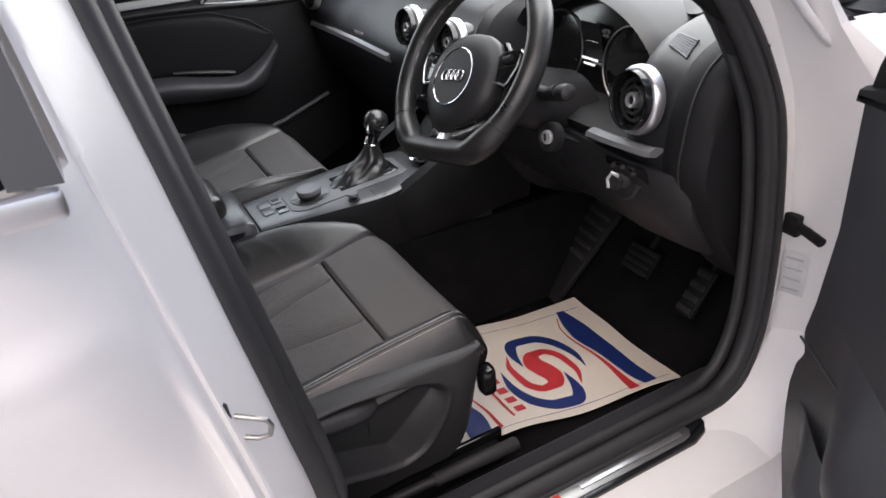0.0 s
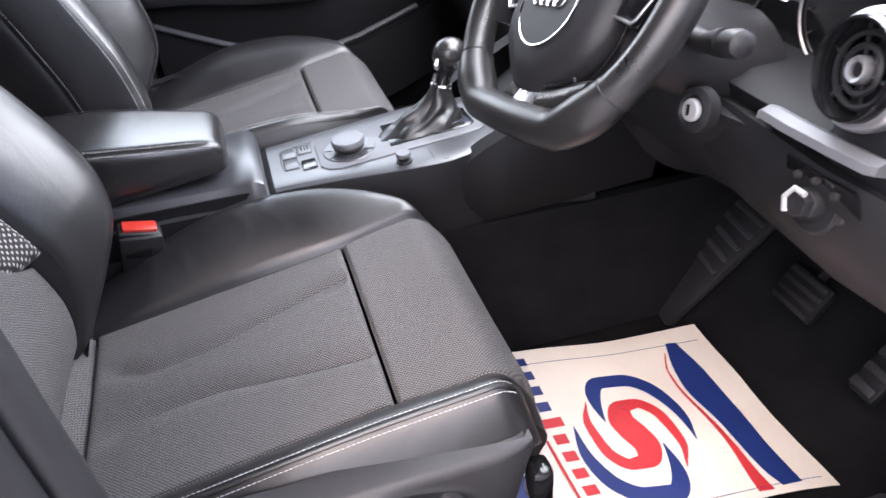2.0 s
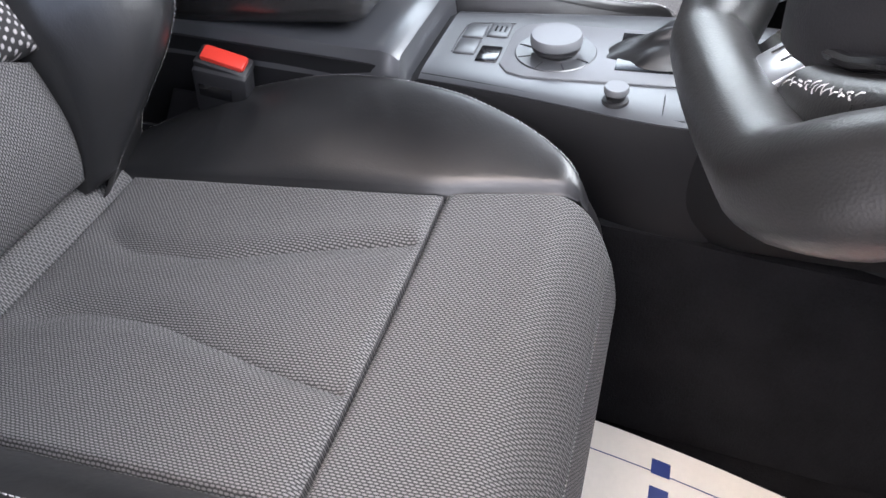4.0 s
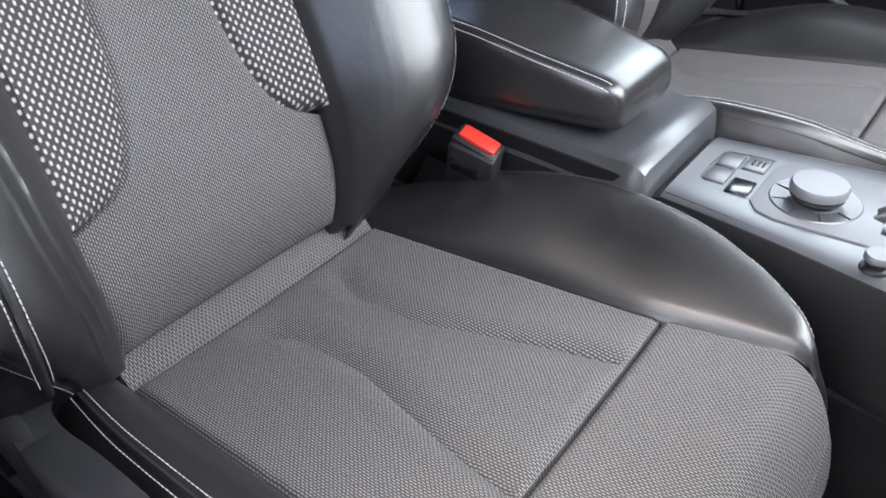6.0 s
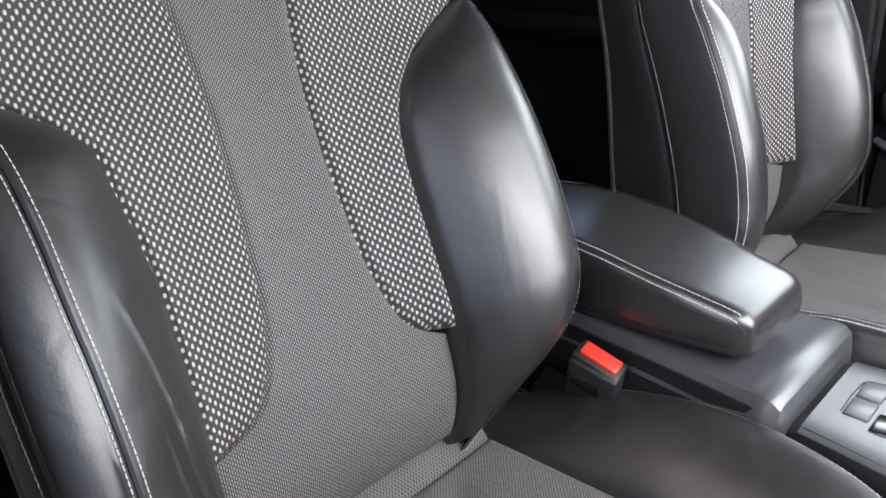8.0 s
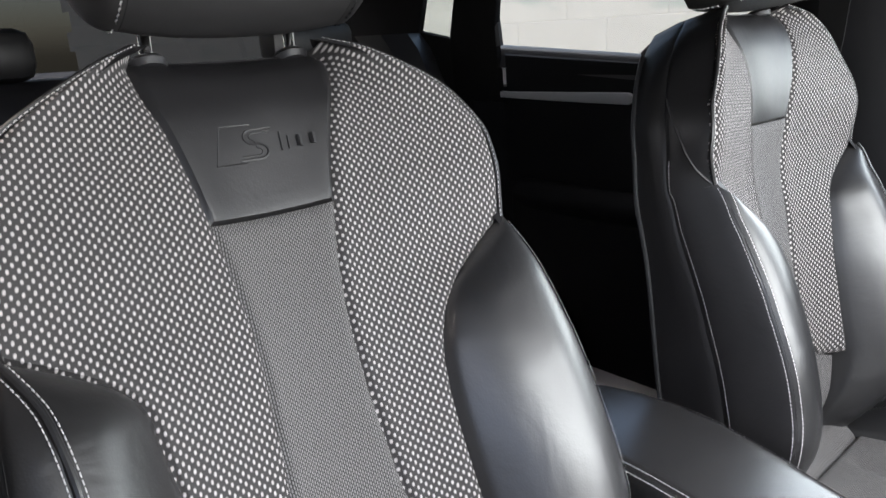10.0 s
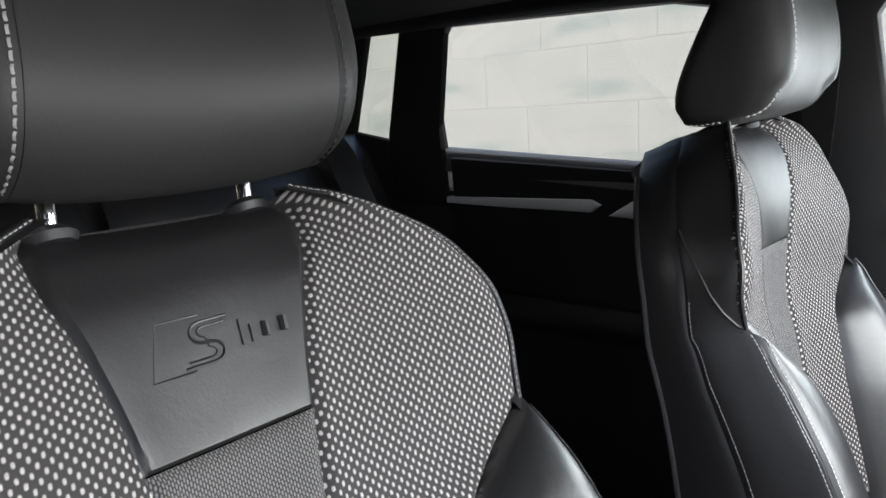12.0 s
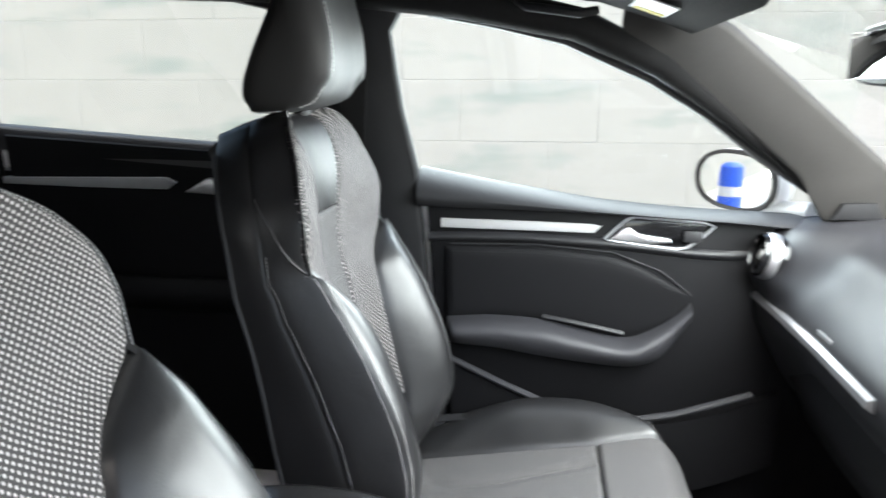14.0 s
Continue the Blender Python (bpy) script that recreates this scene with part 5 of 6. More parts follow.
kn = part("rotary_knob", lathe([(.022, 0), (.024, .003), (.023, .008)], kc, (-.06, 0, 1), 36), M_PLASTIC, cc, "rotary control knob")
part("knob_cap", lathe([(.0235, .006), (.0255, .008), (.0255, .014), (.0240, .0165), (.018, .017), (.001, .0168)], kc, (-.06, 0, 1), 36), M_SELECT, kn, "satin silver knob cap")
for i in range(5):
    a = radians(168 + 41 * i)
    part("key_gap", tube([con_pt(.402 + r * math.cos(a), -.004 + r * math.sin(a), .0040 + .0004 * (r > .03)) for r in (.026, .032, .0385)], .0006, 6), M_RUBBER, cc)
vk = con_pt(.470, -.079, -.001)
vol = part("volume_knob", lathe([(.0125, 0), (.0115, .003), (.0085, .004), (.0085, .009), (.0100, .010)], vk, (-.06, 0, 1), 24), M_PLASTIC, cc, "small volume knob")
part("knob_ring", lathe([(.0100, .009), (.0112, .0105), (.0112, .0145), (.0102, .016), (.001, .0162)], vk, (-.06, 0, 1), 24), M_SELECT, vol)
for x, y, mt in ((.311, .031, M_CONSOLE), (.336, .036, M_CONSOLE), (.311, -.004, M_CONSOLE), (.337, -.016, M_GLOSS)):
    part("switch_gap", box(con_pt(x, y, .0002), (.0232, .0322, .0026), .004, Euler((0, -.065, 0)).to_matrix(), 3), M_PLASTIC, cc)
    part("switch", box(con_pt(x, y, .0010), (.0222, .0312, .0034), .004, Euler((0, -.065, 0)).to_matrix(), 3), mt, cc, "gloss black switch" if mt is M_GLOSS else "")
for k in range(3):
    part("switch_mark", box(con_pt(.332 + .005 * k, .036, .0034), (.002, .012, .0006), 0, Euler((0, -.065, 0)).to_matrix()), M_GLOSS, cc)
part("switch_bezel", tube([con_pt(.298, -.016, .0008), con_pt(.297, .014, .0008), con_pt(.298, .042, .0008), con_pt(.303, .049, .0008), con_pt(.328, .053, .0008), con_pt(.349, .054, .0008)], .0009, 6), M_PLASTIC, cc)
part("cup_holder", lathe([(.030, 0), (.036, .003), (.038, .008), (.034, .010), (.030, .002), (.001, .0005)], con_pt(.668, -.02, .012), (-.2, 0, 1), 28), M_CHROME, cc, "chrome rimmed cup holder")

ar = thing("armrest", (.05, -.015, .53), "black leather armrest lid with pale stitching", "armrest")


def arm_ring(x, k, zt, zb, sh=1.0):
    y0, y1 = -.080 * k + .002 * (1 - k) + .012 * smooth(.12, .235, x) + .006 * max(0, (x - .20) / .045) ** 2, .076 * k + .002 * (1 - k) - .020 * smooth(.02, .23, x) - .010 * max(0, (x - .20) / .045) ** 2
    c = .010 * sh
    g = min(1.0, (zt - zb) / .058)
    c *= g
    return [(x, y0 + .012, zb), (x, y0 + .004, zb + .006 * g), (x, y0, zb + .02 * g), (x, y0, zt - c - .006 * g), (x, y0 + .003, zt - c * .4), (x, y0 + c, zt - .0008), (x, y0 + c + .004, zt), (x, y0 + c + .010, zt + .0002), (x, (y0 + y1) / 2, zt + .0006), (x, y1 - c - .010, zt + .0002), (x, y1 - c - .004, zt), (x, y1 - c, zt - .0008), (x, y1 - .003, zt - c * .4), (x, y1, zt - c - .006 * g), (x, y1, zb + .02 * g), (x, y1 - .004, zb + .006 * g), (x, y1 - .012, zb)]


part("lid", loft([arm_ring(x, k, zt, zb) for x, k, zt, zb in ((-.165, .7, .60, .575), (-.16, .84, .622, .56), (-.14, .94, .638, .552), (-.10, 1, .647, .55), (-.05, 1, .6545, .554), (.0, 1, .6560, .559), (.06, 1, .6540, .566), (.12, 1, .6475, .575), (.165, 1, .6415, .579), (.192, 1, .6370, .581), (.203, 1, .6350, .582), (.211, .992, .6322, .583), (.218, .975, .6275, .585), (.2225, .955, .6210, .588), (.2250, .92, .612, .593))]), M_LID, ar, "padded black leather lid", 60)
for off, dz in ((.0016, .0005), (.0075, .0034)):
    for y0, sg in ((-.080, 1), (.076, -1)):
        ln = [(x, y0 - (.020 * smooth(.02, .23, x) if y0 > 0 else -.012 * smooth(.12, .235, x) - .006 * max(0, (x - .20) / .045) ** 2) + sg * (.0004 + off * .9), zt - .0095 + dz * 2.0) for x, zt in ((-.135, .637), (-.10, .650), (-.06, .6562), (-.02, .6580), (.03, .6578), (.06, .6562), (.12, .6497), (.165, .6437), (.192, .6392), (.203, .6372), (.2115, .634))]
        part("stitching", dashes(ln, (0, -sg * 1.0, .8)), M_THREAD, ar, "pale twin stitching")
part("hinge_block", box((-.135, .002, .575), (.07, .10, .03), .006), M_PLASTIC_D, ar)

gl_ = thing("gear_lever", (.53, .010, .555), "automatic gear lever with a round knob and creased leather boot", "gear lever")
GX, GY = spline([.556, .568, .585, .604, .622], [.520, .528, .543, .556, .562]), spline([.556, .568, .585, .604, .622], [.008, .010, .014, .018, .020])
boot = []
for k in range(15):
    f = k / 14
    z = .556 + .066 * f
    rx_, ry_ = .054 * (1 - f) ** 1.5 + .0145, .026 * (1 - f) ** 1.5 + .0125
    fold = .10 + .16 * math.sin(math.pi * f)
    boot.append([(GX(z) + rx_ * (1 + fold * math.sin(6 * a + 1.9 * math.sin(2.6 * f * math.pi)) * .55 + .05 * math.sin(11 * a + 5 * f)) * math.cos(a), GY(z) + ry_ * (1 + fold * math.sin(6 * a + 1.9 * math.sin(2.6 * f * math.pi)) * .55) * math.sin(a), z + .003 * math.sin(5 * a + 7 * f) * math.sin(math.pi * f)) for a in [2 * math.pi * i / 48 for i in range(48)]])
part("boot", loft(boot), M_LEATHER, gl_, "creased black leather boot", 70)
part("boot_ring", tube([(.563 + .0155 * math.cos(a), .0205 + .0145 * math.sin(a), .619 - .004 * math.cos(a)) for a in [2 * math.pi * i / 24 for i in range(24)]], .0022, 8, closed=True), M_CHROME, gl_, "thin chrome ring")
part("stem", tube([(.562, .020, .616), (.566, .021, .628), (.569, .022, .636), (.573, .023, .646)], [.0135, .0120, .0125, .0165], 18), M_GLOSS, gl_, "gloss black stem")
part("stem_clip", tube([(.5535, .0175, .640), (.5500, .0170, .628), (.5530, .0175, .618)], [.0035, .0042, .003], 8), M_CHROME, gl_, "chrome clip on the stem")
part("release_button", tube([(.5560, .0105, .664), (.5535, .0085, .657), (.5545, .0090, .650)], [.004, .0055, .004], 8), M_CHROME, gl_, "chrome release button")
kb = bmesh.new()
bmesh.ops.create_uvsphere(kb, u_segments=28, v_segments=20, radius=.0255)
kb.transform(Matrix.Translation((.580, .026, .664)) @ Matrix.Diagonal((1.06, .96, .98, 1)))
part("knob", kb, M_LID, gl_, "round black leather knob")

bu = thing("seat_belt_buckle", (.10, -.103, .42), "black seat belt buckle with a red button", "belt buckle")
brot2 = Euler((radians(10), radians(10), radians(8))).to_matrix()
brot = Euler((radians(14), radians(16), radians(8))).to_matrix()
part("housing", box((.088, -.113, .517), (.056, .026, .066), .005, brot2), M_PLASTIC, bu)
part("rim", box((.093, -.112, .5485), (.054, .027, .012), .004, brot), M_PLASTIC, bu)
part("button", box((.0945, -.1125, .553), (.044, .0185, .012), .003, brot), M_RED, bu, "red release button")
part("webbing", sheet(lambda s, t: Vector((.020 + .045 * s - .05 * t, -.108 - .02 * t, .505 - .12 * t)), [0, .5, 1], [i / 6 for i in range(7)], (0, .003, 0)), M_LEATHER2, bu)
part("slot", box((.086, -.1265, .524), (.034, .003, .016), .001, brot2), M_GLOSS, bu)
part("stalk", tube([(.085, -.104, .48), (.05, -.108, .42), (.03, -.11, .36)], .010, 8), M_PLASTIC_D, bu)

# ---- dashboard ----
db = thing("dashboard", (.9, 0, .50), "soft black dashboard with round air vents and a silver strip", "dashboard")


def xf(y):
    return .722 + .052 * smooth(-.20, -.50, y) if y < -.2 else .722 - .026 * smooth(.48, .71, y)


DP = [(.52, .893), (.40, .905), (.26, .913), (.15, .906), (.085, .892), (.045, .870), (.022, .838), (.010, .800), (.004, .765), (.0, .735), (.003, .705), (.016, .675), (.045, .62), (.09, .55), (.15, .49), (.26, .44)]
dpx, dpz = spline(range(16), [p[0] for p in DP]), spline(range(16), [p[1] for p in DP])


def dash_fn(s, t):
    y = .715 - 1.332 * s
    k = 15 * t
    x, z = xf(y) + dpx(k), dpz(k)
    x += smooth(-.14, -.06, y) * (1 - .85 * smooth(.52, .67, y)) * (.050 * smooth(2.0, 4.2, k) * (1 - smooth(4.5, 8.6, k)) + .012 * smooth(5, 6.5, k) * (1 - smooth(6.5, 8.8, k)))
    x -= .026 * smooth(.54, .66, y) * smooth(2.5, 4.5, k) * (1 - smooth(7.0, 8.6, k))
    g = smooth(-.53, -.47, y) * (1 - smooth(-.17, -.11, y))
    x += g * .22 * smooth(2.6, 4.0, k) * (1 - smooth(9.2, 10, k))
    z -= g * .05 * smooth(2.0, 4.0, k) * (1 - smooth(6, 8, k))
    if y < -.15:
        z += .035 * smooth(11, 14, k)
    return Vector((x, y, z))


part("dash_skin", sheet(dash_fn, [i / 70 for i in range(71)], [i / 60 for i in range(61)], (.03, 0, -.01)), M_DASH, db, "soft grained black dash skin")
HC = -.318


def arch(x, a, b, zc, lo=-28, hi=208, n=34):
    return [(x, HC - a * math.cos(radians(lo + (hi - lo) * i / n)), zc + b * math.sin(radians(lo + (hi - lo) * i / n))) for i in range(n + 1)]


hood = loft([arch(1.10, .17, .09, .80), arch(1.02, .195, .118, .80), arch(.94, .208, .133, .80), arch(.875, .212, .136, .80), arch(.850, .210, .133, .80), arch(.840, .203, .127, .80), arch(.846, .196, .122, .80), arch(.868, .184, .114, .80), arch(.892, .176, .106, .80)], closed=False)
part("instrument_hood", hood, M_DASH, db, "arched hood over the instruments")
cl = part("instrument_panel", prism([(HC + .185 * math.cos(radians(a)), .80 + (.112 if a < 180 else .07) * math.sin(radians(a))) for a in range(0, 360, 10)], lambda a, b, d: Vector((.884 - d + (b - .80) * .15, a, b)), 0, .004, .001), M_GLOSS, db, "dark glossy instrument panel")
for yy in (HC + .098, HC - .098):
    ringp = [(.878 + .15 * .068 * math.sin(a) * 1, yy + .068 * math.cos(a), .808 + .068 * math.sin(a)) for a in [2 * math.pi * i / 40 for i in range(40)]]
    part("gauge_ring", tube(ringp, .0018, 8, closed=True), M_STEEL, cl, "silver gauge ring")
    for k in range(11):
        a = radians(220 - 26 * k)
        part("gauge_mark", box((.878 + .15 * .055 * math.sin(a), yy + .055 * math.cos(a), .808 + .055 * math.sin(a)), (.001, .006, .0014), 0, Matrix.Rotation(a, 3, 'X')), M_PILLAR, cl)
part("display", box((.8785, HC, .828), (.002, .052, .085), .0, Euler((0, -.15, 0)).to_matrix()), M_PLASTIC_D, cl)


def text_mesh(body, size, m):
    cu = bpy.data.curves.new("txt", 'FONT')
    cu.body, cu.size, cu.align_x, cu.align_y = body, size, 'CENTER', 'CENTER'
    cu.extrude = .0002
    ob = bpy.data.objects.new("txt", cu)
    me = bpy.data.meshes.new_from_object(ob)
    bm = bmesh.new()
    bm.from_mesh(me)
    bpy.data.objects.remove(ob)
    bpy.data.meshes.remove(me)
    bm.transform(m)
    return bm


face = Matrix(((0, 0, -1, 0), (-1, 0, 0, 0), (0, 1, 0, 0), (0, 0, 0, 1)))
part("clock_digits", text_mesh("13:52", .020, Matrix.Translation((.8765, HC, .853)) @ face), M_SCREEN, cl, "lit clock digits")
for zz, ww in ((.838, .036), (.806, .044), (.797, .03)):
    part("display_line", box((.8755 + (zz - .83) * .15, HC, zz), (.001, ww, .0035), 0), M_SCREEN, cl)


part("cluster_shelf", loft([[(.775, y, .735 - .02 * abs((y - HC) / .19) ** 2 * 0), (.80, y, .748), (.90, y, .752), (.95, y, .70), (.79, y, .70)] for y in np.linspace(HC - .205, HC + .205, 9)]), M_PLASTIC_D, db, "black shelf below the instruments")


def vent(c, nrm, r=.050, label="round air vent with a silver ring", wide=1.0):
    c, nrm = Vector(c), Vector(nrm).normalized()
    v = part("air_vent", lathe([(r * .95, -.075), (r * .95, .008), (r * .92, .013), (r * .87, .013), (r * .83, .006), (r * .82, -.02), (r * .2, -.022), (.001, -.022)], c, nrm, 36), M_GLOSS, db, label)
    part("vent_ring", lathe([(r * .95, -.016), (r * (.95 + .18 * wide), -.016), (r * (.95 + .20 * wide), -.010), (r * (.95 + .17 * wide), -.003), (r * (.95 + .09 * wide), .001), (r * .96, .002), (r * .95, -.016)], c, nrm, 40, False), M_SATIN, v, "satin silver ring")
    q = Vector((0, 0, 1)).rotation_difference(nrm).to_matrix()
    for k in (.66, .42):
        part("vent_ring_inner", tube([c + q @ Vector((r * k * math.cos(a), r * k * math.sin(a), .002 - .006 * k)) for a in [2 * math.pi * i / 28 for i in range(28)]], .003, 6, closed=True), M_PLASTIC, v)
    for k in range(6):
        a = math.pi * k / 3 + .3
        part("vent_spoke", tube([c + q @ Vector((r * .2 * math.cos(a), r * .2 * math.sin(a), -.002)), c + q @ Vector((r * .82 * math.cos(a), r * .82 * math.sin(a), -.004))], .0022, 6), M_PLASTIC, v)
    part("vent_hub", lathe([(r * .25, -.01), (r * .26, .004), (r * .22, .008), (r * .15, .006), (r * .15, .002)], c, nrm, 24, False), M_SATIN, v)
    part("hub_cap", lathe([(r * .155, -.008), (r * .15, .003), (r * .08, .001), (.001, .0)], c, nrm, 20), M_PLASTIC_D, v)


vent((.768, -.551, .811), (-1, 0.10, .18), .0475, wide=.85)
vent((.736, -.038, .812), (-1, -.05, .18), .042)
vent((.738, .155, .812), (-1, -.05, .18), .042)
vent((.690, .660, .834), (-1, -.02, .22), .043, wide=.5)
part("silver_strip", loft([[(x, y, z + .010), (x - .010, y, z + .006), (x - .012, y, z - .004), (x, y, z - .012), (x + .012, y, z)] for y, x, z in ((.708, .700, .743), (.66, .706, .741), (.60, .712, .738), (.445, .721, .733), (.30, .722, .730), (.238, .722, .729))]), M_SATIN, db, "long satin silver trim strip")
part("badge_plate", box((.727, .435, .753), (.004, .055, .011), .001), M_SATIN, db)
GC = [Vector((.855, -.548, .891)), Vector((.852, -.590, .888)), Vector((.820, -.599, .869)), Vector((.830, -.553, .879))]
gup = (GC[1] - GC[0]).cross(GC[3] - GC[0]).normalized()
gup = gup if gup.z > 0 else -gup
grille = part("demister_grille", loft([[p + gup * h for p in GC] for h in (-.012, .002)]), M_RUBBER, db, "small slatted demister grille")
for k in range(8):
    f = .06 + .88 * k / 7
    part("grille_slat", tube([GC[0].lerp(GC[3], f) + gup * .0035, GC[1].lerp(GC[2], f) + gup * .0035], .0019, 6), M_SELECT, grille)
part("shelf_trim", loft([[(x, y, z + .009), (x - .012, y, z + .005), (x - .014, y, z - .003), (x, y, z - .008), (x + .02, y, z)] for y, x, z in ((-.452, .770, .730), (-.458, .769, .733), (-.50, .766, .735), (-.56, .761, .741), (-.604, .758, .746), (-.611, .762, .747))]), M_SELECT, db, "brushed silver shelf trim")
part("lower_panel", loft([[(x0, y, .715), (x0 - .004, y, .69), (x0 + .006, y, .64), (x0 + .05, y, .575), (x0 + .14, y, .52), (x0 + .26, y, .52), (x0 + .2, y, .715)] for y, x0 in ((-.12, .78), (-.25, .785), (-.40, .772), (-.55, .762), (-.64, .772), (-.66, .79))]), M_PLASTIC, db, "black lower dash panel")
ls = part("light_switch", lathe([(.028, -.01), (.030, .0), (.027, .004), (.016, .005), (.0155, .016), (.014, .018), (.001, .018)], (.766, -.546, .676), (-1, .05, .25), 28), M_PLASTIC, db, "rotary light switch")
part("switch_grip", lathe([(.0145, .014), (.0150, .022), (.0125, .027), (.001, .0275)], (.766, -.546, .676), (-1, .05, .25), 6), M_PLASTIC, ls, "six-sided grip")
part("grip_edge", tube([Vector((.7400, -.5445, .6825)) + Vector((.0035 * math.sin(a), .0140 * math.cos(a), .0140 * math.sin(a))) for a in [radians(60 * k) for k in range(-1, 3)]], .0030, 8), M_SILVER, ls, "chrome edge of the grip")
part("switch_panel", prism([(-.500, .708), (-.588, .712), (-.600, .690), (-.596, .640), (-.520, .634), (-.498, .660)], lambda a, b, d: Vector((.7715 - d + (.68 - b) * .25, a, b)), 0, .006, .003), M_GLOSS, ls)
for yy, zz in ((-.522, .698), (-.546, .703), (-.570, .699), (-.578, .676)):
    part("switch_key", lathe([(.0045, 0), (.004, .004), (.001, .0045)], (.764 + (.68 - zz) * .25, yy, zz), (-1, 0, .25), 12), M_PILLAR, ls)
end_rings = []
for y, g in ((-.612, .0), (-.616, -.004), (-.64, -.004), (-.668, .002), (-.684, .014)):
    ring_ = [(xf(-.6) + dpx(k / 2) + g, y, dpz(k / 2) - g * .6) for k in range(4, 29)]
    end_rings.append(ring_ + [(1.12, y, .52), (1.12, y, .86)])
ec = part("end_cap", loft(end_rings), M_PLASTIC_D, db, "black dash end cover", 50)
part("shut_line", tube([(xf(-.6) + dpx(k / 2) - .004, -.648, dpz(k / 2) + .002) for k in range(6, 24)], .0014, 6), M_RUBBER, ec)
part("column_cover", loft([[Vector((.645, -.305, .80)) + Vector((k, r * math.cos(a), r * .85 * math.sin(a) - k * .42)) for a in [2 * math.pi * i / 24 for i in range(24)]] for k, r in ((0, .052), (.02, .060), (.10, .070), (.20, .085))]), M_PLASTIC, db, "black steering column cover")
kh = part("ignition_lock", lathe([(.026, -.01), (.025, .004), (.018, .007), (.015, .004)], (.735, -.383, .711), (-1, -.15, .25), 28), M_PLASTIC, db, "ignition lock")
part("lock_barrel", lathe([(.0125, -.005), (.0125, .008), (.010, .010), (.001, .010)], (.735, -.383, .711), (-1, -.15, .25), 24), M_SILVER, kh, "silver key barrel")
part("key_slot", box((.7235, -.3845, .7138), (.002, .003, .012), 0), M_PLASTIC_D, kh)
part("indicator_stalk", tube([(.735, -.36, .785), (.722, -.405, .795), (.712, -.435, .806), (.709, -.450, .811)], [.012, .010, .012, .013], 14, flat=1.3), M_PLASTIC, db, "black control stalk")
part("stalk_tip", tube([(.709, -.450, .811), (.7075, -.453, .812), (.705, -.468, .817), (.703, -.478, .820), (.7025, -.481, .821)], [.0115, .0135, .0140, .0125, .008], 18), M_PLASTIC, db, "ribbed black stalk end")
part("indicator_stalk", tube([(.70, -.25, .79), (.69, -.19, .80), (.68, -.13, .81)], [.010, .010, .012], 12), M_PLASTIC, db, "black control stalk")
part("climate_panel", box((.755, .06, .665), (.05, .21, .075), .006, Euler((0, .35, 0)).to_matrix()), M_GLOSS, db, "gloss black climate panel")
for yy in (-.01, .13):
    part("climate_knob", lathe([(.020, 0), (.021, .012), (.018, .016), (.001, .016)], (.735, yy, .672), (-1, 0, .35), 24), M_SATIN, db, "silver climate knob")
part("glove_box", loft([[(x0, y, .70), (x0 + .012, y, .60), (x0 + .06, y, .50), (x0 + .16, y, .44), (x0 + .3, y, .44), (x0 + .2, y, .70)] for y, x0 in ((.13, .745), (.2, .74), (.5, .738), (.66, .745), (.70, .76))]), M_PLASTIC_D, db, "black glove box lid")
solid("bulkhead", prism([(-.72, .22), (.72, .22), (.72, .90), (-.72, .90)], lambda a, b, d: Vector((1.19 + d, a, b)), 0, .04, 0), M_CARPET, "black carpeted bulkhead", "bulkhead", "structure")
solid("kick_panel", prism([(.84, .23), (1.2, .23), (1.2, .60), (.90, .60), (.875, .45)], lambda a, b, d: Vector((a, -.695 - d, b)), -.012, .02, .004), M_PLASTIC_D, "black plastic kick panel in the footwell", "kick panel", "structure")

# ---- steering wheel ----
sw = thing("steering_wheel", (.607, -.335, .852), "flat-bottomed black leather steering wheel with silver details", "steering wheel")
WA, YAW, TURN = radians(34.25), radians(-1.5), radians(12.1)
WC, WNn = Vector((.607, -.3352, .852)), Vector((-math.cos(WA) * math.cos(YAW), math.cos(WA) * math.sin(YAW), math.sin(WA)))
WY0 = Vector((math.sin(YAW), math.cos(YAW), 0))
WU0 = WY0.cross(WNn)
WU, WY = WU0 * math.cos(TURN) + WY0 * math.sin(TURN), WY0 * math.cos(TURN) - WU0 * math.sin(TURN)


def wp_(y, u, n):
    return WC + WY * y + WU * u + WNn * n


def wp_h(y, u, n):
    """Places on the hub, which sits a little low in the rim."""
    return wp_(y + .002, u - .029, n - .030)


rim_pts, rim_r = [], []
for i in range(120):
    a = 2 * math.pi * i / 120
    y, u = .160 * math.cos(a), .160 * math.sin(a)
    corner = math.exp(-((a - radians(228)) / .16) ** 2) + math.exp(-((a - radians(312)) / .16) ** 2)
    if u < -.141:
        u = -.141 + .14 * (u + .141)
    grip = math.exp(-((a - radians(28)) / .22) ** 2) + math.exp(-((a - radians(152)) / .22) ** 2)
    rim_pts.append(wp_(y, u, 0))
    rim_r.append(.0172 + .0022 * corner + .0014 * grip + .0022 * smooth(-.08, -.13, u))
part("rim", tube(rim_pts, rim_r, 20, closed=True, flat=1.10, normal=WNn), M_RIM, sw, "black leather rim", 80)


def rim_ring(k, r):
    """A thin seam round the rim's section at point k."""
    p, d = rim_pts[k], (rim_pts[(k + 1) % 120] - rim_pts[k - 1]).normalized()
    o = d.cross(WNn).normalized()
    return [p + o * (r * math.cos(b)) + WNn * (r * 1.1 * math.sin(b)) for b in [2 * math.pi * j / 24 for j in range(24)]]


for k in (27, 33, 72, 108):
    part("rim_seam", tube(rim_ring(k, rim_r[k] + .0001), .0009, 6, closed=True), M_RUBBER, sw)
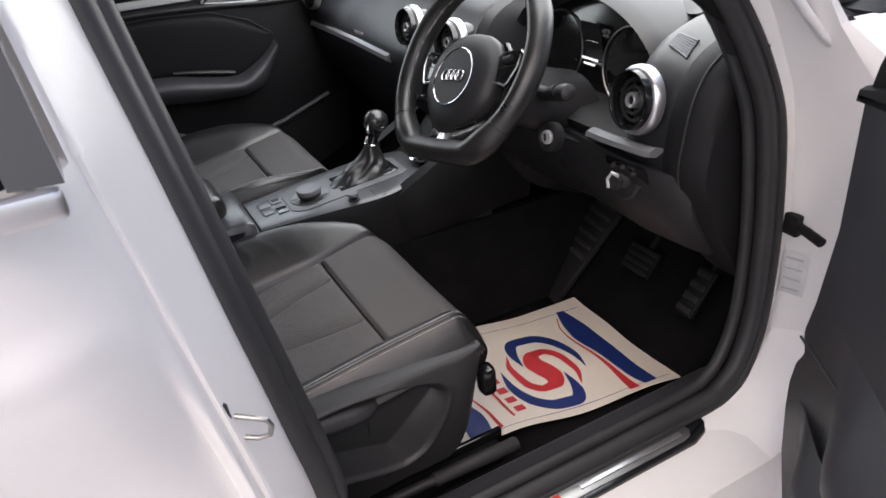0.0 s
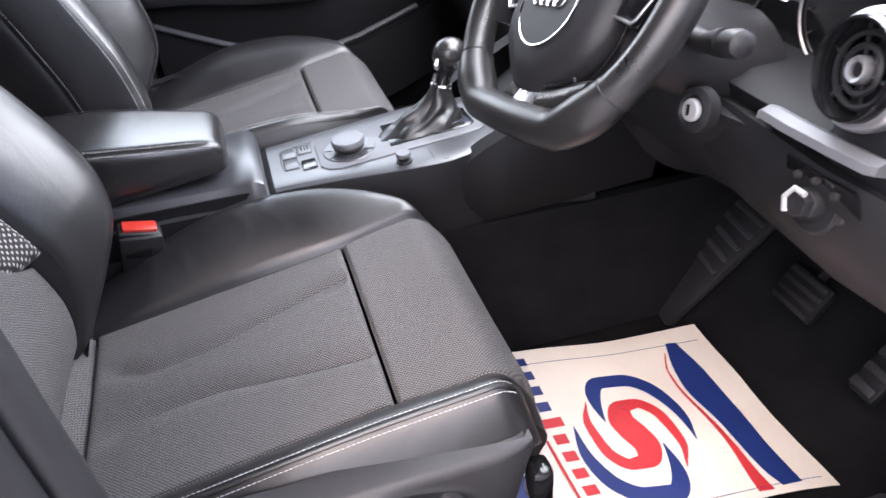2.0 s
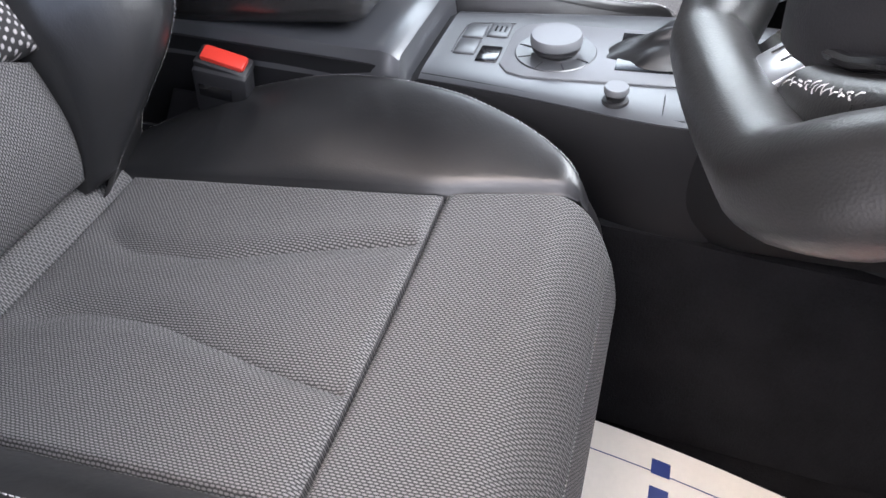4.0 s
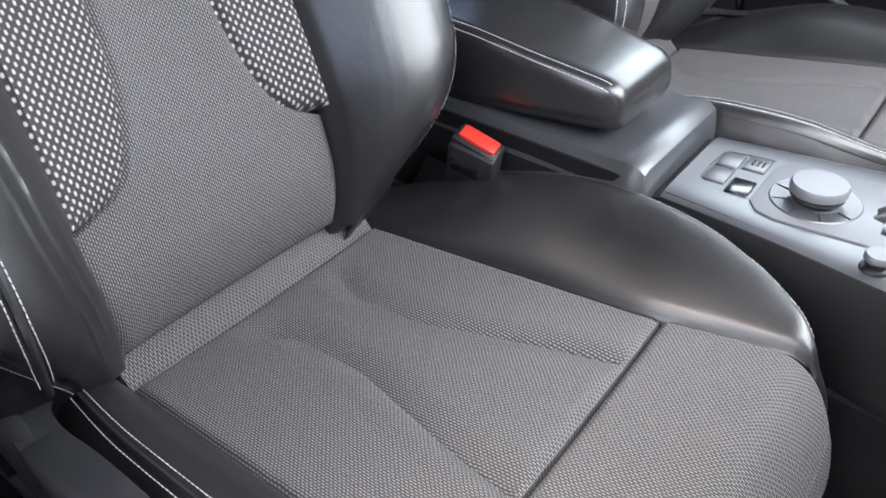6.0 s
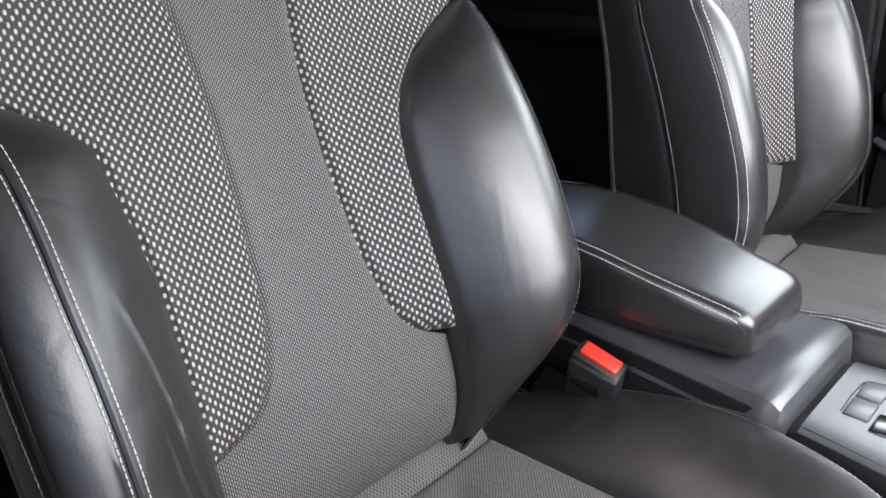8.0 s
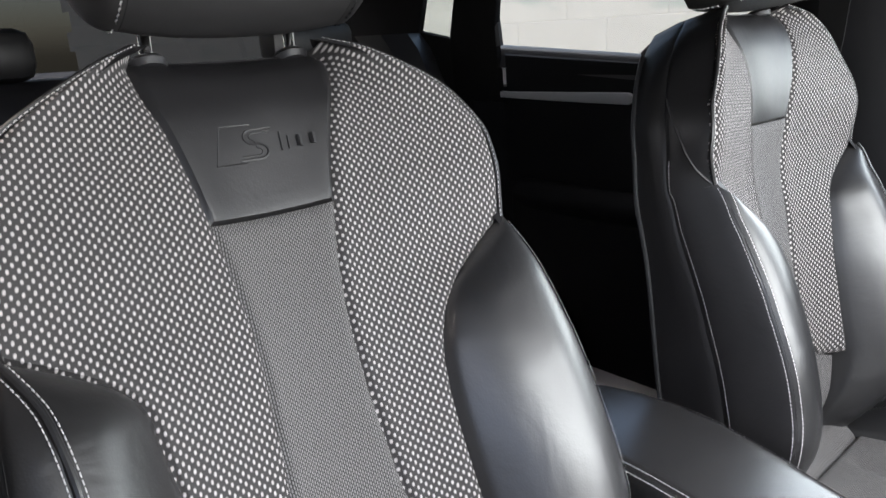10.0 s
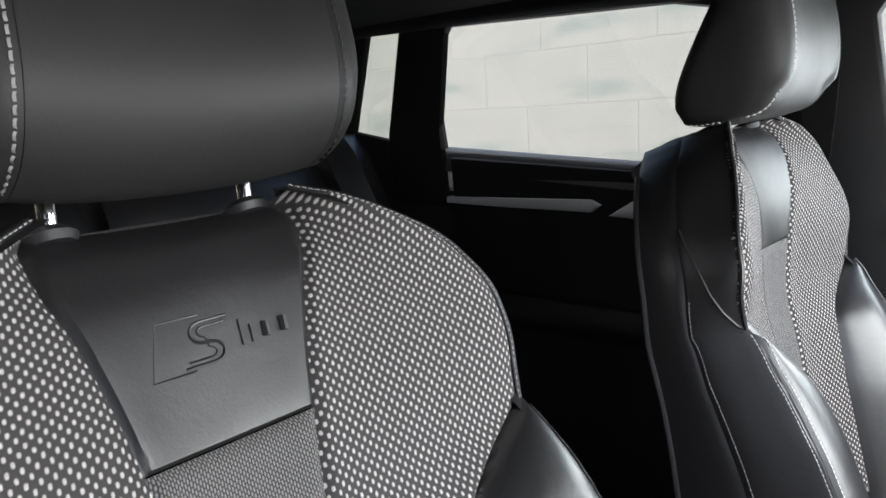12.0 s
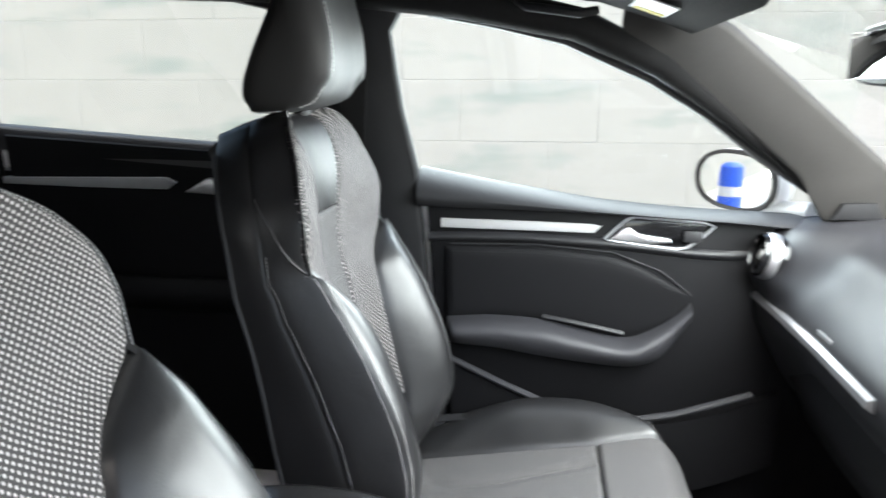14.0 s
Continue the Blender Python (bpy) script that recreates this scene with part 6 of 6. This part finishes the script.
# zigzag stitching on the inside of the grips
for k0, k1 in ((34, 71), (109, 146)):
    zig = []
    for k in range(k0 * 3, k1 * 3):
        i, f = (k // 3) % 120, (k % 3) / 3
        p = rim_pts[i].lerp(rim_pts[(i + 1) % 120], f)
        inw = (WC - p).normalized()
        b = .35 + (.14 if k % 2 else -.14)
        zig.append(p + inw * (rim_r[i] * math.cos(b) + .0004) + WNn * (rim_r[i] * 1.1 * math.sin(b)))
    part("stitching", dashes(zig, WNn, .0042, .0012, .0008, .0007), M_THREAD, sw, "grey cross stitching")
hubr = []
for n_, ry_, ru_ in ((-.03, .060, .055), (-.012, .074, .070), (.004, .083, .078), (.018, .086, .081), (.030, .083, .078), (.040, .073, .068), (.0455, .055, .052), (.0475, .030, .03)):
    ring_ = []
    for a in [2 * math.pi * i / 56 for i in range(56)]:
        c, q = math.cos(a), math.sin(a)
        taper = 1 - .22 * smooth(-.2, -1.0, q)
        ring_.append(wp_h(ry_ * math.copysign(abs(c) ** .88, c) * taper, .004 + ru_ * math.copysign(abs(q) ** .9, q) * (1.0 if q > 0 else 1.16), n_))
    hubr.append(ring_)
hub = part("airbag_cover", loft(hubr), M_PLASTIC, sw, "grained black airbag cover", 60)
part("badge_disc", lathe([(.001, .001), (.0465, .001), (.0465, -.002)], wp_h(0, .004, .0472), WNn, 48), M_PLASTIC, hub)
part("badge_ring", tube([wp_h(.047 * math.cos(a), .004 + .047 * math.sin(a), .0478) for a in [2 * math.pi * i / 60 for i in range(60)]], .0013, 8, closed=True), M_CHROME, hub, "thin chrome ring")
for k in range(4):
    part("emblem_ring", tube([wp_h(.0185 - .0123 * k + .0090 * math.cos(a), .006 + .0090 * math.sin(a), .0492) for a in [2 * math.pi * i / 28 for i in range(28)]], .0011, 6, closed=True), M_CHROME, hub)
for sg in (-1, 1):
    # gloss trim that follows the hub from the key pod down to the lower spoke
    arc_ = [(.060, .070), (.076, .052), (.084, .025), (.084, -.010), (.076, -.042), (.060, -.068), (.044, -.084)]
    fy, fu = spline(range(7), [p[0] for p in arc_]), spline(range(7), [p[1] for p in arc_])
    part("hub_trim", tube([wp_h(sg * fy(.25 * k), fu(.25 * k), .006) for k in range(25)], .0058, 10, flat=1.6), M_GLOSS, hub, "gloss black trim beside the hub")
    spk = loft([[wp_(sg * y, u0, n), wp_(sg * y, u1, n), wp_(sg * y, u1 - .004, n - .016), wp_(sg * y, u0 + .004, n - .016)] for y, u0, u1, n in ((.050, -.060, .012, -.022), (.085, -.052, .016, -.020), (.115, -.046, .020, -.014), (.152, -.050, .026, -.004))])
    so = part("spoke", spk, M_PLASTIC, sw, "black spoke")
    pod = [(a - .004, b - .006) for a, b in [(.070, .020), (.086, .030), (.120, .034), (.132, .026), (.130, .004), (.119, -.022), (.112, -.028), (.078, -.022), (.071, -.014)]]
    part("key_pad", prism(pod if sg > 0 else [(-a, b) for a, b in pod[::-1]], wp_, -.022, -.002, .005), M_GLOSS, so, "gloss black key pod")
    part("key_frame", tube([wp_(sg * a, b, -.0015) for a, b in ((.123, .018), (.123, -.002), (.112, -.0265), (.107, -.031), (.076, -.0255))], [.0012, .0016, .0018, .0018, .0012], 8), M_SATIN, so, "silver key surround")
    part("roller", tube([wp_(sg * .092, .008, .0000), wp_(sg * .108, .012, .0005)], .0048, 12), M_PLASTIC, so)
    for q0, q1 in (((.084, -.004), (.116, .001)), ((.086, .021), (.120, .026))):
        part("key_gap", tube([wp_(sg * q0[0], q0[1], -.0018), wp_(sg * q1[0], q1[1], -.0018)], .0008, 6), M_PILLAR, so)
part("lower_plate", prism([(-.046, -.096), (.052, -.096), (.064, -.126), (-.070, -.126)], wp_, -.026, -.012, .003), M_GLOSS, sw, "gloss black lower spoke plate")
ls_rings = []
for y, u, h in ((-.026, -.119, .014), (-.044, -.116, .016), (-.062, -.110, .017), (-.078, -.103, .016), (-.092, -.096, .011)):
    ls_rings.append([wp_(y, u + h * math.cos(b) * .9, -.005 + .010 * math.sin(b)) for b in [2 * math.pi * j / 20 for j in range(20)]])
lsp = part("lower_spoke", loft(ls_rings), M_RIM, sw, "leather wrapped lower spoke")
part("spoke_edge", tube([wp_(-.024, -.104, .001), wp_(-.048, -.100, .003), wp_(-.072, -.091, .003)], .0026, 8), M_GLOSS, lsp)
part("stitching", dashes([wp_(-.030 - .0026 * k, -.1190 + .0008 * k + (.0030 if k % 2 else -.0030), .0056) for k in range(19)], WNn, .0046, .0014, .0008, .0008), M_THREAD, lsp, "grey cross stitching")
part("badge_plate", prism([(-.004, -.100), (.022, -.098), (.028, -.104), (.027, -.124), (.020, -.129), (-.006, -.128)], lambda a, b, d: wp_(a - .013, b, d - .008 + (-.10 - b) * .35), -.006, .004, .002), M_SATIN, sw, "satin plate with a small red mark")
part("red_mark", prism([(.0005, -.106), (.0065, -.1045), (.0050, -.1065), (-.0005, -.1085)], lambda a, b, d: wp_(a - .013, b, d - .008 + (-.10 - b) * .35), .004, .0048, 0), M_RED, sw)
part("plain_mark", tube([wp_(a - .013, b, -.0038 + (-.10 - b) * .35) for a, b in ((.0085, -.118), (.0085, -.106), (.0200, -.106), (.0200, -.119))], .0006, 6), M_RUBBER, sw)

# ---- footwell ----
def mat_pt(p, q, d=0.0):
    """p: from the front edge to the back, q: across to the sill; d: height over the paper."""
    fl, fr_, bl, br = Vector((.880, -.267)), Vector((.880, -.593)), Vector((.41, -.195)), Vector((.41, -.522))
    a = (fl * (1 - q) + fr_ * q) * (1 - p) + (bl * (1 - q) + br * q) * p
    z = .2535 + .005 * math.sin(9 * p + 2) * math.cos(5 * q) + .006 * math.exp(-((q - 1) / .08) ** 2) * math.sin(11 * p) + .004 * noise.noise(Vector((p * 4, q * 4, 2)))
    return Vector((a.x, a.y, z + d))


fm = thing("floor_mat", (.65, -.40, .245), "cream paper floor mat printed with a red and blue swirl", "floor mat")
part("paper", sheet(lambda s, t: mat_pt(s, t), [i / 40 for i in range(41)], [i / 30 for i in range(31)], (0, 0, -.0015)), M_PAPER, fm)


def ribbon(pts, widths, material, name, lift=.0009):
    """A flat printed band along points (p, q) of the mat; widths in metres."""
    left, right = [], []
    n = len(pts)
    for i, (p, q) in enumerate(pts):
        p0, p1 = pts[max(i - 1, 0)], pts[min(i + 1, n - 1)]
        dx, dy = (p1[0] - p0[0]) * .46, (p1[1] - p0[1]) * .33
        k = math.hypot(dx, dy) or 1
        w = widths[i] / 2
        left.append((p - dy / k * w / .46, q + dx / k * w / .33))
        right.append((p + dy / k * w / .46, q - dx / k * w / .33))
    bm = bmesh.new()
    a = [[bm.verts.new(mat_pt(l[0] + (r[0] - l[0]) * f, l[1] + (r[1] - l[1]) * f, lift)) for f in (0, .5, 1)] for l, r in zip(left, right)]
    for i in range(n - 1):
        for j in (0, 1):
            bm.faces.new((a[i][j], a[i + 1][j], a[i + 1][j + 1], a[i][j + 1]))
    bmesh.ops.recalc_face_normals(bm, faces=bm.faces)
    part(name, bm, material, fm)


MID = (.426, .593)


def curve(pts, k=10):
    """A smooth line through a few points of the mat."""
    u = list(range(len(pts)))
    fp, fq = spline(u, [p[0] for p in pts]), spline(u, [p[1] for p in pts])
    return [(fp(i / k), fq(i / k)) for i in range(k * (len(pts) - 1) + 1)]


def widths(ws, k=10):
    f = spline(range(len(ws)), ws)
    return [f(i / k) for i in range(k * (len(ws) - 1) + 1)]


def turned(pts):
    return [(2 * MID[0] - p, 2 * MID[1] - q) for p, q in pts]


blue = [(.483, .511), (.480, .43), (.468, .344), (.430, .278), (.353, .285), (.285, .377), (.264, .546), (.274, .689)]
red_arm = [(.349, .809), (.318, .680), (.324, .535), (.368, .440), (.415, .445), (.437, .52), MID]
for turn in (lambda p: p, turned):
    ribbon(curve(turn(blue)), widths([.001, .011, .020, .024, .025, .022, .014, .001]), M_INKBLUE, "printed_crescent")
    ribbon(curve(turn(red_arm)), widths([.001, .011, .015, .020, .026, .034, .037]), M_INKRED, "printed_swirl", .0012)
ribbon(curve([(.120, .095), (.132, .28), (.138, .42), (.131, .57), (.127, .75), (.121, .88), (.118, .965)]), widths([.016, .040, .046, .042, .036, .032, .026]), M_INKBLUE, "printed_wave")
ribbon(curve([(.162, .155), (.197, .282), (.203, .416), (.195, .591), (.188, .742), (.189, .859), (.195, .975)]), widths([.002, .003, .004, .006, .009, .014, .019]), M_INKRED, "printed_wave")
ribbon(curve([(.86, .50), (.835, .66), (.825, .80), (.835, .945)]), widths([.002, .030, .046, .040]), M_INKBLUE, "printed_wave")
ribbon(curve([(.80, .50), (.762, .66), (.748, .80), (.752, .945)]), widths([.001, .004, .006, .007]), M_INKRED, "printed_wave")
# a line of print as plain bars, and a thin border line
for k in range(9):
    q0 = .06 + .093 * k
    ribbon([(.632, q0), (.632, q0 + .052)], [.018 if k != 4 else .030] * 2, M_INKBLUE if k < 4 else M_INKRED, "printed_bar")
ribbon([(.675, .55), (.675, .88)], [.004, .004], M_INKRED, "printed_bar")
for qq in (.105, .955):
    ribbon([(p, qq) for p in np.linspace(.03, .97, 24)], [.0012] * 24, M_INKBLUE, "border_line")

for nm, c, sz, tilt, lab in (("brake_pedal", (.985, -.362, .362), (.016, .085, .062), 35, "rubber faced brake pedal"), ("accelerator_pedal", (.960, -.540, .385), (.014, .042, .10), 40, "rubber faced accelerator pedal")):
    pe = thing(nm, (c[0], c[1], c[2]), lab, "pedal")
    rm = Euler((0, radians(tilt), 0)).to_matrix()
    part("plate", box(c, sz, .006, rm), M_PLASTIC_D, pe)
    nr = 4
    for k in range(nr):
        o = rm @ Vector((-.010, 0, (k - (nr - 1) / 2) * sz[2] / nr))
        part("rubber_rib", box(Vector(c) + o, (.005, sz[1] * .86, sz[2] / nr * .55), .002, rm), M_PLASTIC, pe)
    part("arm", tube([Vector(c) + Vector((.01, 0, 0)), Vector(c) + Vector((.09, 0, .10)), Vector(c) + Vector((.13, 0, .25))], .008, 8), M_PLASTIC_D, pe)
fr_t = thing("foot_rest", (1.0, -.19, .36), "ribbed black foot rest beside the pedals", "foot rest")
rm = Euler((0, radians(42), radians(-6))).to_matrix()
part("plate", box((.967, -.192, .334), (.02, .095, .30), .008, rm), M_PLASTIC, fr_t, "plain black panel down to the carpet")
for k in range(7):
    o = rm @ Vector((-.011, 0, (k - 3) * .026))
    part("rib", box(Vector((1.0, -.195, .37)) + o, (.006, .080, .010), .003, rm), M_DOOR, fr_t)

# ---- roof fittings and mirrors ----
sv = thing("sun_visor", (.45, .36, 1.27), "dark cloth sun visor with a pale warning label", "sun visor")
part("flap", loft([[(x, .14 + .42 * 0, z), (x, .16, z + .016), (x, .56, z + .010), (x, .60, z - .004), (x, .56, z - .012), (x, .16, z - .006)] for x, z in ((.335, 1.292), (.36, 1.290), (.46, 1.258), (.50, 1.243), (.512, 1.238))]), M_CLOTHTOP, sv)
part("label", box((.425, .40, 1.2545), (.055, .13, .002), .0, Euler((0, .33, 0)).to_matrix()), M_LABEL, sv, "pale warning label")
part("label_mark", box((.425, .445, 1.2530), (.045, .02, .002), .0, Euler((0, .33, 0)).to_matrix()), mat("yellow_print", (.6, .5, .05), .5), sv)
im = thing("rear_view_mirror", (.62, .05, 1.18), "black framed rear view mirror", "mirror")
part("housing", loft([[(.605 + dx, .04 + ry_ * math.copysign(abs(math.cos(a)) ** .6, math.cos(a)), 1.178 + rz_ * math.copysign(abs(math.sin(a)) ** .6, math.sin(a))) for a in [2 * math.pi * i / 32 for i in range(32)]] for dx, ry_, rz_ in ((0, .118, .029), (.004, .121, .032), (.02, .115, .030), (.035, .07, .02))]), M_PLASTIC, im)
part("mirror_pane", box((.604, .04, 1.178), (.003, .222, .048), .001), M_MIRROR, im, "mirror glass")
part("stem", tube([(.63, .03, 1.19), (.66, .02, 1.215), (.685, .01, 1.235)], .010, 10), M_PLASTIC, im)
om = thing("door_mirror", (.70, .88, .90), "white door mirror with dark glass rim on the passenger side", "mirror")
OH, ON = Vector((-.5, .866, 0)), Vector((.866, .5, 0))


def om_ring(d, rh, rz, fwd=0.0):
    """Rounded outline at depth d behind the glass."""
    return [Vector((.680, .875, .945)) + ON * d + OH * (rh * math.copysign(abs(math.cos(a)) ** .8, math.cos(a))) + Vector((fwd, 0, rz * math.copysign(abs(math.sin(a)) ** .85, math.sin(a)))) for a in [2 * math.pi * i / 36 for i in range(36)]]


part("housing", loft([om_ring(.002, .112, .062), om_ring(.02, .116, .066), om_ring(.055, .108, .060), om_ring(.085, .08, .045), om_ring(.10, .04, .02)]), M_WHITE, om, "white housing", 60)
part("rim", loft([om_ring(-.004, .104, .056), om_ring(-.006, .112, .063), om_ring(.004, .115, .065)], caps=False), M_PILLAR, om)
part("mirror_pane", loft([om_ring(-.001, .106, .058), om_ring(.001, .106, .058)]), M_MIRROR, om, "mirror glass")
part("foot", tube([(.80, .75, .900), (.77, .79, .895), (.73, .83, .900)], [.022, .020, .02], 12), M_SILVER, om)
gh = thing("grab_handle", (.30, .60, 1.30), "black folded grab handle under the roof edge", "handle")
part("bar", tube([(.22, .600, 1.290), (.24, .585, 1.275), (.33, .580, 1.262), (.36, .592, 1.268)], .008, 10), M_PLASTIC_D, gh)
tweeter = thing("tweeter_cover", (.86, .655, .925), "dark tweeter grille at the foot of the pillar", "speaker")
part("grille", prism([(.80, .905), (.815, .935), (.87, .938), (.885, .908)], lambda a, b, d: Vector((a, .652 - d, b)), -.01, .004, .002), M_PLASTIC_D, tweeter)

# ---- surroundings ----
solid("ground", sheet(lambda s, t: Vector((-60 + 120 * s, -60 + 120 * t, 0)), steps(6, False), steps(6, False)), M_GROUND, "pale concrete paving", "ground", "structure")
wall = solid("wall_stone", box((0, 2.9170, 1.03), (24, .20, 2.06), .01), M_GROUT, "pale stone clad wall with offset courses", "wall", "structure")
tile_me = {}
for w_ in (.6565,):
    tb = box((0, 0, 0), (w_, .02, .2885), .002, segs=1)
    tile_me[w_] = finish("stone_tile", tb, M_STONE, Vector((0, 0, 0)))
for r in range(7):
    for c in range(33):
        ob = new("stone_tile", tile_me[.6565])
        ob.location = (-12.0 + .66 * c + .33 * (r % 2) + .05 * (r % 3), 2.825 + random.uniform(-.0006, .0006), .13 + .292 * r)
        ob.parent = wall
tw = thing("timber_screen", (-7.5, -1.6, 0), "orange timber boarded screen", "screen")
for k in range(10):
    part("board", box((-7.5, -2.5 + .2 * k, 1.2), (.03, .19, 2.4), .004), M_TIMBER, tw)
bp_ = thing("blue_post", (-2.3, 1.72, 0), "squat blue painted post with white bands on the paving", "post")
part("shaft", lathe([(.10, .0), (.10, .02), (.075, .03), (.07, .60), (.065, .64), (.04, .66), (.001, .665)], (-2.3, 1.72, 0), (0, 0, 1), 28), M_BLUE, bp_)
for zz in (.30, .46):
    part("white_band", lathe([(.073, 0), (.074, .01), (.0735, .05), (.0725, .06)], (-2.3, 1.72, zz), (0, 0, 1), 28, False), M_PRINT, bp_)
